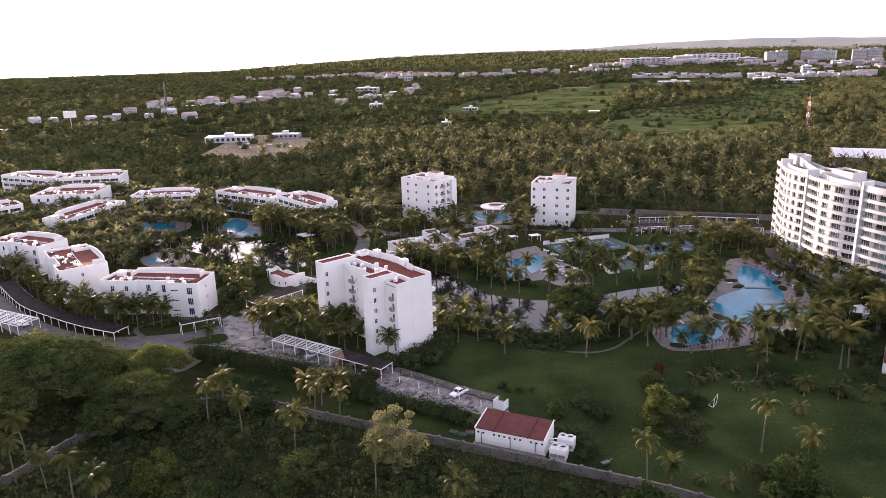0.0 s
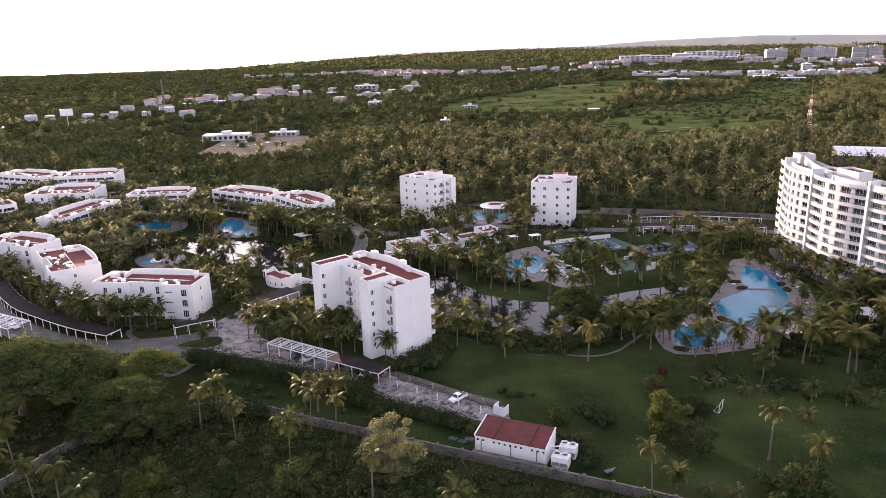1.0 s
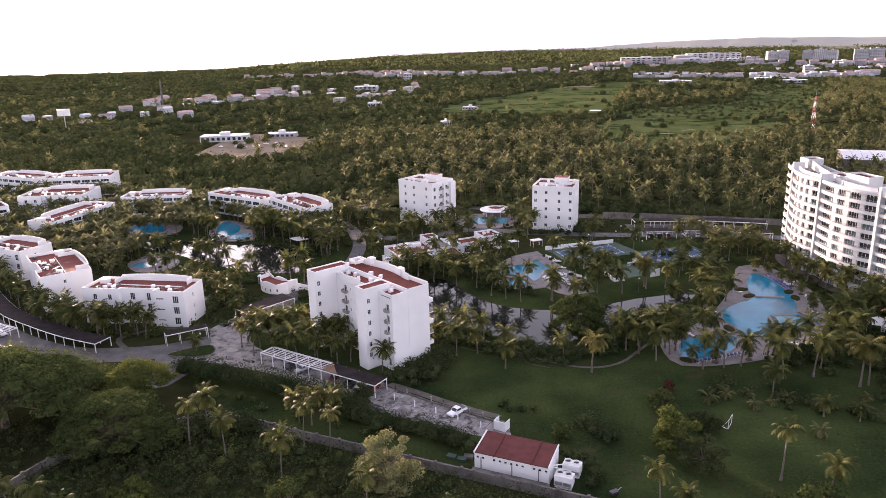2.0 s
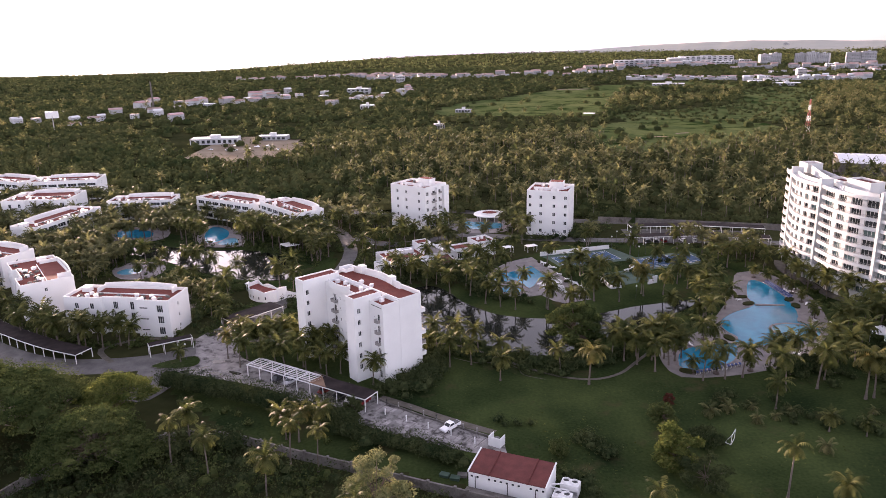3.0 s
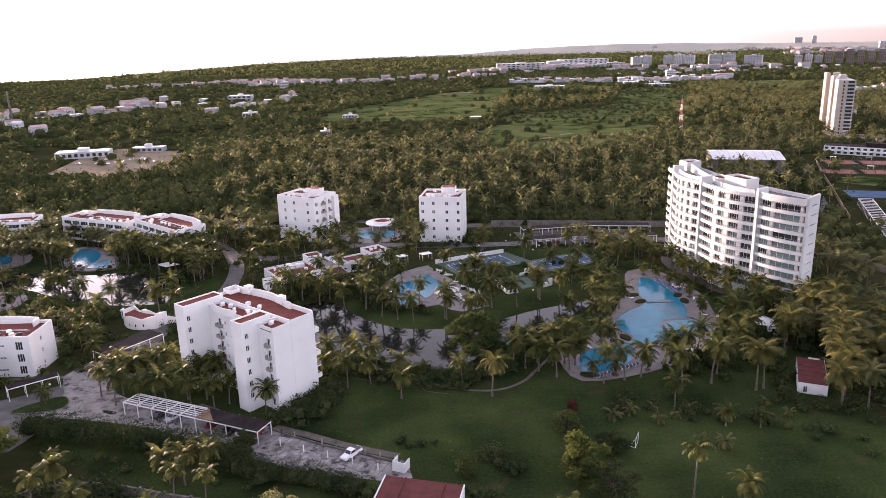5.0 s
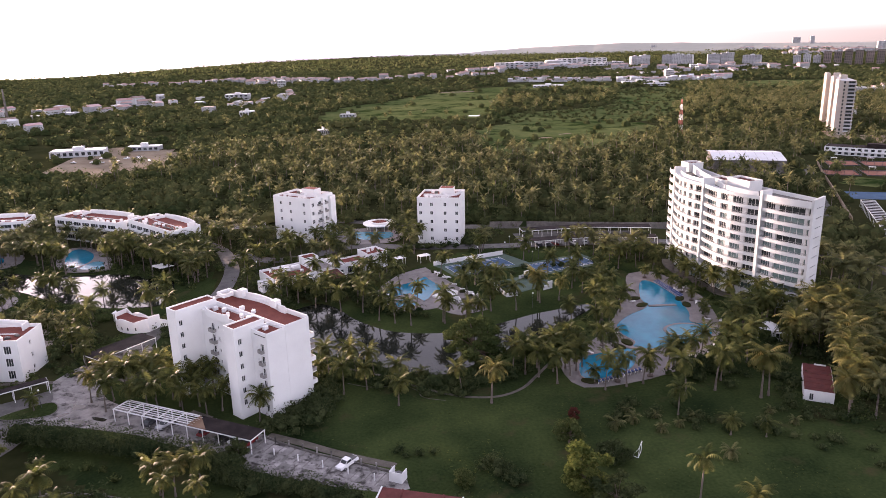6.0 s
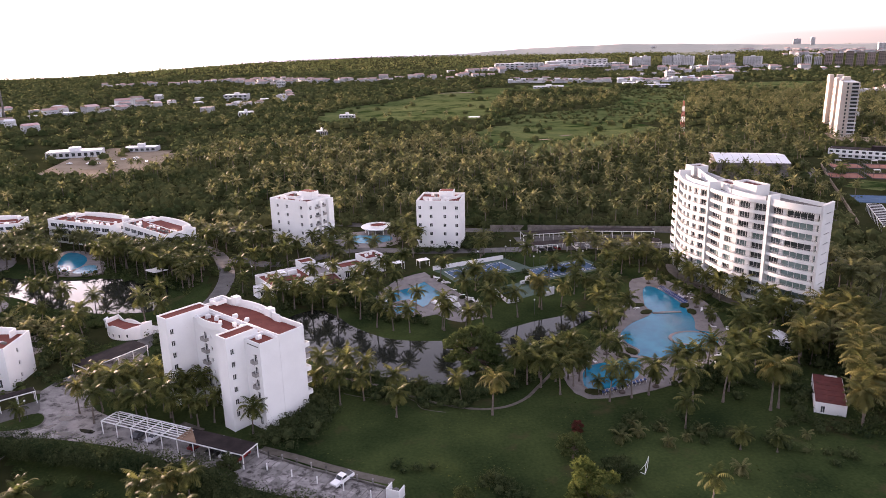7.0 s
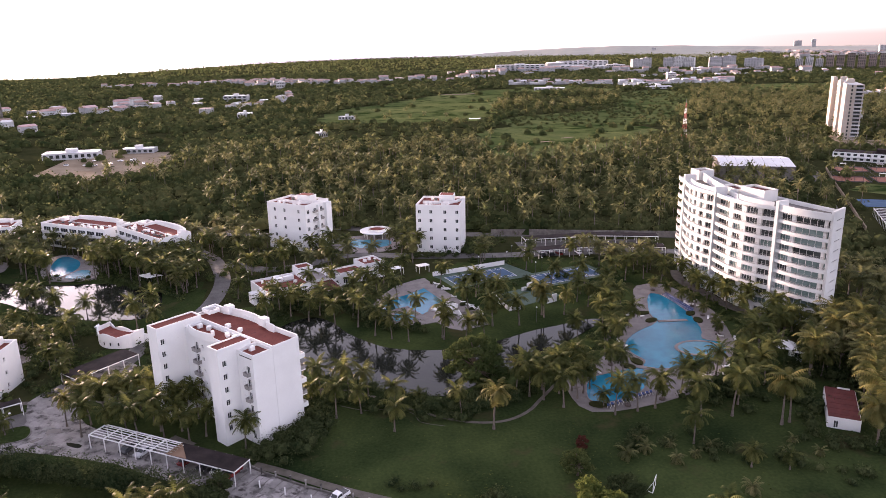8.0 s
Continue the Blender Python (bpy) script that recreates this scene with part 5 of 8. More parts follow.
# pools
def pool(name, outline, water, label, rim=0.35, z=0.14, mat=None):
    P = thing(name, 0, 0, 0, 0, label, "swimming pool")
    o = outline if area(outline) > 0 else outline[::-1]
    part("coping", Shape().wall(offset(o, rim / 2, True), rim, -0.1, z + 0.06, True), mat or DECK, P)
    part("water", flat(o, z), water, P)
    return P


DECK_MAIN = smooth(g((95, 234), (103, 234), (106, 223), (106.5, 209), (102.5, 194), (97.5, 184), (84, 170), (75, 165.5), (64, 162.8), (54, 163), (52, 170), (54, 178.5), (62, 184), (71, 193), (80, 206), (86, 216), (91, 227)), k=2)
slab("pool_deck", DECK_MAIN, 0.09, DECK, "pale stone deck round the large pool", "pool deck")
MAIN_POOL = smooth(g((94.6, 225), (98.2, 225), (99.3, 212), (97, 199), (94, 192.5), (97, 189.5), (96, 185), (92.5, 181.5), (84, 179), (77, 178.5), (73, 180.5), (74.8, 183.5), (73.6, 188), (74.3, 194), (80, 200), (88, 205.3), (89, 212)), k=3)
pool("swimming_pool", MAIN_POOL, POOLWATER, "large winding blue swimming pool in a palm garden")
SPA = ring(90.2 * PLAN, 187.4 * PLAN, 5.6, 4.2, 24)
pool("spa_pool", SPA, POOLSHALLOW, "round shallow spa pool with stone rim", 0.9, 0.22)
pool("swimming_pool", smooth(g((71.5, 180), (72, 177), (68.5, 170.5), (64.5, 168), (58.2, 166), (55.3, 168.5), (58.6, 176.8), (65, 179)), k=3), POOLWATER, "smaller blue pool lined with sun loungers")
for a, b in (((88.4, 205.4), (96.2, 204.6)), ((71.2, 180.6), (74.8, 178.6))):
    solo("footbridge", Shape().wall(g(a, b), 1.3, 0.1, 0.32), DECK, "low stone footbridge across the pool", "bridge")
for i, p in enumerate(((87, 212), (87, 206.5), (99.5, 209), (99, 204), (72.5, 183.2), (69.5, 181.2), (56.2, 165.3))):
    x, y = at_plan(p)
    solo("planter", Shape().prism(ring(0, 0, 2.2, 1.3, 12), 0, 0.4), SCRUB, "low dark planting bed at the pool edge", "planter", "pool planters", m=pose(x, y, 0.05, 0, 0, i * 25))

DECK_TWO = smooth(g((14.5, 233), (17, 240.5), (23.5, 250.5), (29.5, 254.5), (33, 256), (38.8, 238), (42.6, 225), (44.6, 213.3), (36.4, 210.6), (33.5, 213), (30.8, 217.9), (26.5, 216.6), (19.5, 217.5)), k=1)
slab("pool_deck", DECK_TWO, 0.1, DECK, "worn stone deck round the clubhouse pool", "pool deck", z0=-1.0)
pool("swimming_pool", g((16.2, 233), (18.6, 229.3), (24.8, 231.4), (28, 224), (29.7, 225.9), (31, 229.5), (35.3, 233.4), (31.5, 246.2), (25.7, 241.2), (20.3, 238.4)), POOLWATER, "angular blue clubhouse swimming pool")
pool("paddling_pool", g((19.7, 223.7), (20.1, 220.6), (24.4, 220.1), (25.9, 223.2), (23.9, 226.7), (20.7, 226.5)), POOLSHALLOW, "small pale paddling pool")
x, y = at_plan((30.4, 226.9))
W = thing("terrace_block", x, y, 0, math.radians(41), "white sunning terrace with steps beside the pool", "terrace")
part("platform", Shape().box(0.3, -5.6, 0, 7.2, -0.3, 0.6), STUCCO, W)
part("low_wall", Shape().wall([(7.2, -5.6), (7.2, -0.3)], 0.35, 0.6, 1.3), STUCCO, W)
part("low_wall", Shape().wall([(-1.2, -4.2), (0.2, -7.0), (3.0, -9.2)], 0.4, 0, [0.5, 1.3, 1.5]), STUCCO, W)
x, y = at_plan((40.9, 221.0))
W = thing("garden_steps", x, y, 0, math.radians(14), "wide grey stone steps with white cheek walls", "steps")
for k in range(6):
    part("step", Shape().box(-3.2, -1.6 + 0.45 * k, 0.09, 3.2, -1.15 + 0.45 * k, 0.28 + 0.17 * k), CONCRETE, W)
for sx in (-3.35, 3.35):
    part("cheek_wall", Shape().wall([(sx, -1.8), (sx, 1.4)], 0.3, 0, [0.6, 1.9]), STUCCO, W)
for p, turn in (((40.6, 229.4), 30), ((42.2, 224.6), 20), ((36.5, 246.2), 70), ((35, 250.5), 70)):
    x, y = at_plan(p)
    solo("planter", Shape().prism(ring(0, 0, 1.5, 1.0, 12), 0, 0.5), SCRUB, "low dark planting bed at the pool edge", "planter", "pool planters", m=pose(x, y, 0.05, 0, 0, turn))
POOL3 = smooth(g((9, 306), (12.5, 309), (20, 306.5), (26.5, 305), (25.6, 297), (17, 295.5), (11.5, 299.5)), k=3)
slab("pool_deck", smooth(g((5, 308), (12, 314), (28, 312), (31, 300), (26, 291), (14, 290), (6, 297)), k=3), 0.08, DECK, "pale deck round the lagoon pool", "pool deck")
pool("swimming_pool", POOL3, POOLSHALLOW, "pale lagoon pool beside the round pavilion")
slab("pool_deck", smooth(g((-96, 310), (-89, 312), (-80, 302), (-74, 289), (-74, 279.5), (-87, 281), (-94, 293)), k=3), 0.08, DECK, "stone deck round the villa pool", "pool deck")
pool("swimming_pool", smooth(g((-93.2, 307.5), (-90, 309.5), (-84, 302), (-82, 293), (-84, 286), (-87.5, 285), (-91.6, 295)), k=3), POOLWATER, "blue curved villa pool behind the pond")
pool("spa_pool", smooth(g((-81.5, 290), (-77.5, 290), (-75.5, 281.5), (-83, 282.5)), k=3), POOLSHALLOW, "pale round shallow pool at the pond bank")
slab("pool_deck", smooth(g((-133, 305), (-126, 313), (-110, 307), (-108, 292), (-127, 291)), k=3), 0.08, DECK, "stone deck of the shaded villa pool", "pool deck")
pool("swimming_pool", smooth(g((-130, 303.5), (-126, 309), (-116, 304.5), (-113.5, 295), (-126, 296)), k=3), POOLWATER, "shaded villa pool between palms")
slab("pool_deck", smooth(g((-110, 253), (-107, 261), (-97, 260), (-91.5, 252), (-94, 243), (-103, 243)), k=3), 0.08, DECK, "round stone terrace by the pond", "terrace")
pool("spa_pool", ring(-103 * PLAN, 250.5 * PLAN, 4.6, 4.0, 20), POOLSHALLOW, "pale round pool on the stone terrace", 0.5)
slab("terrace", smooth(g((-76, 226), (-66, 226), (-61, 219), (-64, 213), (-76, 215)), k=3), 0.07, DECK, "round paved garden terrace", "terrace")


def lounger_meshes():
    f = Shape()
    for sx in (-0.3, 0.3):
        f.box(sx - 0.03, -0.95, 0.28, sx + 0.03, 0.95, 0.34)
        for sy in (-0.8, 0.8):
            f.box(sx - 0.03, sy - 0.03, 0, sx + 0.03, sy + 0.03, 0.28)
    s = Shape().box(-0.3, -0.95, 0.34, 0.3, 0.35, 0.4)
    b = Shape()
    b.poly([(-0.3, 0.35, 0.37), (0.3, 0.35, 0.37), (0.3, 0.9, 0.8), (-0.3, 0.9, 0.8)])
    b.poly([(-0.3, 0.9, 0.75), (0.3, 0.9, 0.75), (0.3, 0.35, 0.32), (-0.3, 0.35, 0.32)])
    return f.mesh("frame", WHITEPAINT), s.mesh("seat", LOUNGEBLUE), b.mesh("backrest", LOUNGEBLUE), s.mesh("seat", WHITEPAINT), b.mesh("backrest", WHITEPAINT)


LF, LS, LB, LSW, LBW = lounger_meshes()


def lounger(x, y, turn, white=False, z=0.1):
    T = thing("sun_lounger", x, y, z, turn, "white sun lounger on the pool deck" if white else "blue sling sun lounger at the pool edge", "sun lounger", "sun loungers")
    part("frame", LF, None, T)
    part("seat", LSW if white else LS, None, T)
    part("backrest", LBW if white else LB, None, T)


for i in range(17):
    p = Vector(at_plan((98.6, 224.3))).lerp(Vector(at_plan((99.6, 210.5))), i / 16)
    lounger(p.x + 0.9, p.y, math.radians(-75), z=0.14)
for i in range(12):
    a = Vector(at_plan((57.5, 164.8))).lerp(Vector(at_plan((68.5, 168.6))), i / 11)
    lounger(a.x + 0.5, a.y - 0.6, math.radians(165), z=0.1)
rl = random.Random(4)
for i in range(26):
    p = at_plan(rl.choice(((103.5, 215), (104, 205), (100, 192), (62, 181.5), (72, 191.5), (86, 172), (58, 180), (92, 177.5), (84, 213))))
    lounger(p[0] + rl.uniform(-2.5, 2.5), p[1] + rl.uniform(-4, 4), rl.uniform(0, 6.3), True)
for i in range(22):
    p = Vector(at_plan((35.5, 250))).lerp(Vector(at_plan((43.5, 222))), rl.random())
    lounger(p.x + rl.uniform(-0.6, 1.2), p.y, math.radians(70), True, 0.1)
for i in range(10):
    p = Vector(at_plan((17.5, 235))).lerp(Vector(at_plan((17, 222))), rl.random())
    lounger(p.x + rl.uniform(-1, 1), p.y, math.radians(100), i % 2 == 0, 0.1)

# tennis courts
def court(x, y, turn, label):
    C = thing("tennis_court", x, y, 0, turn, label, "tennis court")
    part("apron", Shape().box(-14, -7.5, -0.1, 14, 7.5, 0.05), GREENCOURT, C)
    part("playing_surface", Shape().box(-11.9, -5.5, 0.05, 11.9, 5.5, 0.06), BLUECOURT, C)
    l = Shape()
    for a in (-5.4, -4.1, 4.1, 5.4):
        l.box(-11.9, a - 0.06, 0.06, 11.9, a + 0.06, 0.066)
    for a in (-11.85, -6.4, 6.4, 11.85):
        l.box(a - 0.06, -5.4, 0.0665, a + 0.06, 5.4, 0.07)
    l.box(-6.4, -0.06, 0.0705, 6.4, 0.06, 0.074)
    part("lines", l, LINEPAINT, C)
    n = Shape().box(-0.02, -6.2, 0.1, 0.02, 6.2, 0.98)
    part("net", n, DARKMETAL, C)
    for sy in (-6.2, 6.2):
        part("net_post", Shape().tube((0, sy, 0), (0, sy, 1.1), 0.05), WHITEPAINT, C)


court(*at_plan((51, 253.6)), math.radians(17), "blue and green tennis court with white lines")
court(*at_plan((78, 249)), math.radians(17), "faded blue tennis court among palms")
slab("court_apron", g((36, 257), (62, 266), (69, 251), (43, 245)), 0.02, GREENCOURT, "green painted apron of the tennis court", "court")
slab("court_apron", g((51, 236), (66, 241), (70, 231), (55, 224)), 0.03, GREENCOURT, "dark green play court by the pond lawn", "court")
solo("court_wall", Shape().wall(g((36, 257.4), (61.5, 264.5)), 0.25, 0, 1.6), STUCCO, "long white wall beside the tennis court", "wall", kind="structure")
for pts, hs in ((g((50.4, 231.5), (51, 227.5), (52.2, 222), (55.6, 222.6)), [2.0, 1.6, 1.2, 2.0]), (g((60, 237.3), (61.8, 238), (61.8001, 238), (63.6, 238.8)), [1.2, 1.2, 2.4, 2.4]), (g((64.2, 225.3), (65.8, 226), (65.8001, 226), (67.4, 226.8)), [1.5, 1.5, 2.6, 2.6])):
    solo("play_wall", Shape().wall(pts, 0.3, 0, hs), STUCCO, "stepped white practice wall on the lawn", "wall", "practice walls")
for p in ((40, 258.5), (52, 261.5), (62.5, 265), (68.5, 251.5), (56, 247.6), (72, 256), (86, 253.5), (48, 285.5), (66, 272), (100, 269), (-2, 272), (32, 279), (-22, 262), (57, 212), (-49.5, 181.5), (-60, 178)):
    x, y = at_plan(p)
    Lm = thing("lamp_post", x, y, 0, 0, "slim lamp post with a pale globe", "lamp post", "garden lamp posts")
    part("pole", Shape().tube((0, 0, 0), (0, 0, 4.6), 0.06, 0.045), DARKMETAL, Lm)
    gl = bpy.data.meshes.new("globe")
    bm = bmesh.new()
    bmesh.ops.create_icosphere(bm, subdivisions=1, radius=0.28, matrix=Matrix.Translation((0, 0, 4.8)))
    bm.to_mesh(gl)
    bm.free()
    gl.materials.append(WHITEPAINT)
    part("globe", gl, None, Lm)

# football goal on the lawn, fallen on its side
x, y = at_plan((54.6, 136.2))
G_ = thing("football_goal", x, y, 0, math.radians(55), "small tipped white football goal frame on the lawn", "football goal")
for a, b in (((-1.4, 0, 0), (1.4, 0, 0)), ((-1.4, 0, 0), (-0.9, 0, 2.0)), ((1.4, 0, 0), (1.9, 0, 2.0)), ((-0.9, 0, 2.0), (1.9, 0, 2.0)), ((-1.4, 0, 0), (-1.0, 1.2, 0.05)), ((-1.0, 1.2, 0.05), (-0.9, 0, 2.0))):
    part("bar", Shape().tube(a, b, 0.05), WHITEPAINT, G_)

# white sail canopy on the far bank of the bright pond
x, y = at_plan((-53.5, 272))
SC = thing("sail_canopy", x, y, 0, math.radians(-12), "white curved sail canopy by the pond", "canopy")
s = Shape()
rim = [(4.6 * math.cos(a) * (1 - 0.25 * abs(math.sin(2 * a))), 2.4 * math.sin(a) * (1 - 0.25 * abs(math.sin(2 * a)))) for a in (2 * math.pi * k / 16 for k in range(16))]
for (ax, ay), (bx4, by4) in zip(rim, rim[1:] + rim[:1]):
    s.poly([(ax, ay, 2.3 + 0.08 * abs(ax)), (bx4, by4, 2.3 + 0.08 * abs(bx4)), (0, 0, 3.6)])
    s.poly([(bx4, by4, 2.22 + 0.08 * abs(bx4)), (ax, ay, 2.22 + 0.08 * abs(ax)), (0, 0, 3.5)])
part("sail", s, WHITEPAINT, SC)
for px, py in ((0, 0), (-3.9, 0), (3.9, 0)):
    part("pole", Shape().tube((px, py, 0), (px, py, 2.6 if px else 3.5), 0.07), GREYMETAL, SC)

# tent and bar in the palm grove
x, y = at_plan((108, 180))
T_ = thing("shade_tent", x, y, 0, math.radians(-30), "white peaked shade tent among palms", "tent")
s = Shape()
for a, b in (((-2.6, -2.6), (2.6, -2.6)), ((2.6, -2.6), (2.6, 2.6)), ((2.6, 2.6), (-2.6, 2.6)), ((-2.6, 2.6), (-2.6, -2.6))):
    s.poly([(*a, 2.6), (*b, 2.6), (0, 0, 4.4)])
    s.poly([(*b, 2.55), (*a, 2.55), (0, 0, 4.3)])
part("canopy", s, WHITEPAINT, T_)
for sx in (-2.5, 2.5):
    for sy in (-2.5, 2.5):
        part("pole", Shape().tube((sx, sy, 0), (sx, sy, 2.6), 0.06), GREYMETAL, T_)
x, y = at_plan((110.5, 176.5))
B_ = thing("pool_bar", x, y, 0, math.radians(-30), "low pool bar with flat dark roof", "building")
block(B_, rect(-3.5, -2, 3.5, 2), 2.8, {0: [(1, 3.4, 1.0, 2.4), (4.4, 7, 1.0, 2.4)]}, 0.3, SHADECLOTH)
for p in ((33.5, 263), (15, 269), (25, 262)):
    x, y = at_plan(p)
    K = thing("garden_canopy", x, y, 0, math.radians(20), "small white flat garden canopy", "canopy")
    part("roof", Shape().box(-2.2, -1.5, 2.5, 2.2, 1.5, 2.65), WHITEPAINT, K)
    for sx in (-2, 2):
        for sy in (-1.3, 1.3):
            part("post", Shape().box(sx - 0.06, sy - 0.06, 0, sx + 0.06, sy + 0.06, 2.5), WHITEPAINT, K)

for i, p in enumerate(((1.2, 127.6), (3.0, 126.6), (4.3, 127.4))):
    x, y = at_plan(p)
    solo("utility_box", Shape().box(-0.9, -0.6, 0, 0.9, 0.6, 0.5).box(-0.95, -0.65, 0.5, 0.95, 0.65, 0.56), GREENCOURT if i < 2 else CONCRETE, "low green utility box on the grass", "utility box", "utility boxes", m=pose(x, y, 0, 0, 0, -25 + i * 9))
x, y = at_plan((27.8, 115.6))
GC = thing("garden_cart", x, y, 0, 0.5, "small dark garden cart standing on the lawn", "cart")
part("tray", Shape().prism([(-0.9, -0.5), (0.8, -0.5), (0.9, 0.5), (-0.9, 0.5)], 0.35, 0.8), DARKMETAL, GC)
for sy in (-0.55, 0.55):
    part("wheel", TYRE, None, GC, m=pose(0, sy, 0.33))
part("handle", Shape().tube((0.8, 0, 0.7), (1.7, 0, 1.0), 0.04), GREYMETAL, GC)

# ---- plants ----
def tri_mesh(name, verts, faces, mat, smooth_faces=False):
    """A mesh from arrays of equal-sided faces."""
    verts, faces = np.asarray(verts, np.float32), np.asarray(faces, np.int32)
    k = faces.shape[1]
    me = bpy.data.meshes.new(name)
    me.vertices.add(len(verts))
    me.vertices.foreach_set("co", verts.ravel())
    me.loops.add(faces.size)
    me.loops.foreach_set("vertex_index", faces.ravel())
    me.polygons.add(len(faces))
    me.polygons.foreach_set("loop_start", np.arange(0, faces.size, k, dtype=np.int32))
    me.polygons.foreach_set("loop_total", np.full(len(faces), k, np.int32))
    me.materials.append(mat)
    me.update(calc_edges=True)
    return me


def palm_crown(rng, fronds, length, stations, wide, droop=1.0):
    """A palm crown: arching fronds, each one ribbon of paired leaflets hanging from its rib."""
    V, F = [], []
    for i in range(fronds):
        az = 2.399963 * i + rng.uniform(-0.3, 0.3)
        f = i / fronds
        el = 1.28 - 2.0 * f + rng.uniform(-0.25, 0.25)
        L = length * rng.uniform(0.8, 1.12) * (0.75 + 0.25 * math.sin(math.pi * min(1, f + 0.25)))
        bend = (1.1 + 0.5 * f) * droop * rng.uniform(0.75, 1.35)
        yaw = rng.uniform(-0.35, 0.35)
        P = np.zeros(3)
        n = stations
        pts, tang, sides = [P.copy()], [], []
        for k in range(n):
            u = (k + 0.5) / n
            a = el - bend * u ** 1.4
            w = az + yaw * u * u
            d = np.array([math.cos(w), math.sin(w), 0.0])
            tv = d * math.cos(a) + np.array([0, 0, math.sin(a)])
            tang.append(tv)
            sides.append(np.array([-d[1], d[0], 0.0]))
            P = P + tv * L / n
            pts.append(P.copy())
        b = len(V)
        V += pts
        for k in range(n):
            s = (k + 0.6) / n
            ll = wide * math.sin(math.pi * (0.14 + 0.8 * s)) * rng.uniform(0.8, 1.15)
            hang = 0.4 + 0.5 * f + rng.uniform(-0.1, 0.1)
            for sg in (-1, 1):
                V.append(pts[k] + tang[k] * (0.5 * ll) + sides[k] * sg * ll * 0.68 - np.array([0, 0, hang * ll]))
                F.append((b + k, b + k + 1, len(V) - 1) if sg > 0 else (b + k + 1, b + k, len(V) - 1))
    return np.array(V), np.array(F)


def trunk_shape(h, lean, r0, r1, seg=6, sides=6):
    s = Shape()
    for i in range(seg):
        a, b = i / seg, (i + 1) / seg
        s.tube((lean * a * a, 0, h * a), (lean * b * b, 0, h * b), r0 + (r1 - r0) * a + (0.12 if i == 0 else 0), r0 + (r1 - r0) * b, sides)
    return s


PALMS = {}
prng = random.Random(11)
for kind, h, fr, ln, wd, mat in (("tall", 9.5, 24, 4.7, 1.15, PALMLEAF), ("tall_b", 8.4, 22, 4.5, 1.1, PALMLEAF), ("mid", 7.4, 24, 4.8, 1.15, PALMLEAF), ("mid_b", 6.6, 22, 4.5, 1.1, PALMLEAF),
                                  ("gold", 7.8, 22, 4.6, 1.1, PALMGOLD), ("low", 3.2, 18, 3.2, 0.85, PALMLEAF), ("low_b", 1.2, 14, 2.6, 0.65, PALMFAR), ("slim", 11.0, 17, 3.9, 1.0, PALMLEAF), ("far", 7.6, 22, 4.8, 1.25, PALMFAR), ("far_b", 6.6, 21, 4.5, 1.2, PALMFAR), ("far_c", 8.8, 21, 4.6, 1.2, PALMFAR)):
    lean = prng.uniform(0.3, 1.2) if h > 4 else 0.1
    V, F = palm_crown(prng, fr + 6, ln, 8 if "far" in kind else 12, wd * 1.12, {"slim": 1.5, "gold": 1.4}.get(kind, 1.25))
    V = V + np.array([lean, 0, h])
    PALMS[kind] = (trunk_shape(h, lean, 0.2 if h > 4 else 0.13, 0.12 if h > 4 else 0.09).mesh("trunk", TRUNK), tri_mesh("crown", V, F, mat))


def palm(x, y, kind, scale=1.0, turn=0.0, z=0.0, label="", group="palms of the resort garden"):
    T = thing("palm_tree", x, y, z, turn, label or "green coconut palm with drooping fronds and slim trunk", "palm tree", group)
    T.scale = (scale, scale, scale)
    part("trunk", PALMS[kind][0], None, T)
    part("crown", PALMS[kind][1], None, T)
    return T


BUSY = []          # plan discs that stay clear of scattered plants


def free(x, y, r=0.0):
    return all((x - a) ** 2 + (y - b) ** 2 > (c + r) ** 2 for a, b, c in BUSY)


def set_palms(pts, kinds, label="", sc=(0.9, 1.1)):
    for p in pts:
        x, y = at_plan(p)
        palm(x, y, prng.choice(kinds), prng.uniform(*sc), prng.uniform(0, 6.28), label=label)


TALL, MID = ("tall", "tall_b"), ("mid", "mid_b")
set_palms(((0, 181), (6, 180), (3, 171), (14, 163.5), (41, 173.5), (45, 177), (47, 173), (49, 166), (51, 176), (53, 169)), MID, "coconut palm standing on the pond bank lawn")
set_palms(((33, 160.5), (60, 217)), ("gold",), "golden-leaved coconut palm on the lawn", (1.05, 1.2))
set_palms(((72, 203), (72, 198), (67, 189), (69, 186), (57, 172.5), (63, 175), (55, 176), (79, 203), (76, 210), (82, 215), (58, 161), (63, 161.5), (67, 162), (75, 166.5), (82, 168.5), (88, 167), (100, 240), (94, 240), (88, 238), (84, 230)), TALL + MID, "coconut palm beside the large pool")
set_palms(((98, 229), (100, 224), (101.4, 218), (102.5, 214), (102, 207), (101, 199), (99, 194), (57, 164.5), (62, 164), (70, 165), (66, 183), (60, 180)), ("low",), "small palm in a round dark tree pit", (0.9, 1.1))
set_palms(((110, 209), (110.5, 201), (115, 197.5), (112, 189), (105, 189), (110, 185.5), (116, 185), (121, 180), (108, 216), (107, 224), (109, 232), (107, 241)), MID, "coconut palm below the hotel tower")
set_palms(((128, 180), (112, 162), (105, 167), (89.8, 151.5), (73.4, 155.4), (80.4, 156), (76.4, 167), (94.5, 167), (122, 168), (114, 160), (138, 204), (124, 160), (130, 170), (134, 186)), ("mid", "mid_b", "tall_b"), "coconut palm in the shady grove", (0.95, 1.2))
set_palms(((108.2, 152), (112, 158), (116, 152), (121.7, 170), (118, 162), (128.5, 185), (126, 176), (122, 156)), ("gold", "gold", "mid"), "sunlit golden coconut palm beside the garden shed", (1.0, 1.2))
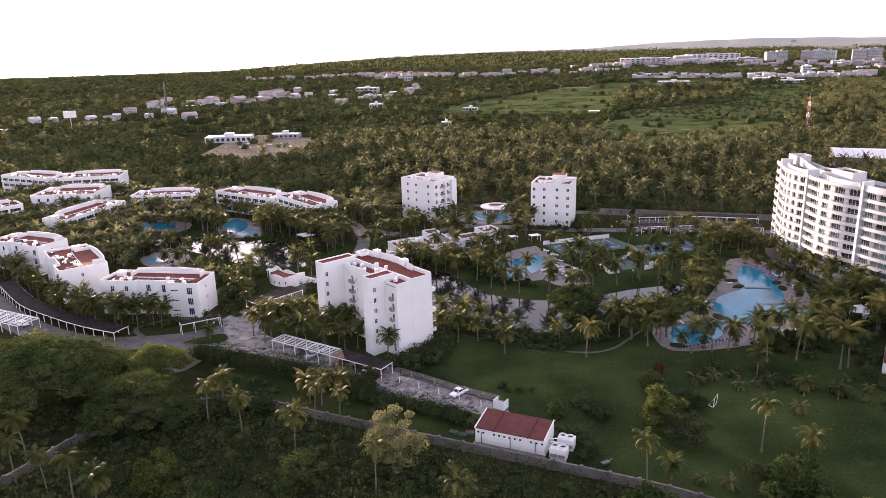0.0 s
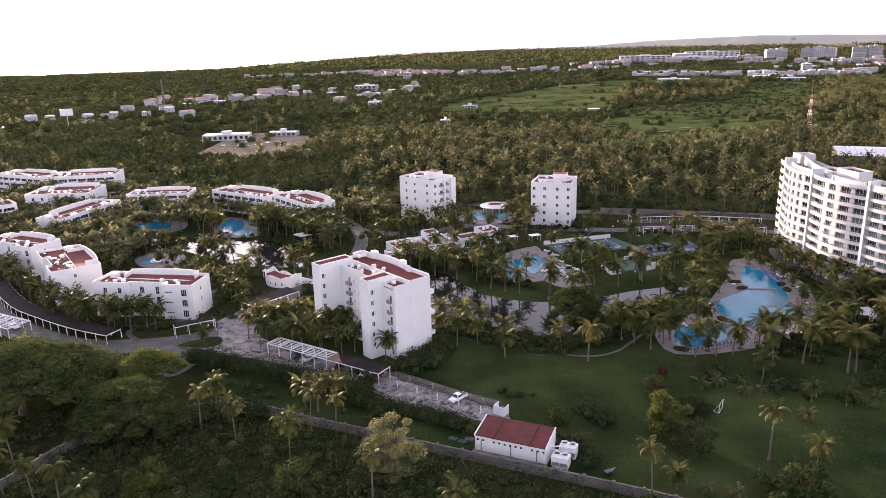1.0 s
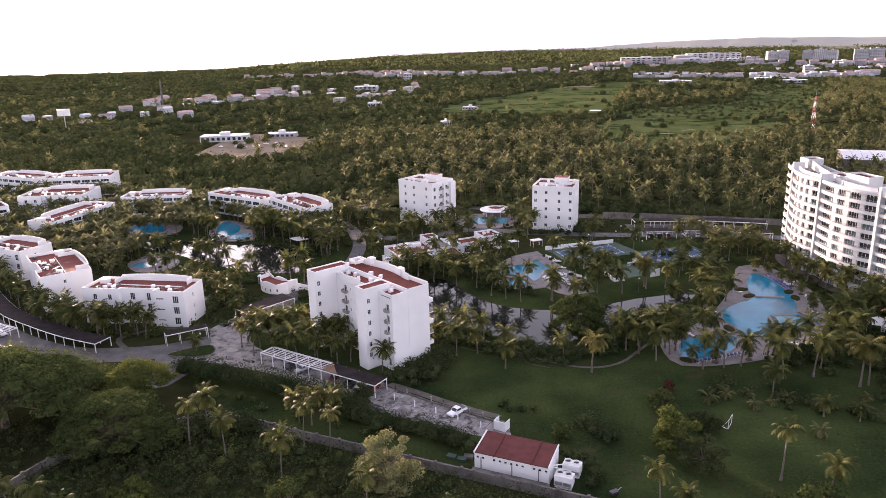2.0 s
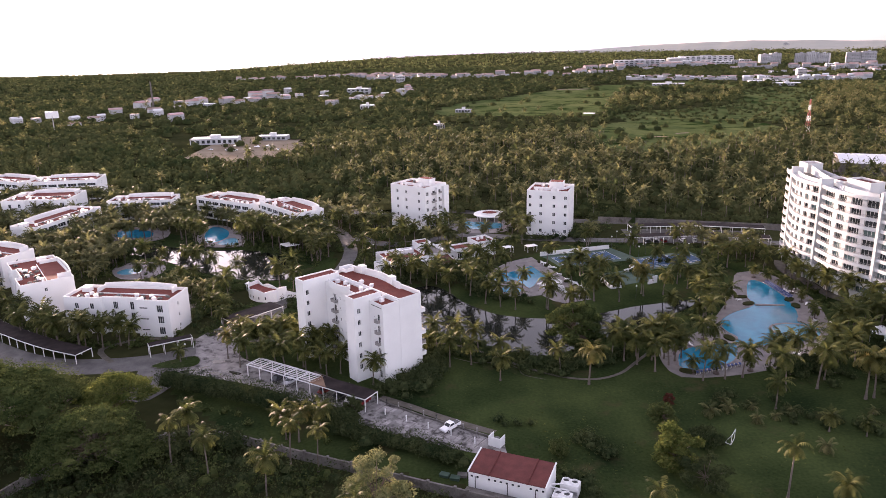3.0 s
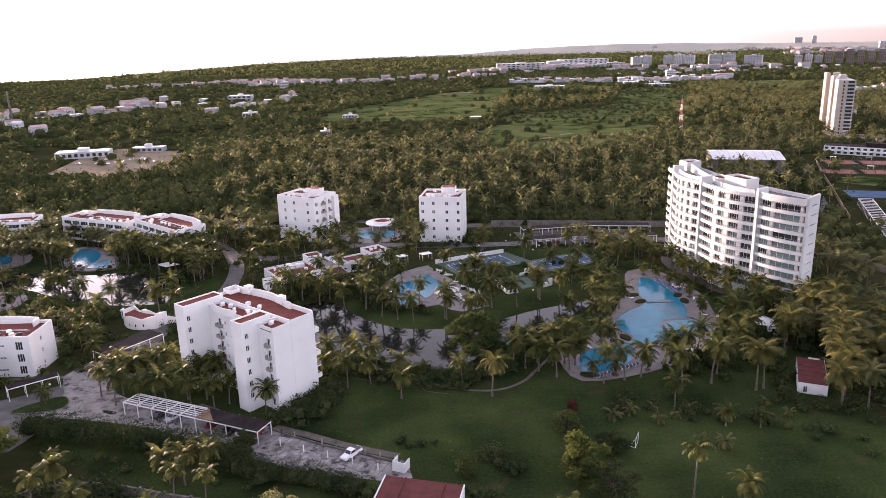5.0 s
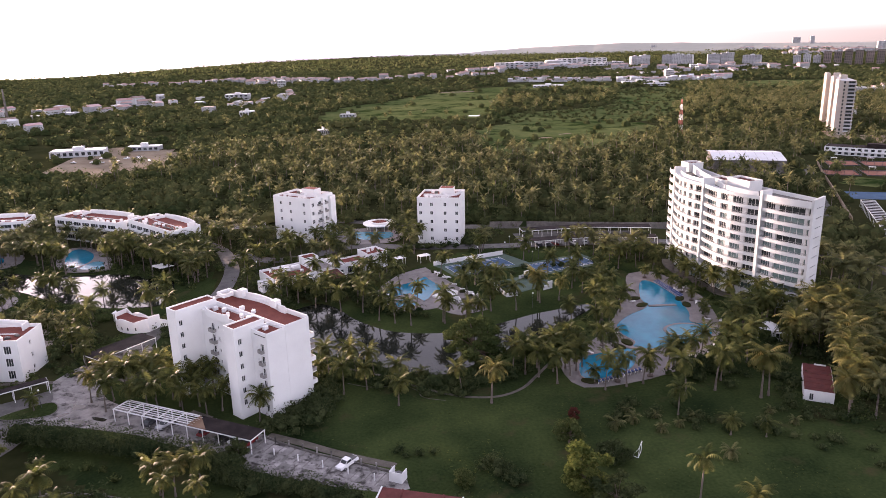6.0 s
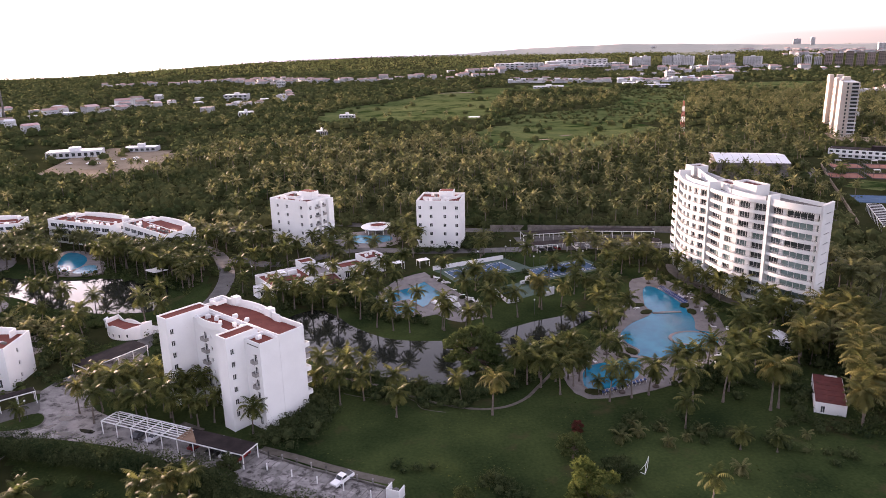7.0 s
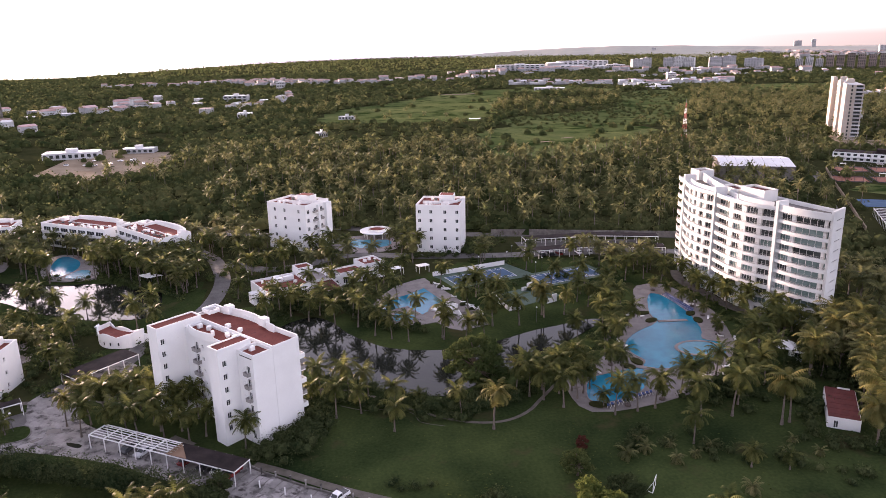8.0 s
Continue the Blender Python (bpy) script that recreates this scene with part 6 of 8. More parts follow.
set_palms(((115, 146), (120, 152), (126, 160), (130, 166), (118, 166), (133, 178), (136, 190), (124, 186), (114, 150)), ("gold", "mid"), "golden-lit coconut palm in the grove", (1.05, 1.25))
set_palms(((-99, 189), (-95, 187), (-88, 186.5), (-84, 187), (-80, 188), (-77, 186), (-103, 192), (-91, 189)), MID, "coconut palm close to the villa front", (0.95, 1.1))
set_palms(((46, 170), (47, 174.5), (51, 174), (53, 172.5), (72, 199), (70, 195), (76, 204), (55, 171), (50, 172), (43.5, 172), (56, 174.5), (66, 176), (78, 216), (81, 222)), MID + ("tall_b",), "coconut palm in the thick row between pond and pool", (0.9, 1.1))
set_palms(((-5, 174), (-2, 177), (5, 186), (10, 179), (15, 172), (20, 173), (28, 168), (8, 172)), ("mid_b", "low"), "palm among the shrubs of the pond bank", (0.85, 1.05))
set_palms(((104, 236), (109, 228), (112, 214), (114, 206), (118, 192), (121, 186), (106, 220), (104, 246)), MID, "coconut palm at the foot of the hotel tower", (0.85, 1.05))
set_palms(((-41, 172), (-38, 174.5), (-35, 171), (-33, 176), (-30, 170), (-27, 172), (-25, 168), (-40, 184)), MID, "coconut palm of the forecourt island", (0.85, 1.0))
set_palms(((-28.8, 141), (-26.2, 140), (-22.3, 141.8)), ("gold", "mid"), "golden sunlit palm beside the boundary wall", (0.85, 0.95))
set_palms(((-46, 173.5), (-45.5, 178), (-43, 181.5), (-37, 178), (-37, 182.5), (-31, 172.5), (-27, 176), (-24.5, 176.5), (-22, 169), (-28, 178), (-34, 185)), MID, "coconut palm in the forecourt garden")
set_palms(((-111, 250), (-108.5, 258.5), (-93.5, 258.5), (-91.5, 248), (-96, 242.5), (-106.5, 242.5), (-99, 247)), ("mid_b", "low"), "small coconut palm beside the round stone terrace", (0.7, 0.85))
set_palms(((-61.2, 177.2),), ("low",), "young bushy palm on the grass island", (1.0, 1.1))
set_palms(((-14, 163),), ("mid",), "single palm against the white side wall", (0.9, 0.95))
set_palms(((-72.3, 245), (-63.8, 240.4), (-80, 249), (-84, 253), (-61, 219), (-43, 224)), MID, "dark palm standing out against the bright pond")
set_palms(((-24, 249), (-13, 236), (-2, 249), (3, 248), (9, 241), (11, 248), (-12, 283), (-8, 281), (3, 269), (-4, 300), (-24, 301), (34, 283), (25.3, 219), (12, 232), (14, 244)), MID + ("tall_b",), "coconut palm round the clubhouse")
set_palms(((31, 206), (45, 212.5), (40.5, 222), (45.5, 235), (48, 229), (51, 226), (70, 240), (73, 225), (54, 267), (67, 257), (85, 262), (47, 238), (66, 216), (76, 231), (80, 238)), MID, "coconut palm between courts and pond")
set_palms(((-46, 138), (-47.5, 132), (-40, 129), (-28, 121), (-26, 131), (-21, 130), (-75, 113), (-68, 110), (-56, 103), (2, 99), (-79, 123), (-62, 107), (-12, 108)), ("slim", "tall"), "tall ragged palm in the dark scrub", (0.85, 1.0))
set_palms(((33, 108), (56.5, 118.5)), ("slim",), "tall lone palm on the front lawn", (0.95, 1.0))
set_palms(((38, 111), (42.5, 109.5), (47, 108), (80, 137), (74, 139), (58, 147), (62, 143), (54, 146), (70, 132)), ("low", "low_b"), "young low palm planted on the lawn", (0.9, 1.3))
set_palms(((62, 113.5), (68, 148)), MID, "coconut palm at the lawn edge")
set_palms(((-102, 193), (-97, 190), (-92, 191), (-86, 189), (-82, 191), (-112, 200), (-104, 197), (-118, 206), (-124, 211), (-131, 219), (-140, 228), (-148, 234), (-90, 187), (-108, 194)), MID, "coconut palm in front of the white villas")

set_palms(((-63.1, 227.4), (-100.9, 259.3), (-48.6, 231), (-46.4, 238)), MID, "dark palm on the near bank of the bright pond", (0.95, 1.15))
set_palms(((-99, 291), (-95, 284), (-90, 280), (-86, 278), (-72.4, 279.2), (-68, 278.5), (-65.7, 283), (-58.6, 286.8), (-54, 281), (-50.4, 290.7), (-39.3, 275.8), (-60, 274), (-50, 266), (-44, 262), (-56, 268), (-72, 288), (-96, 298), (-100, 303)), MID + ("tall", "tall_b"), "coconut palm between the villa pool and the pond", (0.95, 1.15))
set_palms(((30.7, 207), (22.4, 237.5), (45, 211.9), (48.1, 222.9), (10, 219), (1.5, 234), (52, 211), (60, 215)), TALL + ("mid",), "tall coconut palm leaning over the pond", (0.95, 1.1))
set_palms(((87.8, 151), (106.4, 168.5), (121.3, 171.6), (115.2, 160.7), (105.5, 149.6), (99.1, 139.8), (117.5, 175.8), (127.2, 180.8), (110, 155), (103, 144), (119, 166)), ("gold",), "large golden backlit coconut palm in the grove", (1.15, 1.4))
set_palms(((-50.2, 178.5), (-47.6, 182.2), (-43.9, 181.9), (-41.4, 183.7), (-38.4, 183.5), (-48.3, 186)), ("gold", "mid"), "sunlit coconut palm of the forecourt island", (0.85, 1.0))

set_palms(((-47, 287), (-44, 291), (-41, 295.5), (-49.5, 284), (-38, 300), (-22, 272), (-17, 270), (-11, 268), (-26, 264), (-2, 290), (5, 291.5), (10, 284.5), (-14, 291), (-21, 294), (-27, 283), (2, 283), (32, 290), (29, 284)), MID + ("tall_b",), "coconut palm along the garden lanes", (0.9, 1.1))

# pots round the deck palms
POT = Shape().drum(0, 0, 0, 0.35, 0.75, 12).mesh("tree_pit", POTM)
for p in ((98, 229), (100, 224), (101.4, 218), (102.5, 214), (102, 207), (101, 199), (99, 194), (57, 164.5), (62, 164), (70, 165), (66, 183), (60, 180)):
    x, y = at_plan(p)
    solo("tree_pit", POT, None, "round dark tree pit on the deck", "planter", "tree pits on the deck", m=pose(x, y, 0.08))

# discs that stay clear
for p, q, r in (((-18, 164), (-25, 185), 9), ((-10, 170), (-14, 186), 9), ((-18, 312), (0, 306), 10), ((43, 290), (44, 296), 9), ((-95, 203), (-70, 200), 8), ((-118, 215), (-124, 232), 8), ((-155, 250), (-138, 243), 8),
                ((-156, 285), (-148, 313), 8), ((-180, 335), (-162, 340), 13), ((-240, 390), (-170, 380), 10), ((-140, 333), (-117, 334), 8), ((-98, 332), (-76, 319), 9), ((-64, 310), (-50, 298), 9),
                ((118, 250), (122, 200), 9), ((128, 200), (128, 240), 9), ((-12, 246), (24, 266), 9), ((22, 311), (16, 301), 10), ((-52, 222), (-49, 222), 8), ((-35, 245), (-33, 285), 4.5), ((-31, 288), (-5, 279), 4.5),
                ((-5, 279), (36, 281), 4.5), ((36, 281), (135, 265), 5), ((72, 282), (120, 274), 10), ((-45, 205), (-35, 240), 4.5), ((-60, 352), (-25, 325), 4.5), ((-25, 325), (75, 302), 4.5), ((75, 302), (140, 283), 5),
                ((51, 254), (51, 254), 15), ((78, 249), (78, 249), 13), ((-88, 300), (-80, 286), 6), ((-121, 300), (-121, 300), 6), ((-101, 251), (-100, 246), 9.5), ((-100, 240), (-95, 229), 7.5), ((28, 238), (26, 223), 9), ((36, 228), (36, 228), 8), ((80, 128), (105, 162), 6.5), ((96, 164), (107, 178), 3.5)):
    n = max(1, int(math.dist(p, q) / 5))
    for i in range(n + 1):
        x, y = at_plan((p[0] + (q[0] - p[0]) * i / n, p[1] + (q[1] - p[1]) * i / n))
        BUSY.append((x, y, r * PLAN))


def scatter_palms(poly, spacing, kinds, label, jitter=0.45, sc=(0.85, 1.1), keep=1.0, joined=False):
    """Palms over a stretch of garden, each a tree, or joined where they stand too thick to count."""
    poly = g(*poly)
    made = []
    xs, ys = [p[0] for p in poly], [p[1] for p in poly]
    y = min(ys)
    while y < max(ys):
        x = min(xs)
        while x < max(xs):
            px, py = x + prng.uniform(-jitter, jitter) * spacing, y + prng.uniform(-jitter, jitter) * spacing
            if prng.random() < keep and inside(np.array([px]), np.array([py]), poly)[0] and free(px, py) and not any(inside(np.array([px]), np.array([py]), w)[0] or edge_distance(np.array([px]), np.array([py]), w)[0] < 3 for w in (POND, LEFTPOND)):
                spec = (px, py, prng.choice(kinds), prng.uniform(*sc), prng.uniform(0, 6.28))
                if joined:
                    made.append(spec)
                else:
                    palm(*spec, label=label)
            x += spacing
        y += spacing
    for k, nm in ((0, "garden_palm_trunks"), (1, "garden_palm_crowns")):
        if made:
            vs, fs, n = [], [], 0
            for px, py, kind, s1, turn in made:
                me = PALMS[kind][k]
                co = np.empty(len(me.vertices) * 3, np.float32)
                me.vertices.foreach_get("co", co)
                c, w = math.cos(turn), math.sin(turn)
                co = co.reshape(-1, 3) @ np.array([[c, w, 0], [-w, c, 0], [0, 0, 1]]) * s1 + np.array([px, py, 0])
                me.calc_loop_triangles()
                tr = np.empty(len(me.loop_triangles) * 3, np.int32)
                me.loop_triangles.foreach_get("vertices", tr)
                vs.append(co)
                fs.append(tr.reshape(-1, 3) + n)
                n += len(co)
            solo(nm, tri_mesh(nm, np.concatenate(vs), np.concatenate(fs), PALMFAR if k else TRUNK), None, label, "palm grove", kind="stuff")


GARDEN = "dense coconut palms of the villa garden"
scatter_palms(((-46, 262), (-40, 256), (-37, 266), (-36, 282), (-46, 292), (-54, 284)), 4.8, MID + ("tall_b",), "coconut palm in the thick clump by the lane", sc=(0.9, 1.1))
scatter_palms(((-96, 240), (-86, 231), (-70, 226), (-66, 231), (-84, 240), (-94, 246)), 6.0, MID, "coconut palm on the near pond bank", sc=(0.65, 0.85), keep=0.5)
scatter_palms(((-69, 211.6), (-69.6, 228), (-61.4, 226), (-52.5, 214), (-51, 206), (-58.4, 192.2), (-64, 194)), 6.6, MID, "coconut palm in the thick clump behind the villa", sc=(0.75, 0.9), keep=0.8)
scatter_palms(((-120, 262), (-112, 238), (-98, 224), (-80, 216), (-66, 214), (-66, 221), (-82, 227), (-98, 239), (-106, 262), (-108, 284), (-116, 284)), 5.4, ("far", "far_b"), GARDEN, sc=(0.65, 0.85), joined=True)
scatter_palms(((-145, 262), (-112, 238), (-104, 262), (-106, 290), (-132, 292), (-138, 276)), 6.0, ("far", "far_b"), GARDEN, joined=True)
scatter_palms(((-136, 318), (-108, 312), (-98, 318), (-72, 306), (-56, 286), (-38, 262), (-38, 246), (-46, 258), (-60, 264), (-70, 276), (-72, 294), (-80, 312), (-110, 322)), 5.0, ("far", "far_b", "far_c"), GARDEN, joined=True)
scatter_palms(((-42, 290), (-20, 292), (-18, 300), (-24, 320), (-46, 330), (-60, 330)), 7.5, ("far", "far_b"), "coconut palms standing close together along the rear lane", joined=True)
scatter_palms(((-3, 262), (12, 270), (32, 266), (34, 276), (12, 282), (-4, 275)), 6.5, ("far", "far_b"), "coconut palms standing close together behind the clubhouse", joined=True)
scatter_palms(((8, 312), (30, 318), (36, 300), (32, 288), (28, 290), (6, 292), (2, 300)), 6.0, ("far", "far_b"), "coconut palms standing close together round the lagoon pool", joined=True)
scatter_palms(((50, 278), (70, 272), (70, 262), (92, 262), (112, 258), (112, 246), (92, 244), (88, 256), (66, 268), (50, 268)), 6.5, ("far", "far_b", "far_c"), "coconut palms standing close together between courts and car park", joined=True)
scatter_palms(((88, 150), (100, 135), (130, 150), (142, 190), (128, 185), (112, 180), (100, 175)), 6.0, MID + ("tall_b",), "coconut palms standing close together in the shady grove", sc=(0.95, 1.2), joined=True)
scatter_palms(((142, 190), (165, 200), (165, 250), (148, 260), (140, 215)), 7.0, ("far", "far_b", "far_c"), "coconut palms standing close together beside the hotel tower", sc=(0.95, 1.2), joined=True)
scatter_palms(((44, 170), (58, 188), (72, 206), (84, 226), (80, 236), (66, 214), (56, 200), (46, 184)), 6.4, MID + ("tall_b",), "coconut palm between pond and pool", keep=0.4)
scatter_palms(((100, 170), (108, 172), (116, 192), (110, 196), (104, 188), (98, 178)), 6.0, MID, "coconut palm by the pool lawn", keep=0.8)
scatter_palms(((8, 226), (12, 222), (12, 240), (8, 238)), 6.5, MID, "coconut palm on the clubhouse lawn")
scatter_palms(((-170, 262), (-142, 262), (-142, 280), (-168, 290), (-182, 284)), 6.5, ("far", "far_b"), GARDEN, joined=True)
scatter_palms(((-140, 226), (-108, 197), (-88, 184), (-84, 190), (-104, 196), (-114, 206), (-136, 232), (-158, 243), (-162, 238)), 5.2, ("far", "far_b"), "coconut palms standing close together in front of the white villas", keep=0.8, joined=True)


scatter_palms(((-215, 300), (-190, 280), (-165, 265), (-140, 262), (-132, 290), (-108, 286), (-100, 310), (-72, 300), (-52, 282), (-44, 296), (-60, 318), (-80, 340), (-110, 350), (-165, 368), (-215, 365)), 5.6, ("far", "far_b"), GARDEN, joined=True, keep=0.85)
scatter_palms(((-100, 292), (-92, 278), (-74, 276), (-70, 285), (-72, 305), (-90, 316)), 6.0, ("far", "far_b"), GARDEN, joined=True, keep=0.7)


def leaf_cloud(rng, n, centre, radii, size, flat_under=0.35, shell=0.55, up=0.35):
    """Quads scattered through a lumpy ellipsoid; a numpy generator gives the chance."""
    d = rng.normal(size=(n, 3))
    d /= np.linalg.norm(d, axis=1, keepdims=True)
    d[:, 2] = np.where(d[:, 2] < 0, d[:, 2] * flat_under, d[:, 2])
    lump = 1 + 0.12 * np.sin(d[:, :1] * 5 + centre[0]) + 0.12 * np.sin(d[:, 1:2] * 6 + centre[1]) + 0.1 * np.sin(d[:, 2:] * 7)
    r = shell + (1 - shell) * rng.random((n, 1)) ** 0.6
    p = np.asarray(centre) + d * r * lump * np.asarray(radii)
    nrm = d * 0.7 + rng.normal(size=(n, 3)) * 0.55 + np.array([0, 0, up])
    nrm /= np.linalg.norm(nrm, axis=1, keepdims=True)
    ref = rng.normal(size=(n, 3))
    a = np.cross(nrm, ref)
    a /= np.linalg.norm(a, axis=1, keepdims=True) + 1e-9
    b = np.cross(nrm, a)
    s = size * rng.uniform(0.6, 1.35, (n, 1))
    return np.stack([p - a * s * 0.5, p + b * s * 0.32, p + a * s * 0.6, p - b * s * 0.32], 1)


def core(centre, radii, k=7, m=3, low=-0.25):
    """The lumpy inner body of a bush or tree lobe, behind its leaves."""
    ph = nrng.uniform(0, 6.28)
    P = []
    for j in range(m + 1):
        e = low + (1.45 - low) * j / m
        row = []
        for i in range(k):
            a = 2 * math.pi * i / k + ph
            u = 0.52 * (1 + 0.3 * math.sin(3 * a + ph * 2 + j)) 
            row.append((centre[0] + radii[0] * u * math.cos(e) * math.cos(a), centre[1] + radii[1] * u * math.cos(e) * math.sin(a), centre[2] + radii[2] * 0.6 * math.sin(e)))
        P.append(row)
    P = np.array(P)
    R = np.roll(P, -1, axis=1)
    return np.stack([P[:-1], R[:-1], R[1:], P[1:]], 2).reshape(-1, 4, 3)


def cloud_mesh(name, quads, mat):
    q = np.concatenate(quads)
    return tri_mesh(name, q.reshape(-1, 3), np.arange(q.shape[0] * 4).reshape(-1, 4), mat)


nrng = np.random.default_rng(3)


def broad_tree(x, y, h, rx, ry, lobes, per, size, mat, label, seed, trunk_r=0.35, category="tree", flatness=0.55, group="", low=False):
    """A branching tree: tapered trunk, limbs that end in leafy lobes, and a ragged crown."""
    r = random.Random(seed)
    T = thing("broadleaf_tree", x, y, 0, 0, label, category, group)
    s = Shape()
    fork = h * 0.32
    s.tube((0, 0, -0.2), (0.2, 0.1, fork), trunk_r * 1.25, trunk_r * 0.8, 8)
    quads = []
    for i in range(lobes):
        f = math.sqrt((i + 0.5) / lobes)
        a = 2.39996 * i + r.uniform(-0.3, 0.3)
        cx, cy = rx * 0.78 * f * math.cos(a), ry * 0.78 * f * math.sin(a)
        cz = h * (0.9 - flatness * 0.6 * f * f) + r.uniform(-0.08, 0.06) * h
        lr = (rx + ry) / 2 * r.uniform(0.26, 0.4) * (1.9 / lobes ** 0.28)
        if low:
            # leafy from the ground to the top
            v = (i + 0.5) / lobes
            f = math.sin(math.pi * (0.12 + 0.8 * v)) ** 0.6
            lr *= 1.4
            cx, cy, cz = rx * 0.72 * f * math.cos(a), ry * 0.72 * f * math.sin(a), h * (0.14 + 0.74 * v)
            w = r.uniform(0.45, 1.3)
            cx, cy, cz = cx * w, cy * w, cz * r.uniform(0.82, 1.14)
            lr *= r.uniform(0.45, 1.05)
        mid = (cx * 0.45, cy * 0.45, fork + (cz - fork) * 0.55)
        s.tube((0.2, 0.1, fork * 0.95), mid, trunk_r * 0.45, trunk_r * 0.25, 5)
        s.tube(mid, (cx, cy, cz - lr * 0.1), trunk_r * 0.25, 0.04, 5)
        quads.append(leaf_cloud(nrng, per, (cx, cy, cz), (lr, lr, lr * (0.8 if low else 0.55)), size, up=0.5 if low else 0.8))
        quads.append(core((cx, cy, cz), (lr * 0.8, lr * 0.8, lr * 0.5)))
    part("trunk", s, BARK, T)
    part("crown", cloud_mesh("crown", quads, mat), None, T)
    return T


x, y = at_plan((-88, 142))
broad_tree(x, y, 16.5, 25, 19, 76, 520, 0.44, BROAD, "huge spreading rain tree with dense umbrella crown", 1, 0.8)
x, y = at_plan((-63.5, 148.5))
broad_tree(x, y, 11.6, 10.5, 9, 34, 520, 0.36, BROADLIME, "spreading tree with bright lime-green umbrella crown", 2, 0.4)
x, y = at_plan((-61, 132.5))
broad_tree(x, y, 13, 15, 11, 56, 520, 0.38, BROAD, "dark spreading tree beside the boundary wall", 3, 0.5, flatness=1.0)
x, y = at_plan((-75, 147))
broad_tree(x, y, 12.5, 10, 9, 26, 480, 0.4, BROAD, "spreading tree between the rain tree and the lane", 7, 0.5)
x, y = at_plan((-98, 122))
broad_tree(x, y, 14, 15, 14, 26, 340, 0.65, BROADDARK, "dark spreading tree at the edge of the scrub", 4, 0.5)
x, y = at_plan((33.6, 178.0))
broad_tree(x, y, 14.5, 8.2, 7.4, 56, 460, 0.5, BROAD, "dense round dark green tree on the pond bank", 5, 0.4, low=True)
x, y = at_plan((-9.6, 115.5))
broad_tree(x, y, 13.2, 6.4, 6.0, 34, 330, 0.36, BROADPALE, "pale silvery-leaved tree beyond the boundary wall", 6, 0.3, low=True)
for i, (p, h, r, m, lb) in enumerate((((41, 128), 9.0, 5.8, BROADLIME, "leafy lawn tree with light green leaves"), ((44.5, 122.5), 6, 5.2, BROADDARK, "low dark shrub tree on the lawn"), ((43.5, 142.5), 6, 3.4, BROAD, "small lawn tree with red blossoms"),
                                      ((56, 107), 5, 8, BROAD, "broad low tree by the boundary wall"), ((49, 135), 4, 4, BROADDARK, "round dark bush on the lawn"), ((46.9, 150), 3.6, 1.4, REDLEAF, "small red flowering shrub tree"),
                                      ((-17, 147.5), 5.5, 2.8, BROADDARK, "small round tree at the parking edge"), ((78, 163), 5, 4, BROADDARK, "dark round bush by the pool lawn"), ((-25, 112), 7, 5, BROAD, "scrub tree with broad leaves"),
                                      ((-49, 110), 8, 5.5, BROADLIME, "yellow-green leafy scrub tree"), ((-42, 104), 7, 5, BROAD, "rounded dark green scrub tree"), ((30, 98), 7, 6, BROAD, "scrub tree in front of the stone wall"),
                                      ((12, 103), 6, 5, BROADDARK, "dark scrub tree before the wall"), ((60, 92), 7, 6, BROADLIME, "light green scrub tree"), ((22, 133), 3.2, 2.4, BROAD, "round shrub on the lawn"))):
    x, y = at_plan(p)
    broad_tree(x, y, h, r, r, 20, 240 if r < 5.5 else 420, 0.36 if r < 5.5 else 0.52, m, lb, 20 + i, 0.2, low=True)


def shrubs(name, pts, count, rad, size, mat, label, per=60, spread=1.0, lift=0.5, category="shrubs"):
    """A band of bushes along a line."""
    line = g(*pts)
    quads = []
    seg = [(a, b, math.dist(a, b)) for a, b in zip(line, line[1:])]
    tot = sum(s[2] for s in seg)
    for i in range(count):
        s = tot * (i + random.random()) / count
        for a, b, L in seg:
            if s <= L:
                break
            s -= L
        x, y = a[0] + (b[0] - a[0]) * s / L + random.gauss(0, spread), a[1] + (b[1] - a[1]) * s / L + random.gauss(0, spread)
        r = rad * random.uniform(0.7, 1.3)
        quads.append(leaf_cloud(nrng, per, (x, y, r * lift), (r, r, r * 0.85), size, 0.6, 0.75))
        quads.append(core((x, y, r * lift * 0.7), (r * 0.9, r * 0.9, r * 0.8)))
    solo(name, cloud_mesh(name, quads, mat), None, label, category, kind="stuff")


shrubs("wall_shrubs", ((-65, 129), (-58, 134.5), (-50, 138), (-43, 138.5), (-37, 136.5)), 34, 2.4, 0.5, BROADDARK, "tall dark bushes leaning over the boundary wall", 130, 1.2, 1.0)
set_palms(((17, 244), (22, 250), (15.5, 229), (18.8, 219), (41, 233), (36.8, 247), (20, 254), (26, 258)), MID, "coconut palm on the deck of the clubhouse pool", (0.85, 1.0))
set_palms(((-8, 231), (-3, 226), (4, 221), (6, 234), (-14, 229), (0, 230)), MID, "coconut palm on the bank below the clubhouse")
shrubs("hedge", ((-60, 164), (-50, 159), (-40, 155.5), (-33, 152.5), (-24, 147), (-16, 142.5)), 110, 2.9, 0.36, BROADDARK, "thick dark green hedge beside the car park", 210, 0.6, 1.05, "hedge")
shrubs("hedge", ((-20, 143), (-10, 138.5), (-2, 134), (5, 130.5)), 64, 2.3, 0.35, BROADDARK, "dense bush row below the parking bays", 130, 0.8, 0.8, "hedge")
shrubs("hedge", ((-56, 158), (-35, 147), (-15, 136)), 9, 1.3, 0.42, BROAD, "loose bushes on the strip of lawn", 70, 1.2, 0.6)
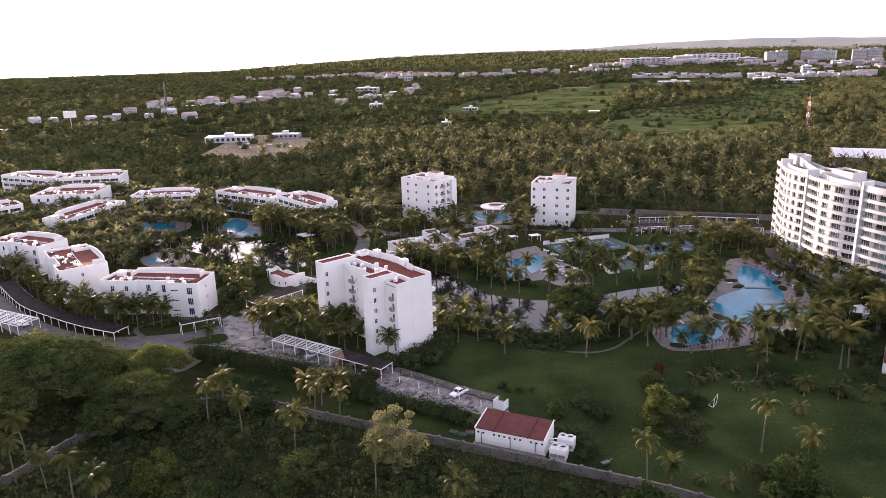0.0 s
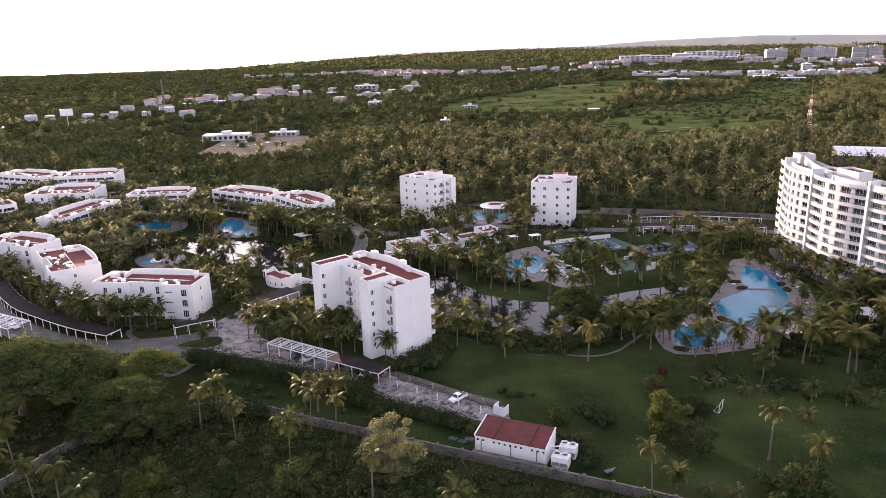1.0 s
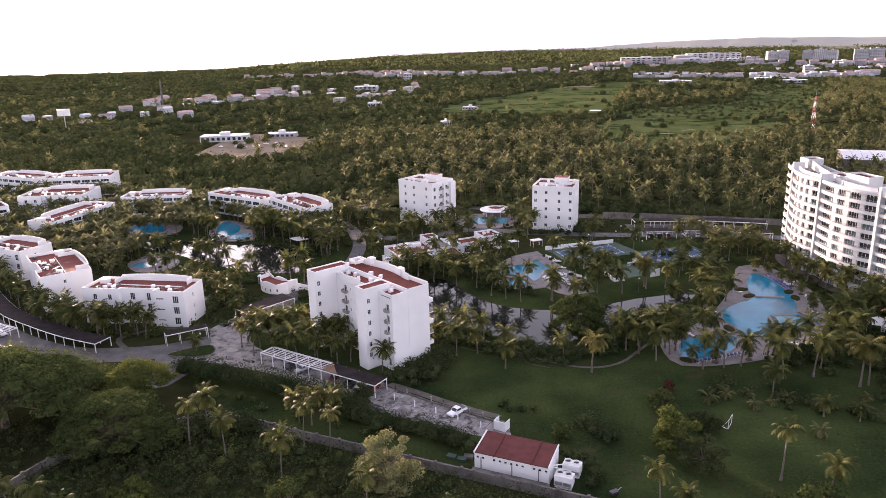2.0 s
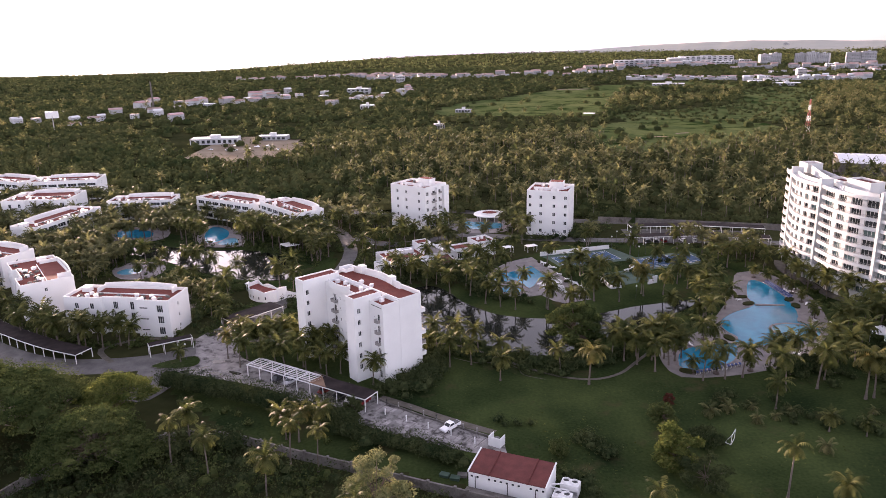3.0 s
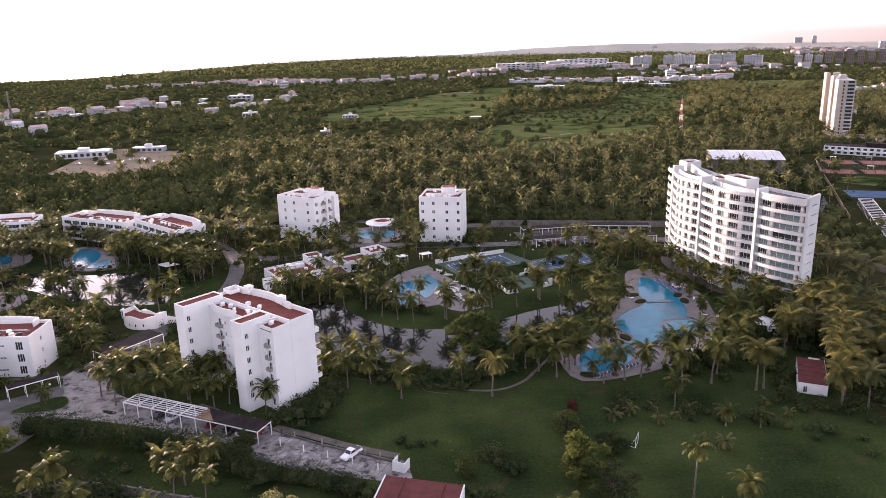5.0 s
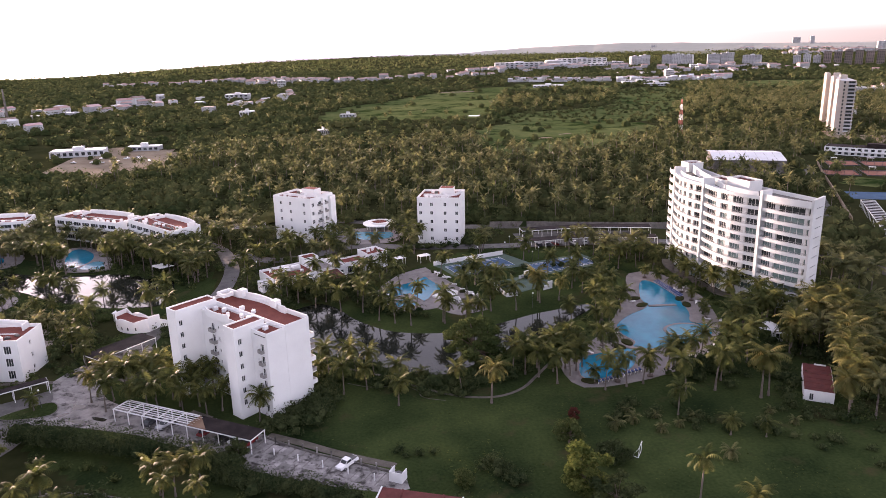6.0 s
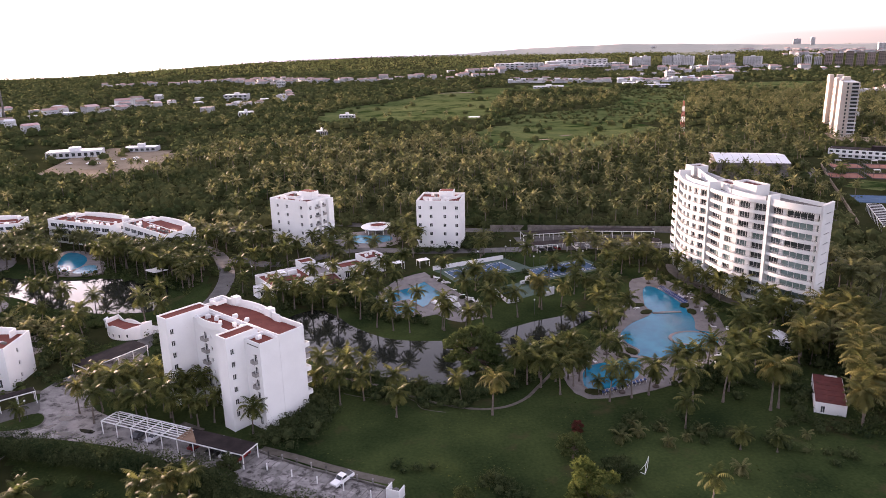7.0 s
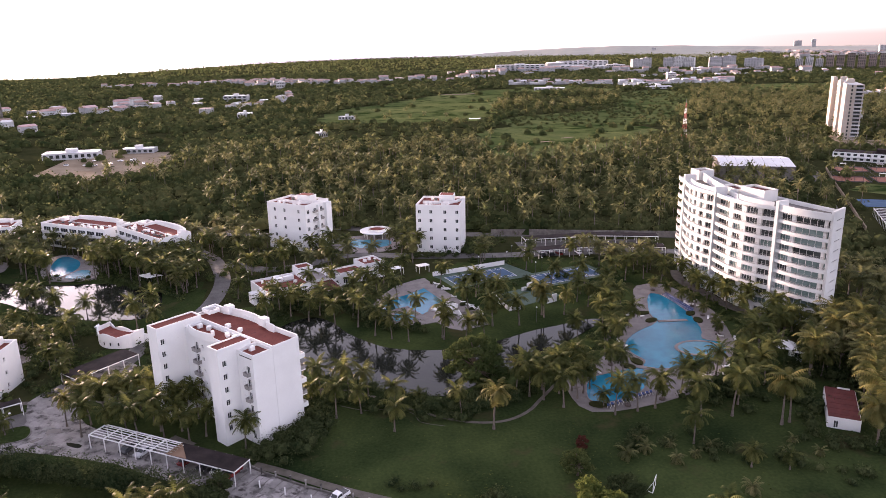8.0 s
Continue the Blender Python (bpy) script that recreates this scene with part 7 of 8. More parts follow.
shrubs("bank_shrubs", ((-6, 184), (2, 187), (10, 182.5), (18, 176), (26, 172.5), (32, 174), (36, 179)), 46, 1.7, 0.4, BROADDARK, "bushes along the pond bank path", 80, 1.2, 0.6)
shrubs("bank_shrubs", ((-2, 180), (6, 177), (14, 170.5), (22, 167), (30, 165.5)), 44, 1.8, 0.38, BROADDARK, "dark bushes between the lawn and the pond", 84, 1.5, 0.6)
shrubs("bank_shrubs", ((-14, 228), (-9, 234), (-2, 238), (6, 236), (12, 228)), 40, 1.9, 0.4, BROADDARK, "dark bank planting below the clubhouse", 84, 1.4, 0.7)
set_palms(((14, 212), (18, 209), (22, 206.5), (36, 203), (41, 204), (-11, 232), (-6, 235), (9, 226)), MID + ("tall_b",), "coconut palm on the grassy far bank of the pond", (0.85, 1.05))
shrubs("bank_shrubs", ((-6, 157), (-2, 163), (0, 170), (-2, 177)), 34, 2.3, 0.4, BROADDARK, "tall dark planting between the white building and the lawn", 110, 1.4, 0.75)
shrubs("bank_shrubs", ((-14, 158.5), (-8, 163), (-4, 167.5), (0, 173), (-2, 180)), 50, 2.0, 0.4, BROADDARK, "dark shrubs at the foot of the white building", 90, 1.6, 0.6)
shrubs("bank_shrubs", ((14, 175.5), (20, 172), (27, 169), (33, 168.5), (40, 171), (45, 176)), 34, 2.0, 0.42, BROADDARK, "thick shrubs between footpath and pond", 90, 0.9, 0.7)
shrubs("bank_shrubs", ((38, 176), (46, 181), (54, 186), (60, 192)), 26, 1.5, 0.4, BROAD, "bushes under the palms by the pond", 60, 2.5, 0.6)
shrubs("lawn_shrubs", ((26, 139), (29, 136), (31, 131.5)), 14, 1.7, 0.4, BROADDARK, "dark bushes on the open lawn", 90, 0.8, 0.6)
shrubs("lawn_shrubs", ((10, 147), (12.5, 144), (18.5, 143)), 6, 1.2, 0.35, BROADDARK, "small bushes on the open lawn", 70, 0.6, 0.6)
shrubs("lawn_shrubs", ((52, 152), (62, 152), (72, 143), (84, 138), (94, 128)), 34, 1.5, 0.45, BROADDARK, "low shrubs and young plants by the pool lawn", 60, 2.2, 0.5)
shrubs("grove_shrubs", ((91, 147), (93, 143), (98, 140), (104, 142)), 20, 1.7, 0.45, BROADDARK, "dark shrubs round the garden shed", 80, 1.0, 0.6)
shrubs("grove_shrubs", ((92, 152), (96, 160), (101, 168), (108, 172), (112, 164)), 36, 2.4, 0.5, BROADDARK, "dark shrubs behind the garden shed", 80, 2.0, 0.7)
shrubs("grove_shrubs", ((76, 162), (84, 164), (90, 170), (98, 176)), 26, 2.0, 0.45, BROADDARK, "dark bushes between pool deck and grove", 80, 2.0, 0.6)
set_palms(((82.7, 142.2), (63.2, 148), (76.2, 143.5), (58.5, 151), (70, 146), (88, 140), (66, 144), (86, 145)), ("low_b",), "young spiky palm plant on the lawn", (0.7, 1.0))
set_palms(((84, 160), (88, 163), (97, 172), (101, 176), (103, 183), (93, 173), (106, 187), (86, 172), (99, 181), (110, 168), (113, 175)), MID, "coconut palm between pool deck and grove", (0.9, 1.1))
shrubs("grove_shrubs", ((84, 160), (95, 170), (104, 178), (112, 172), (118, 160), (112, 140)), 60, 2.0, 0.5, BROADDARK, "dark undergrowth in the palm grove", 60, 4.0, 0.5)
shrubs("garden_shrubs", ((-46, 222), (-40, 212), (-36, 200), (-30, 190), (-22, 192)), 40, 1.6, 0.42, BROADDARK, "dark garden shrubs beside the lane", 70, 2.5, 0.6)
shrubs("garden_shrubs", ((-94, 242), (-80, 234), (-66, 228), (-54, 230)), 36, 0.9, 0.45, BROADDARK, "garden shrubs on the near pond bank", 60, 3.0, 0.6)
shrubs("garden_shrubs", ((-15, 236), (0, 232), (10, 228), (16, 218), (26, 212)), 44, 1.8, 0.45, BROADDARK, "dark shrubs below the clubhouse", 70, 2.0, 0.6)
shrubs("garden_shrubs", ((-12, 236), (-4, 240), (5, 241), (9, 233), (13, 224)), 40, 3.3, 0.5, BROADDARK, "tall dark bushes on the pond bank below the clubhouse", 90, 1.2, 0.8)
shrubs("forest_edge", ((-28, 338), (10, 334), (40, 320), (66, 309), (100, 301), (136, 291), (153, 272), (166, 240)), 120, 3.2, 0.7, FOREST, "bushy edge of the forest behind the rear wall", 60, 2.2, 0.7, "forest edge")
shrubs("garden_shrubs", ((-36, 268), (-24, 284), (-10, 270), (4, 274), (30, 272)), 44, 2.0, 0.5, BROAD, "round garden shrubs along the lanes", 60, 3.0, 0.6)
shrubs("garden_shrubs", ((30, 280), (40, 279), (52, 277), (50, 285)), 26, 2.0, 0.5, BROADDARK, "bushes at the foot of the slim block", 60, 1.8, 0.7)
shrubs("garden_shrubs", ((-22, 298), (-8, 294), (4, 302), (10, 308)), 26, 1.8, 0.5, BROADDARK, "bushes round the apartment block", 60, 2.0, 0.7)
shrubs("garden_shrubs", ((-66, 192), (-74, 188), (-90, 188), (-106, 196)), 40, 1.5, 0.45, BROAD, "bushes in front of the villa block", 50, 2.0, 0.6)
shrubs("garden_shrubs", ((-66, 200), (-62, 210), (-66, 222), (-80, 226), (-100, 222)), 60, 2.2, 0.5, BROADDARK, "thick shrubs between villa and pond garden", 60, 4.0, 0.6)
shrubs("garden_shrubs", ((44, 240), (52, 232), (46, 224), (66, 246), (90, 246)), 30, 1.6, 0.45, BROADDARK, "shrubs between the courts", 60, 2.0, 0.6)
shrubs("garden_shrubs", ((104, 240), (110, 222), (108, 204), (116, 190)), 30, 1.3, 0.42, BROAD, "planting along the tower lawn", 50, 1.4, 0.5)
shrubs("garden_shrubs", ((18, 128), (24, 126), (26, 121), (25, 117)), 16, 1.8, 0.4, BROADDARK, "dark bushes behind the cooling units", 80, 0.8, 0.6)


def scrub_patch(name, poly, spacing, rad, size, mats, label, per):
    poly = g(*poly)
    xs, ys = np.array([p[0] for p in poly]), np.array([p[1] for p in poly])
    gx, gy = np.meshgrid(np.arange(xs.min(), xs.max(), spacing), np.arange(ys.min(), ys.max(), spacing))
    px, py = gx.ravel() + nrng.uniform(-0.5, 0.5, gx.size) * spacing, gy.ravel() + nrng.uniform(-0.5, 0.5, gx.size) * spacing
    ok = inside(px, py, poly)
    for k, mat in enumerate(mats):
        quads = []
        for x, y in zip(px[ok][k::len(mats)], py[ok][k::len(mats)]):
            if free(x, y):
                r = rad * nrng.uniform(0.6, 1.4)
                hz = r * nrng.uniform(0.6, 1.0)
                quads.append(leaf_cloud(nrng, per, (x, y, r * 0.45), (r, r, hz), size, 0.6, 0.75))
                quads.append(core((x, y, r * 0.1), (r * 0.8, r * 0.8, hz * 0.7)))
        if quads:
            solo(name, cloud_mesh(name, quads, mat), None, label, "undergrowth", kind="stuff")


scrub_patch("foreground_scrub", ((-120, 90), (70, 84), (72, 86), (52, 94), (37, 103), (22, 110), (4, 118), (-15, 127), (-38, 138), (-52, 136), (-70, 126), (-84, 100), (-130, 100)), 3.4, 2.7, 0.46, (BROADDARK, BROADDARK, BROAD), "dense dark tropical scrub outside the wall", 120)
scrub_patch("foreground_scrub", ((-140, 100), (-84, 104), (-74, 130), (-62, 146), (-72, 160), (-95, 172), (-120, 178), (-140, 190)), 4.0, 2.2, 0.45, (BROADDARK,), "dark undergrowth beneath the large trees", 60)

U_ = "dark undergrowth beneath the garden palms"
scrub_patch("garden_undergrowth", ((-98, 246), (-88, 250), (-74, 243), (-62, 238), (-50, 237), (-54, 228), (-70, 226), (-86, 231), (-96, 240)), 3.2, 1.7, 0.48, (BROADDARK, BROAD), U_, 46)
scrub_patch("garden_undergrowth", ((-47, 258), (-39, 250), (-38, 262), (-36, 282), (-46, 292), (-54, 284), (-49, 268)), 3.2, 1.8, 0.5, (BROADDARK, BROAD), U_, 46)
scrub_patch("garden_undergrowth", ((-28, 246), (-18, 243), (-17, 256), (-6, 263), (-6, 274), (-26, 274)), 3.6, 1.6, 0.5, (BROAD, BROADDARK), U_, 44)
scrub_patch("garden_undergrowth", ((-69, 206), (-69.6, 228), (-61.4, 226), (-53, 216), (-52, 206), (-58.4, 192.2), (-65, 193)), 3.0, 1.9, 0.5, (BROADDARK, BROAD), U_, 50)
scrub_patch("garden_undergrowth", ((-100, 300), (-96, 282), (-86, 277), (-66, 276), (-46, 258), (-38, 262), (-44, 290), (-70, 292), (-72, 310)), 3.6, 1.7, 0.5, (BROADDARK, BROAD), U_, 44)
scrub_patch("garden_undergrowth", ((52, 176), (60, 180), (68, 191), (77, 205), (86, 222), (92, 240), (84, 240), (79, 222), (73, 208), (63, 194), (56, 184)), 4.0, 1.5, 0.5, (BROADDARK,), U_, 44)
scrub_patch("garden_undergrowth", ((-120, 262), (-112, 238), (-98, 224), (-80, 216), (-66, 214), (-66, 221), (-82, 227), (-98, 239), (-106, 262), (-108, 284), (-116, 284)), 3.6, 1.8, 0.5, (BROADDARK, BROAD), U_, 44)
scrub_patch("garden_undergrowth", ((-145, 262), (-112, 238), (-104, 262), (-106, 290), (-132, 292), (-138, 276)), 3.8, 1.8, 0.5, (BROADDARK, BROAD), U_, 40)
scrub_patch("garden_undergrowth", ((-136, 318), (-108, 312), (-98, 318), (-72, 306), (-56, 286), (-38, 262), (-38, 246), (-46, 258), (-60, 264), (-70, 276), (-72, 294), (-80, 312), (-110, 322)), 3.6, 1.8, 0.55, (BROADDARK, BROAD), U_, 40)
scrub_patch("garden_undergrowth", ((-42, 290), (-20, 292), (-18, 300), (-24, 320), (-46, 330), (-60, 330)), 4.0, 1.8, 0.55, (BROADDARK,), U_, 40)
scrub_patch("garden_undergrowth", ((4, 290), (32, 288), (36, 300), (30, 322), (2, 318)), 4.0, 1.6, 0.5, (BROADDARK,), U_, 40)
scrub_patch("garden_undergrowth", ((50, 280), (50, 268), (66, 262), (70, 272), (70, 300), (52, 304)), 4.0, 1.7, 0.55, (BROADDARK, BROAD), U_, 40)
scrub_patch("garden_undergrowth", ((84, 240), (112, 244), (116, 262), (90, 266), (84, 256)), 3.8, 1.7, 0.55, (BROADDARK, BROAD), U_, 40)
scrub_patch("garden_undergrowth", ((96, 160), (92, 140), (110, 125), (140, 150), (150, 200), (145, 260), (138, 215), (128, 185), (112, 172)), 3.6, 2.0, 0.55, (BROADDARK, BROAD), U_, 44)
scrub_patch("garden_undergrowth", ((-140, 226), (-108, 195), (-88, 182), (-84, 190), (-104, 196), (-114, 206), (-136, 232), (-158, 243), (-162, 238)), 3.4, 1.6, 0.5, (BROADDARK, BROAD), U_, 44)


def lawn_tufts():
    """Blades and weeds that break the mown lawn."""
    poly = g((0, 152), (13, 137), (30, 116), (50, 103), (70, 100), (95, 128), (92, 146), (60, 155), (50, 163), (40, 163), (33, 161), (20, 168), (6, 178), (-2, 168), (-8, 160))
    r = np.random.default_rng(17)
    n = 7000
    px, py = r.uniform(-10, 96, n) * PLAN, r.uniform(100, 180, n) * PLAN
    clump = np.sin(px * 0.23 + 1) + np.sin(py * 0.31 + px * 0.1) + r.normal(0, 0.8, n)
    ok = inside(px, py, poly) & ~inside(px, py, LOT) & ~inside(px, py, DECK_MAIN) & (clump > 0.1)
    px, py = px[ok], py[ok]
    a = r.uniform(0, 6.28, len(px))
    h = r.uniform(0.03, 0.1, len(px)) * (1 + 1.6 * (r.random(len(px)) < 0.05))
    w = r.uniform(0.2, 0.55, len(px))
    lean = r.normal(0, 0.12, (len(px), 2))
    z = np.zeros_like(px)
    c, s_ = np.cos(a) * w / 2, np.sin(a) * w / 2
    q = np.stack([np.stack([px - c, py - s_, z], 1), np.stack([px + c, py + s_, z], 1), np.stack([px + c * 0.6 + lean[:, 0], py + s_ * 0.6 + lean[:, 1], h], 1), np.stack([px - c * 0.6 + lean[:, 0], py - s_ * 0.6 + lean[:, 1], h * 0.8], 1)], 1)
    solo("grass_tufts", cloud_mesh("grass_tufts", [q], TUFT), None, "uneven tufts of grass and weeds on the lawn", "grass", kind="stuff")


lawn_tufts()

# ---- forest, town and distance ----
BELT = smooth(g((178, 775), (215, 895), (262, 1030), (359, 1080), (412, 1015), (320, 812), (201, 748)), k=3)


def forest():
    """Thousands of palms and rounded trees behind the resort, thinning into the distance."""
    rng = np.random.default_rng(8)
    pr = random.Random(9)
    crowns = []
    for k in range(5):
        V, F = palm_crown(pr, 15, 4.3, 4, 1.4)
        crowns.append((V, F))
    palms_t, palms_f, trunks, leaves, count = [], [], [], [], 0
    resort = smooth(g((-260, 200), (-150, 170), (-60, 150), (40, 100), (100, 90), (150, 150), (172, 205), (160, 250), (148, 272), (138, 286), (100, 296), (66, 305), (20, 322), (-28, 330), (-60, 355),
                      (-120, 350), (-165, 400), (-240, 408), (-275, 380)), k=3)
    keepout = [g((201, 378), (241, 360), (262, 395), (220, 415)), g((196, 262), (285, 425), (335, 436), (352, 390), (270, 296), (225, 262)), g((345, 475), (360, 520), (385, 525), (405, 490), (372, 448)),
               g((475, 1130), (680, 1095), (695, 1195), (500, 1225), (345, 1310), (325, 1250)), g((-190, 1570), (100, 1400), (120, 1460), (-180, 1635))]
    bands = ((80, 330, -520, 480, 7.0, 1), (330, 560, -560, 620, 7.0, 1), (560, 1000, -900, 1050, 9.4, 2), (1000, 2000, -1500, 1900, 15.8, 3), (2000, 4100, -2200, 3200, 38.0, 4))
    for y0, y1, x0, x1, st, lod in bands:
        gx, gy = np.meshgrid(np.arange(x0, x1, st), np.arange(y0, y1, st))
        px, py = gx.ravel() + rng.uniform(-0.55, 0.55, gx.size) * st, gy.ravel() + rng.uniform(-0.55, 0.55, gx.size) * st
        X, Y = px * PLAN, py * PLAN
        ok = ~inside(X, Y, resort)
        if lod == 1:
            # only what the flight looks over, and the belts beside the resort
            ok &= (np.abs(px - 0.1 * py) < 0.82 * py + 40) & (py > 150)
        else:
            ok &= np.abs(px - 0.1 * py) < 0.85 * py
        for fld in (FIELD_A, FIELD_B, FIELD_C, MARKET, PALE_FIELD, *keepout):
            ok &= ~(inside(X, Y, fld) & (rng.random(X.size) > (0.05 if lod in (1, 4) else 0.1)))
        ok &= ~(inside(X, Y, THINWOOD) & (rng.random(X.size) > 0.45))
        low = inside(X, Y, LOWSCRUB)
        ok &= ~inside(X, Y, COAST)
        patch = np.sin(px * 0.013 + 1.3) + np.sin(py * 0.017 + px * 0.006) + 0.6 * np.sin(px * 0.05 - py * 0.04)
        pal = np.clip(0.15 + 0.2 * patch + 0.2 * np.tanh((px + 30 - 0.08 * (py - 300)) / 60.0), 0.03, 0.75)
        if lod >= 2:
            pal = np.clip(pal - 0.25, 0.05, 0.6)
            ok &= rng.random(X.size) < np.clip(0.85 + 0.25 * patch, 0.35, 1.0)
        # dense coconut belts: beside the meadows, and beyond the hotel tower
        belt = inside(X, Y, BELT) | ((px > 200 + 0.12 * (py - 400)) & (py > 300) & (py < 900) & ~low)
        pal = np.where(belt, np.clip(0.52 + 0.24 * patch, 0.15, 0.85), pal)
        is_palm = (rng.random(X.size) < pal) & ~low
        for i in np.nonzero(ok)[0]:
            x, y = X[i], Y[i]
            if lod <= 2 and is_palm[i]:
                sc = rng.uniform(0.95, 1.25)
                h = rng.uniform(8.0, 13.0)
                c, cf = crowns[int(rng.integers(5))]
                w = rng.uniform(0, 6.28)
                R = np.array([[math.cos(w), -math.sin(w), 0], [math.sin(w), math.cos(w), 0], [0, 0, 1]])
                if lod == 2:
                    c, cf = c * 1.1, cf[rng.random(len(cf)) < 0.6]
                palms_t.append((c * sc) @ R.T + np.array([x, y, h]))
                palms_f.append(cf + count)
                count += len(c)
                r = 0.16
                if lod == 1:
                    for a in (0, 2.1, 4.2):
                        b = a + 2.1
                        trunks.append(np.array([[x + r * math.cos(a), y + r * math.sin(a), 0], [x + r * math.cos(b), y + r * math.sin(b), 0], [x + r * 0.7 * math.cos(b), y + r * 0.7 * math.sin(b), h], [x + r * 0.7 * math.cos(a), y + r * 0.7 * math.sin(a), h]]))
                if lod == 1:
                    rr = rng.uniform(3.6, 5.6)
                    leaves.append(leaf_cloud(rng, 20, (x + rng.uniform(-3, 3), y + rng.uniform(-3, 3), rr * 0.45), (rr, rr, rr * 1.1), 1.0, 0.5, 0.75, 0.6))
                    leaves.append(core((x, y, rr * 0.2), (rr * 1.1, rr * 1.1, rr), 6, 2))
            else:
                rr = {1: rng.uniform(3.4, 6.4), 2: rng.uniform(4.5, 8.0), 3: rng.uniform(6, 12), 4: rng.uniform(14, 30)}[lod]
                n = {1: 34, 2: 15, 3: 8, 4: 7}[lod]
                sz = {1: 1.18, 2: 1.95, 3: 3.6, 4: 8.4}[lod]
                if low[i]:
                    rr *= rng.uniform(0.3, 0.62)
                    sz *= 0.6
                zz = {1: 0.95, 2: 0.75, 3: 0.6, 4: 0.25}[lod]
                leaves.append(leaf_cloud(rng, n, (x, y, rr * zz * 0.5), (rr, rr, rr * zz), sz, 0.4, 0.75, 0.7))
                if lod < 4:
                    leaves.append(core((x, y, rr * zz * 0.3), (rr * 1.1, rr * 1.1, rr * zz * 1.2), 6, 2))
    solo("forest_palm_crowns", tri_mesh("forest_palm_crowns", np.concatenate(palms_t), np.concatenate(palms_f), PALMFAR), None, "wide coconut grove behind the resort", "palm forest", kind="stuff")
    q = np.stack(trunks)
    solo("forest_palm_trunks", tri_mesh("forest_palm_trunks", q.reshape(-1, 3), np.arange(q.shape[0] * 4).reshape(-1, 4), TRUNK), None, "slim grey trunks of the coconut grove", "palm forest", kind="stuff")
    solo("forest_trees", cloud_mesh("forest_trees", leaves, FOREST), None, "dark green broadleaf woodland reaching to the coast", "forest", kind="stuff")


forest()


def far_block(x, y, w, d, h, turn, wall, floors, cols, label, group, category="building", roofm=None, glass=None):
    """A distant apartment block with storeys of windows."""
    B = thing("apartment_block", x, y, 0, turn, label, category, group)
    s = Shape()
    fh = h / floors
    for a, b, L in (((0, 0), (w, 0), w), ((w, 0), (w, d), d), ((w, d), (0, d), w), ((0, d), (0, 0), d)):
        facade(s, a, b, 0, h, [], 0.3)
    part("wall", s, wall, B)
    part("roof", Shape().box(0.3, 0.3, h - 0.2, w - 0.3, d - 0.3, h + 0.05).box(w * 0.4, d * 0.3, h, w * 0.6, d * 0.7, h + 2.5), roofm or FARSTONE, B)
    key = (round(w / cols, 1), round(fh, 1), glass)
    if key not in far_windows:
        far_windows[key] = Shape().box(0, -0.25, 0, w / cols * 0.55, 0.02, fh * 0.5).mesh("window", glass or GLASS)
    for j in range(floors):
        for i in range(cols):
            part("window", far_windows[key], None, B, m=pose(w * (i + 0.22) / cols, 0, fh * (j + 0.25)))
    for j in range(1, floors):
        part("balcony_band", Shape().box(w * 0.02, -0.9, fh * j - 0.4, w * 0.98, 0, fh * j + 0.2), wall, B)
    return B


far_windows = {}
AP = "distant white apartment slab with rows of balconies"
for p, q, n, h in (((764, 1759), (814, 1758), 2, 27), ((836, 1743), (891, 1693), 3, 29), ((918, 1673), (974, 1650), 2, 30), ((988, 1640), (1018, 1612), 1, 26)):
    turn = math.atan2(q[1] - p[1], q[0] - p[0])
    L = math.dist(p, q) * PLAN / n
    for i in range(n):
        x, y = at_plan((p[0] + (q[0] - p[0]) * i / n, p[1] + (q[1] - p[1]) * i / n))
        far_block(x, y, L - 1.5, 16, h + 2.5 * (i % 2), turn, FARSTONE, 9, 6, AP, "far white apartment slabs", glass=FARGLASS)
for i in range(9):
    x, y = at_plan((1058 + 15.5 * i, 1552 - 13.2 * i))
    far_block(x, y, 16.5, 16, (24, 27, 24, 34, 33, 38, 36, 34, 37)[i], -0.7, FARSTONE if i < 3 else FARBROWN, 10, 4, "distant pale brown apartment block" if i < 3 else "distant dark brown apartment tower", "far brown apartment towers")
for p, w, h in (((2200, 3215), 36, 54), ((2236, 3140), 20, 60), ((2060, 2505), 60, 36), ((1590, 3420), 24, 30)):
    x, y = at_plan(p)
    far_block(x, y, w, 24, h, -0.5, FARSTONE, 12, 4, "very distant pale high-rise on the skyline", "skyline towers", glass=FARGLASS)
# low white commercial sheds of the town
for p, w, h in (((480, 1850), 110, 9), ((560, 1830), 120, 12), ((650, 1790), 90, 10), ((700, 1768), 50, 14), ((475, 1132), 60, 4), ((482, 1068), 42, 4), ((325, 1120), 52, 3.5), ((600, 1240), 16, 16), ((815, 1558), 44, 9)):
    x, y = at_plan(p)
    far_block(x, y, w, 22, h, -0.3, FARSTONE, max(1, int(h / 4)), 8, "long low white commercial building of the town", "far commercial buildings", roofm=SHEETROOF)

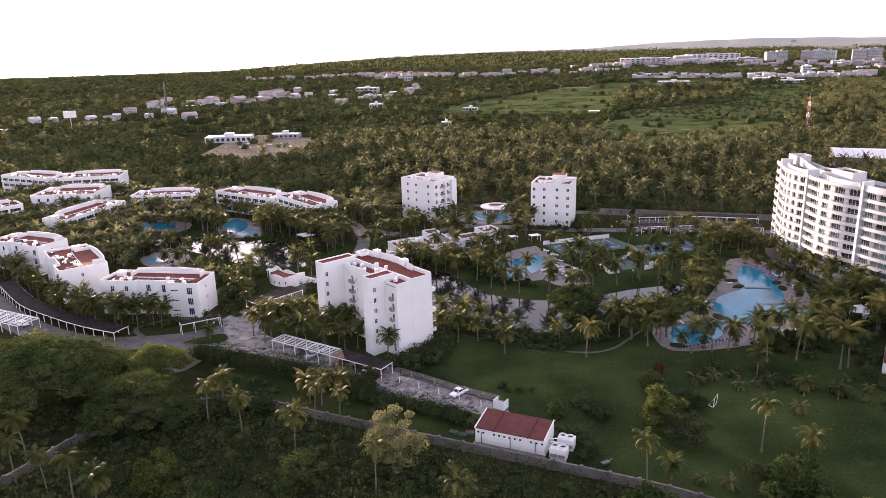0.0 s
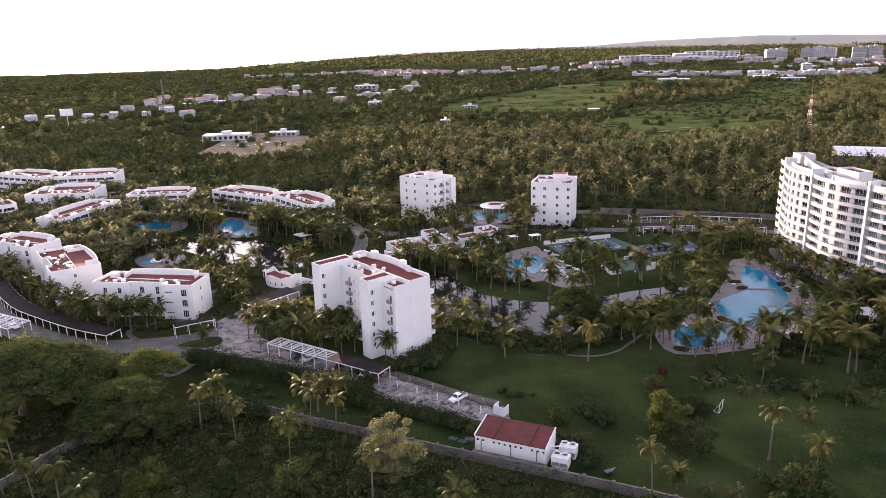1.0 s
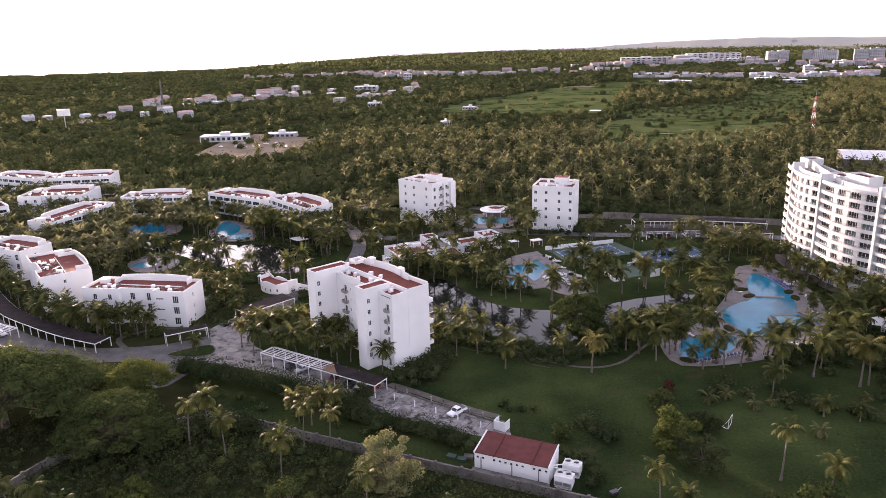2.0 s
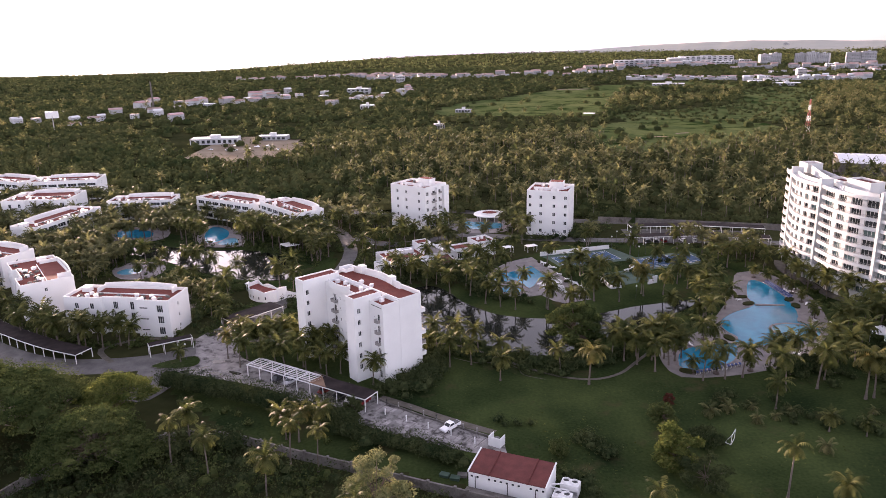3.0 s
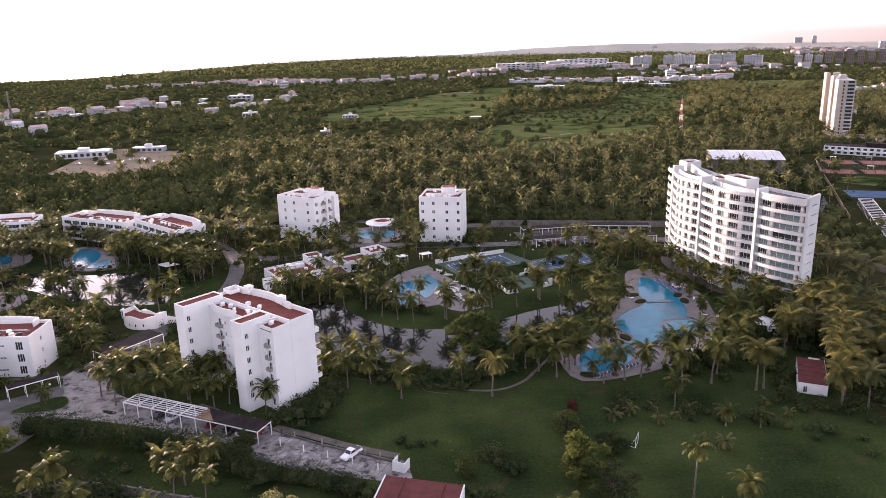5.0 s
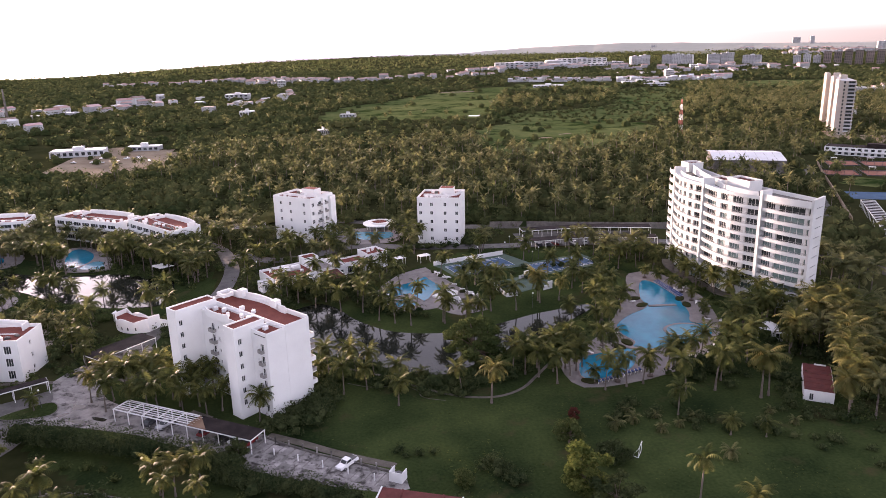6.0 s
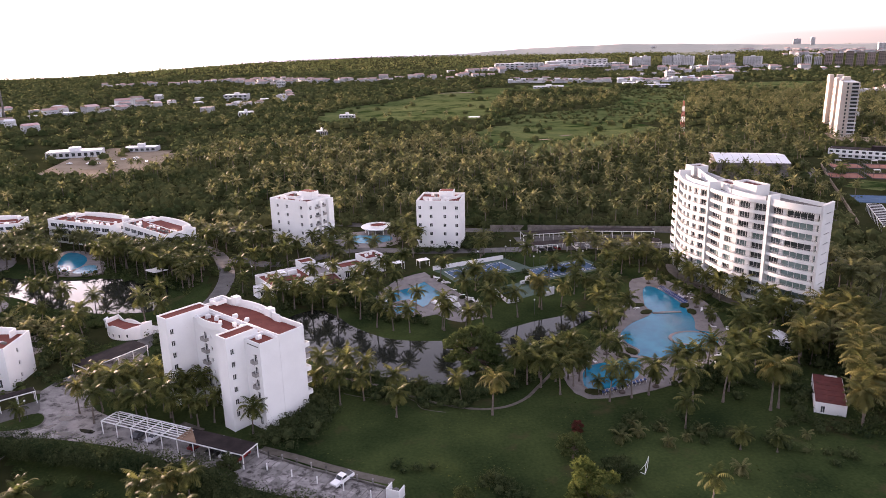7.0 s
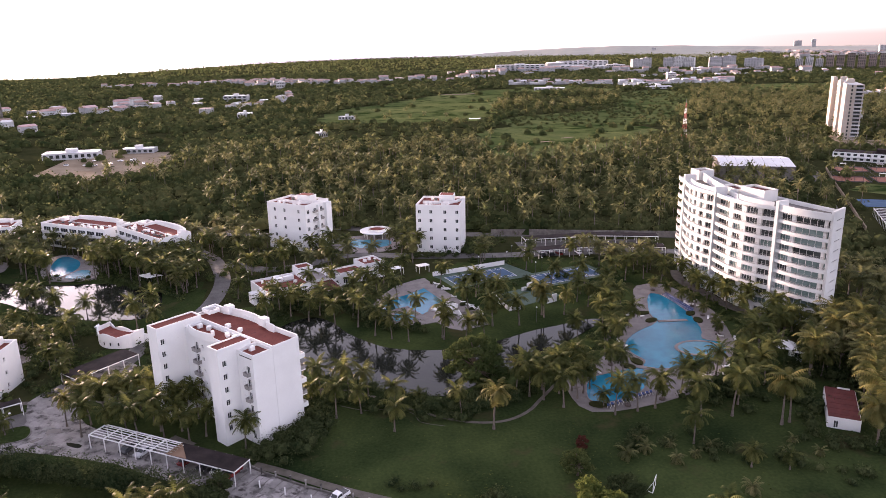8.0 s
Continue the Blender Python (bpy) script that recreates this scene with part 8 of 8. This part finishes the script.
# long cream apartment slab beyond the hotel, seen end-on
x, y = at_plan((368, 499.5))
CT = thing("apartment_tower", x, y, 0, math.radians(-29.5), "tall cream apartment tower with ribbed facade and grey balconies", "building")
CW, CD, CH, CS = 11.0, 72.0, 43.0, 15
s = Shape()
for a, b in (((0, 0), (CW, 0)), ((CW, 0), (CW, CD)), ((CW, CD), (0, CD)), ((0, CD), (0, 0))):
    facade(s, a, b, 0, CH, [], 0.3)
part("wall", s, TOWERSTONE, CT)
part("roof", Shape().box(0.3, 0.3, CH - 0.2, CW - 0.3, CD - 0.3, CH + 0.05), FARSTONE, CT)
for yy, ll in ((26, 8), (60, 7)):
    part("roof_bulkhead", Shape().box(3, yy, CH, CW - 3, yy + ll, CH + 3), TOWERSTONE, CT)
for y0, y1, proud, up in ((0.0, 16, 1.5, 0.6), (23, 35, 2.4, 2.2), (58, 72, 3.2, 3.0)):
    part("rib", Shape().box(-proud, y0, 0, -0.02, y1, CH + up), TOWERSTONE, CT)
strip = Shape().box(-0.25, 0, 0, 0.02, 4.5, 1.5).mesh("window", GLASS)
slim = Shape().box(0, -0.22, 0, 1.1, 0.02, 1.7).mesh("window", GLASS)
wide = Shape().box(0, -0.2, 0, 4.6, 0.02, 1.9).mesh("window", GLASS)
shelf = Shape().box(0, -1.7, -0.2, 6.2, -0.02, 0.0).box(0, -1.7, 0.0, 6.2, -1.55, 0.95).box(6.05, -1.55, 0.0, 6.2, -0.02, 0.95).mesh("balcony", FARSTONE)
for j in range(CS):
    z = CH / CS * j
    for y0 in (17.2, 49.5):
        part("window", strip, None, CT, m=pose(0, y0, z + 0.8))
    part("window", slim, None, CT, m=pose(2.2, 0, z + 0.7))
    if j:
        part("window", wide, None, CT, m=pose(5.6, 0, z + 0.5))
        part("balcony", shelf, None, CT, m=pose(4.9, 0, z))

# long warehouse with white sheet roof
x, y = at_plan((204, 377))
turn = math.atan2(362 - 377, 240 - 204)
WH = thing("warehouse", x, y, 0, turn, "long warehouse with ribbed white sheet roof", "building")
Lw, Dw = 40.0, 38.0
s = Shape()
facade(s, (0, 0), (Lw, 0), 0, 10, [(3 + 7 * i, 5 + 7 * i, 5, 7) for i in range(6)], 0.2)
s.poly([(0, 0, 0), (0, 0, 10), (0, Dw / 2, 12), (0, Dw, 10), (0, Dw, 0)])
s.poly([(Lw, 0, 0), (Lw, Dw, 0), (Lw, Dw, 10), (Lw, Dw / 2, 12), (Lw, 0, 10)])
s.poly([(Lw, Dw, 0), (0, Dw, 0), (0, Dw, 10), (Lw, Dw, 10)])
part("wall", s, CONCRETE, WH)
for i in range(8):
    a, b = Lw * i / 8 + (0.0 if i else -0.4), Lw * (i + 1) / 8 - 0.12
    r = Shape()
    r.poly([(a, -0.5, 10.05), (b, -0.5, 10.05), (b, Dw / 2, 12.1), (a, Dw / 2, 12.1)])
    r.poly([(a, Dw / 2, 12.1), (b, Dw / 2, 12.1), (b, Dw + 0.5, 10.05), (a, Dw + 0.5, 10.05)])
    part("roof_sheet", r, SHEETROOF, WH)

# lattice radio mast in red and white
x, y = at_plan((265.6, 534))
MA = thing("radio_mast", x, y, 0, 0.3, "red and white banded lattice radio mast", "mast")
HM = 30.0
for b in range(7):
    z0, z1 = HM * b / 7, HM * (b + 1) / 7
    r0, r1 = 1.55 - 1.25 * b / 7, 1.55 - 1.25 * (b + 1) / 7
    cs = [(-1, -1), (1, -1), (1, 1), (-1, 1)]
    paint = REDPAINT if b % 2 == 0 else WHITEPAINT
    for i in range(4):
        (ax, ay), (bx2, by2) = cs[i], cs[(i + 1) % 4]
        part("leg", Shape().tube((ax * r0, ay * r0, z0), (ax * r1, ay * r1, z1), 0.11, sides=4), paint, MA)
        part("brace", Shape().tube((ax * r0, ay * r0, z0), (bx2 * r1, by2 * r1, z1), 0.06, sides=4), paint, MA)
        part("brace", Shape().tube((bx2 * r0, by2 * r0, z0), (ax * r1, ay * r1, z1), 0.06, sides=4), paint, MA)
        part("girt", Shape().tube((ax * r1, ay * r1, z1), (bx2 * r1, by2 * r1, z1), 0.06, sides=4), paint, MA)
part("antenna", Shape().tube((0, 0, HM), (0, 0, HM + 4), 0.08, 0.04), GREYMETAL, MA)

# clay courts and long white clubhouse to the right
fence_post = Shape().box(-0.08, -0.08, 0, 0.08, 0.08, 2.8).mesh("fence_post", DARKMETAL)
for i, p in enumerate(((292, 393.5), (309, 385.5), (272, 368), (289.5, 360))):
    x, y = at_plan(p)
    solo("clay_court", Shape().box(-8.6, -8.6, -0.1, 8.6, 8.6, 0.1), CLAY, "red clay tennis court with dark fence", "tennis court", "clay courts", m=pose(x, y, 0, 0, 0, -25))
    F_ = thing("court_fence", x, y, 0, math.radians(-25), "dark wire fence round a clay court", "fence", "clay court fences")
    for a, b in (((-9.1, -9), (9.1, -9)), ((9.1, -9), (9.1, 9)), ((9.1, 9), (-9.1, 9)), ((-9.1, 9), (-9.1, -9))):
        part("rail", Shape().wall([a, b], 0.06, 2.7, 2.8), DARKMETAL, F_)
        part("kick_board", Shape().wall([a, b], 0.06, 0, 0.5), DARKMETAL, F_)
        for k in range(4):
            part("fence_post", fence_post, None, F_, m=pose(a[0] + (b[0] - a[0]) * k / 4, a[1] + (b[1] - a[1]) * k / 4, 0))
    N_ = thing("umpire_shelter", x + 2, y + 9.6, 0, math.radians(-25), "small white shelter at the court side", "shelter", "court shelters")
    part("roof", Shape().box(-1.8, -1.0, 2.2, 1.8, 1.0, 2.35), WHITEPAINT, N_)
    for sx in (-1.6, 1.6):
        part("post", Shape().box(sx - 0.06, -0.06, 0, sx + 0.06, 0.06, 2.2), WHITEPAINT, N_)
slab("lawn", g((252, 344), (262, 330), (284, 340), (272, 355)), 0.08, FIELD, "mown grass strip beside the clay courts", "lawn")
x, y = at_plan((247, 314))
solo("hard_court", Shape().box(-11, -9, -0.1, 11, 9, 0.12), BLUECOURT, "blue hard court beside the grove", "tennis court", m=pose(x, y, 0, 0, 0, -25))
x, y = at_plan((304.5, 425.3))
far_block(x, y, 62, 14, 5.6, math.radians(-46), STUCCO, 2, 16, "long low white sports building with arches", "sports building", roofm=SHADECLOTH)
solo("wall_lane", Shape().wall(g((206.5, 275.6), (225.1, 306.7), (237.5, 327.3), (259.3, 364.3), (280, 397.5)), 0.5, -0.2, 1.6), BARE, "long pale wall beside the court lane", "wall", kind="structure")
ribbon("road", g((225, 470), (250, 430), (270, 400), (249, 360), (228, 326), (214, 302), (198, 276)), 5, 0.1, ASPHALT, "grey lane along the clay courts", "road")
slab("pavement", g((352, 480), (362, 512), (378, 524), (372, 500), (400, 486), (372, 452), (345, 462)), 0.1, BARE, "pale paved forecourt of the tall tower", "pavement")
carport(g((227, 297), (191, 237)), 6.0, cover=None, step=3.4, under=True, label="long white pergola with dark cloth over parking bays by the lane")

# small town houses
HOUSES = []
hr = random.Random(21)
for k in range(5):
    w, d, h = hr.uniform(9, 16), hr.uniform(8, 12), hr.choice((4.5, 6.5, 7.5))
    body = Shape()
    facade(body, (0, 0), (w, 0), 0, h, [(1.5 + 3 * i, 2.9 + 3 * i, 1 + 3 * j, 2.3 + 3 * j) for i in range(int(w / 3) - 0) for j in range(int(h / 3)) if 2.9 + 3 * i < w], 0.3)
    facade(body, (w, 0), (w, d), 0, h, [])
    facade(body, (w, d), (0, d), 0, h, [])
    facade(body, (0, d), (0, 0), 0, h, [])
    roof = Shape()
    if k % 2:
        roof.box(0.2, 0.2, h - 0.1, w - 0.2, d - 0.2, h + 0.05)
    else:
        for q in ([(-0.4, -0.4, h), (w + 0.4, -0.4, h), (w + 0.4, d / 2, h + 2), (-0.4, d / 2, h + 2)], [(w + 0.4, d + 0.4, h), (-0.4, d + 0.4, h), (-0.4, d / 2, h + 2), (w + 0.4, d / 2, h + 2)],
                  [(-0.3, 0, h), (-0.3, d / 2, h + 1.9), (-0.3, d, h)], [(w + 0.3, 0, h), (w + 0.3, d, h), (w + 0.3, d / 2, h + 1.9)]):
            roof.poly(q)
    HOUSES.append((body.mesh("wall", FARSTONE), roof.mesh("roof", FARROOF if k % 3 else SHEETROOF)))


TOWN = [[], []]     # the farthest houses, too small to count


def houses(a, b, n, spread, scale, label, group, joined=False, turn=None):
    (ax, ay), (bx3, by3) = g(a, b)
    for i in range(n):
        f = (i + (hr.random() if spread else 0.0)) / n
        x, y = ax + (bx3 - ax) * f + hr.gauss(0, spread), ay + (by3 - ay) * f + hr.gauss(0, spread)
        t = math.atan2(by3 - ay, bx3 - ax) if turn is None else turn
        t += hr.uniform(-0.4, 0.4) if spread else 0
        sc = scale * hr.uniform(0.85, 1.2)
        if joined:
            k = hr.randrange(5)
            for me, made in zip(HOUSES[k], TOWN):
                made.append((me, pose(x, y, 0, 0, 0, math.degrees(t)) @ Matrix.Scale(sc, 4)))
            continue
        H = thing("house", x, y, 0, t, label, "house", group)
        H.scale = (sc, sc, sc)
        m = HOUSES[hr.randrange(5)]
        part("wall", m[0], None, H)
        part("roof", m[1], None, H)


houses((491, 1191), (669, 1161), 24, 0, 0.85, "white terraced house in a long far row", "far terraces")
houses((520, 1236), (690, 1190), 24, 0, 0.85, "white terraced house in a second far row", "far terraces")
houses((328, 1284), (489, 1211), 24, 0, 0.8, "pale terraced house with small roof tower", "far terraces")
houses((350, 1356), (500, 1248), 24, 0, 0.8, "pale terraced house behind the front row", "far terraces")
houses((600, 1420), (1040, 1380), 26, 30, 0.9, "pale town house among trees", "far town")
houses((1580, 2330), (2080, 2480), 60, 30, 1.6, "distant white row house on the far plain", "far plain town", joined=True)
houses((1900, 3150), (2150, 2650), 40, 30, 1.6, "distant white house below the hills", "far plain town", joined=True)
houses((640, 830), (690, 815), 10, 8, 1.1, "white villa beyond the cream tower", "houses beyond the tower")
houses((340, 1700), (640, 1800), 46, 45, 1.4, "distant white building of the town", "far town", joined=True)
houses((640, 1600), (960, 1450), 34, 50, 1.5, "distant pale house among trees", "far town", joined=True)
houses((-186, 1624), (110, 1450), 60, 6, 0.95, "white house of a long distant housing estate", "far estate", joined=True)
houses((-420, 1560), (-60, 1640), 44, 10, 0.9, "white house of a long distant housing estate", "far estate", joined=True)
houses((-120, 1480), (330, 1500), 40, 40, 1.2, "small white house on the far roadside", "far town", joined=True)
houses((-330, 900), (-180, 1080), 24, 35, 1.1, "pale low commercial building in the haze", "town in the haze")
houses((-430, 720), (-290, 800), 12, 30, 0.9, "low pale building in the haze", "town in the haze")
x, y = at_plan((-186, 568))
far_block(x, y, 40, 16, 5, 0.08, FARSTONE, 1, 9, "long low shed with pale sheet roof in the market yard", "market sheds", roofm=SHEETROOF)
x, y = at_plan((-140, 588))
far_block(x, y, 26, 12, 3.6, -0.1, FARSTONE, 1, 6, "low open shed at the edge of the market yard", "market sheds", roofm=SHEETROOF)
houses((-110, 860), (-20, 1150), 10, 15, 1.1, "white roadside warehouse among trees", "roadside buildings")
houses((1000, 1180), (1250, 1000), 30, 40, 1.3, "white house of the far hillside town", "far town")
houses((480, 610), (640, 520), 14, 18, 1.2, "white house beyond the tall tower", "houses beyond the tower")
for nm, made, mt in (("far_house_walls", TOWN[0], FARSTONE), ("far_house_roofs", TOWN[1], FARROOF)):
    s = Shape()
    for me, m in made:
        n = len(s.v)
        s.v += [tuple(m @ v.co) for v in me.vertices]
        for f in me.polygons:
            s.f.append(tuple(n + i for i in f.vertices))
            s.m.append(0)
    solo(nm, s, mt, "scattered pale houses of the distant town", "far houses", kind="stuff")
x, y = at_plan((618, 1915))
TK = thing("storage_tank", x, y, 0, 0, "large round white storage tank", "tank")
part("shell", Shape().drum(0, 0, 0, 17, 29, 28), FARSTONE, TK)
part("dome", Shape().drum(0, 0, 17, 18.5, 26, 28), SHEETROOF, TK)
for p, w in (((640, 1960), 150), ((420, 1760), 130)):
    x, y = at_plan(p)
    far_block(x, y, w, 40, 20, -0.2, FARSTONE, 4, 10, "long pale institutional building", "far institutions")
for p, rx, ry, tn in (((167, 556), 9, 3.2, 15), ((189, 573), 7, 3.0, 20), ((151, 484), 12, 5, 10), ((180, 462), 16, 6, 0), ((205, 1086), 34, 9, 0)):
    x, y = at_plan(p)
    r = random.Random(int(rx * 7 + ry))
    pts = smooth([(rx * math.cos(6.283 * i / 11) * r.uniform(0.7, 1.1), ry * math.sin(6.283 * i / 11) * r.uniform(0.6, 1.1)) for i in range(11)], k=3)
    solo("sand_patch", flat(pts, 0), BARE, "pale bare sand patch in the meadow", "ground", "sand patches", kind="structure", m=pose(x, y, 0.06, 0, 0, tn))
solo("water", flat(g((146, 737), (177, 726), (180, 734), (148, 746)), 0.08), PONDWATER, "shallow water strip at the edge of the meadow", "pond", kind="structure")
for p, w, d, h, tn in (((-127, 1081), 36, 22, 9, -0.1), ((-83, 831), 17, 12, 6, 0.0), ((-68, 1325), 16, 14, 15, 0.0), ((0, 633), 9, 8, 5, 0.2), ((21, 779), 18, 7, 3.5, -0.3)):
    x, y = at_plan(p)
    far_block(x, y, w, d, h, tn, FARSTONE, max(1, int(h / 4)), 5, "plain white flat-roofed building among trees", "roadside halls", roofm=SHEETROOF)
# market yard vehicles, seen as small bright cars
for i in range(14):
    x, y = at_plan((hr.uniform(-165, -112), hr.uniform(532, 556)))
    car(x, y, hr.uniform(0, 6.28), hr.choice((CARWHITE, CARSILVER, CARWHITE)), "vehicle parked in the market yard", z=0.0)
# billboard and water tower in the haze
x, y = at_plan((-345, 680))
BB = thing("billboard", x, y, 0, 0.4, "tall white billboard on a single pole", "billboard")
part("pole", Shape().tube((0, 0, 0), (0, 0, 16), 0.5), GREYMETAL, BB)
part("panel", Shape().box(-6, -0.3, 14, 6, 0.3, 21), WHITEPAINT, BB)
x, y = at_plan((-330, 880))
solo("chimney", Shape().tube((0, 0, 0), (0, 0, 38), 1.6, 0.9, 10), CONCRETE, "slim pale chimney in the haze", "chimney", m=pose(x, y, 0))

# hills on the horizon and the far shore
def ridge(name, pts, mat, label, seed):
    r = random.Random(seed)
    line = smooth(g(*[(a, b) for a, b, _ in pts]), False, 8)
    hs = smooth([(c, 0.0) for _, _, c in pts], False, 8)
    s = Shape()
    n = len(line)
    back = offset(line, -700)
    front = offset(line, 380)
    for i in range(n):
        h = max(2.0, hs[i][0] * PLAN * (1 + 0.05 * math.sin(i * 1.7) + 0.03 * r.uniform(-1, 1)))
        s.v += [(*front[i], -1), (*line[i], h), (*back[i], -1)]
    for i in range(n - 1):
        a, b = 3 * i, 3 * i + 3
        s.f += [(a, b, b + 1, a + 1), (a + 1, b + 1, b + 2, a + 2)]
        s.m += [0, 0]
    solo(name, s, mat, label, "hills", kind="structure")


# both ridges give off an added glow in place of haze
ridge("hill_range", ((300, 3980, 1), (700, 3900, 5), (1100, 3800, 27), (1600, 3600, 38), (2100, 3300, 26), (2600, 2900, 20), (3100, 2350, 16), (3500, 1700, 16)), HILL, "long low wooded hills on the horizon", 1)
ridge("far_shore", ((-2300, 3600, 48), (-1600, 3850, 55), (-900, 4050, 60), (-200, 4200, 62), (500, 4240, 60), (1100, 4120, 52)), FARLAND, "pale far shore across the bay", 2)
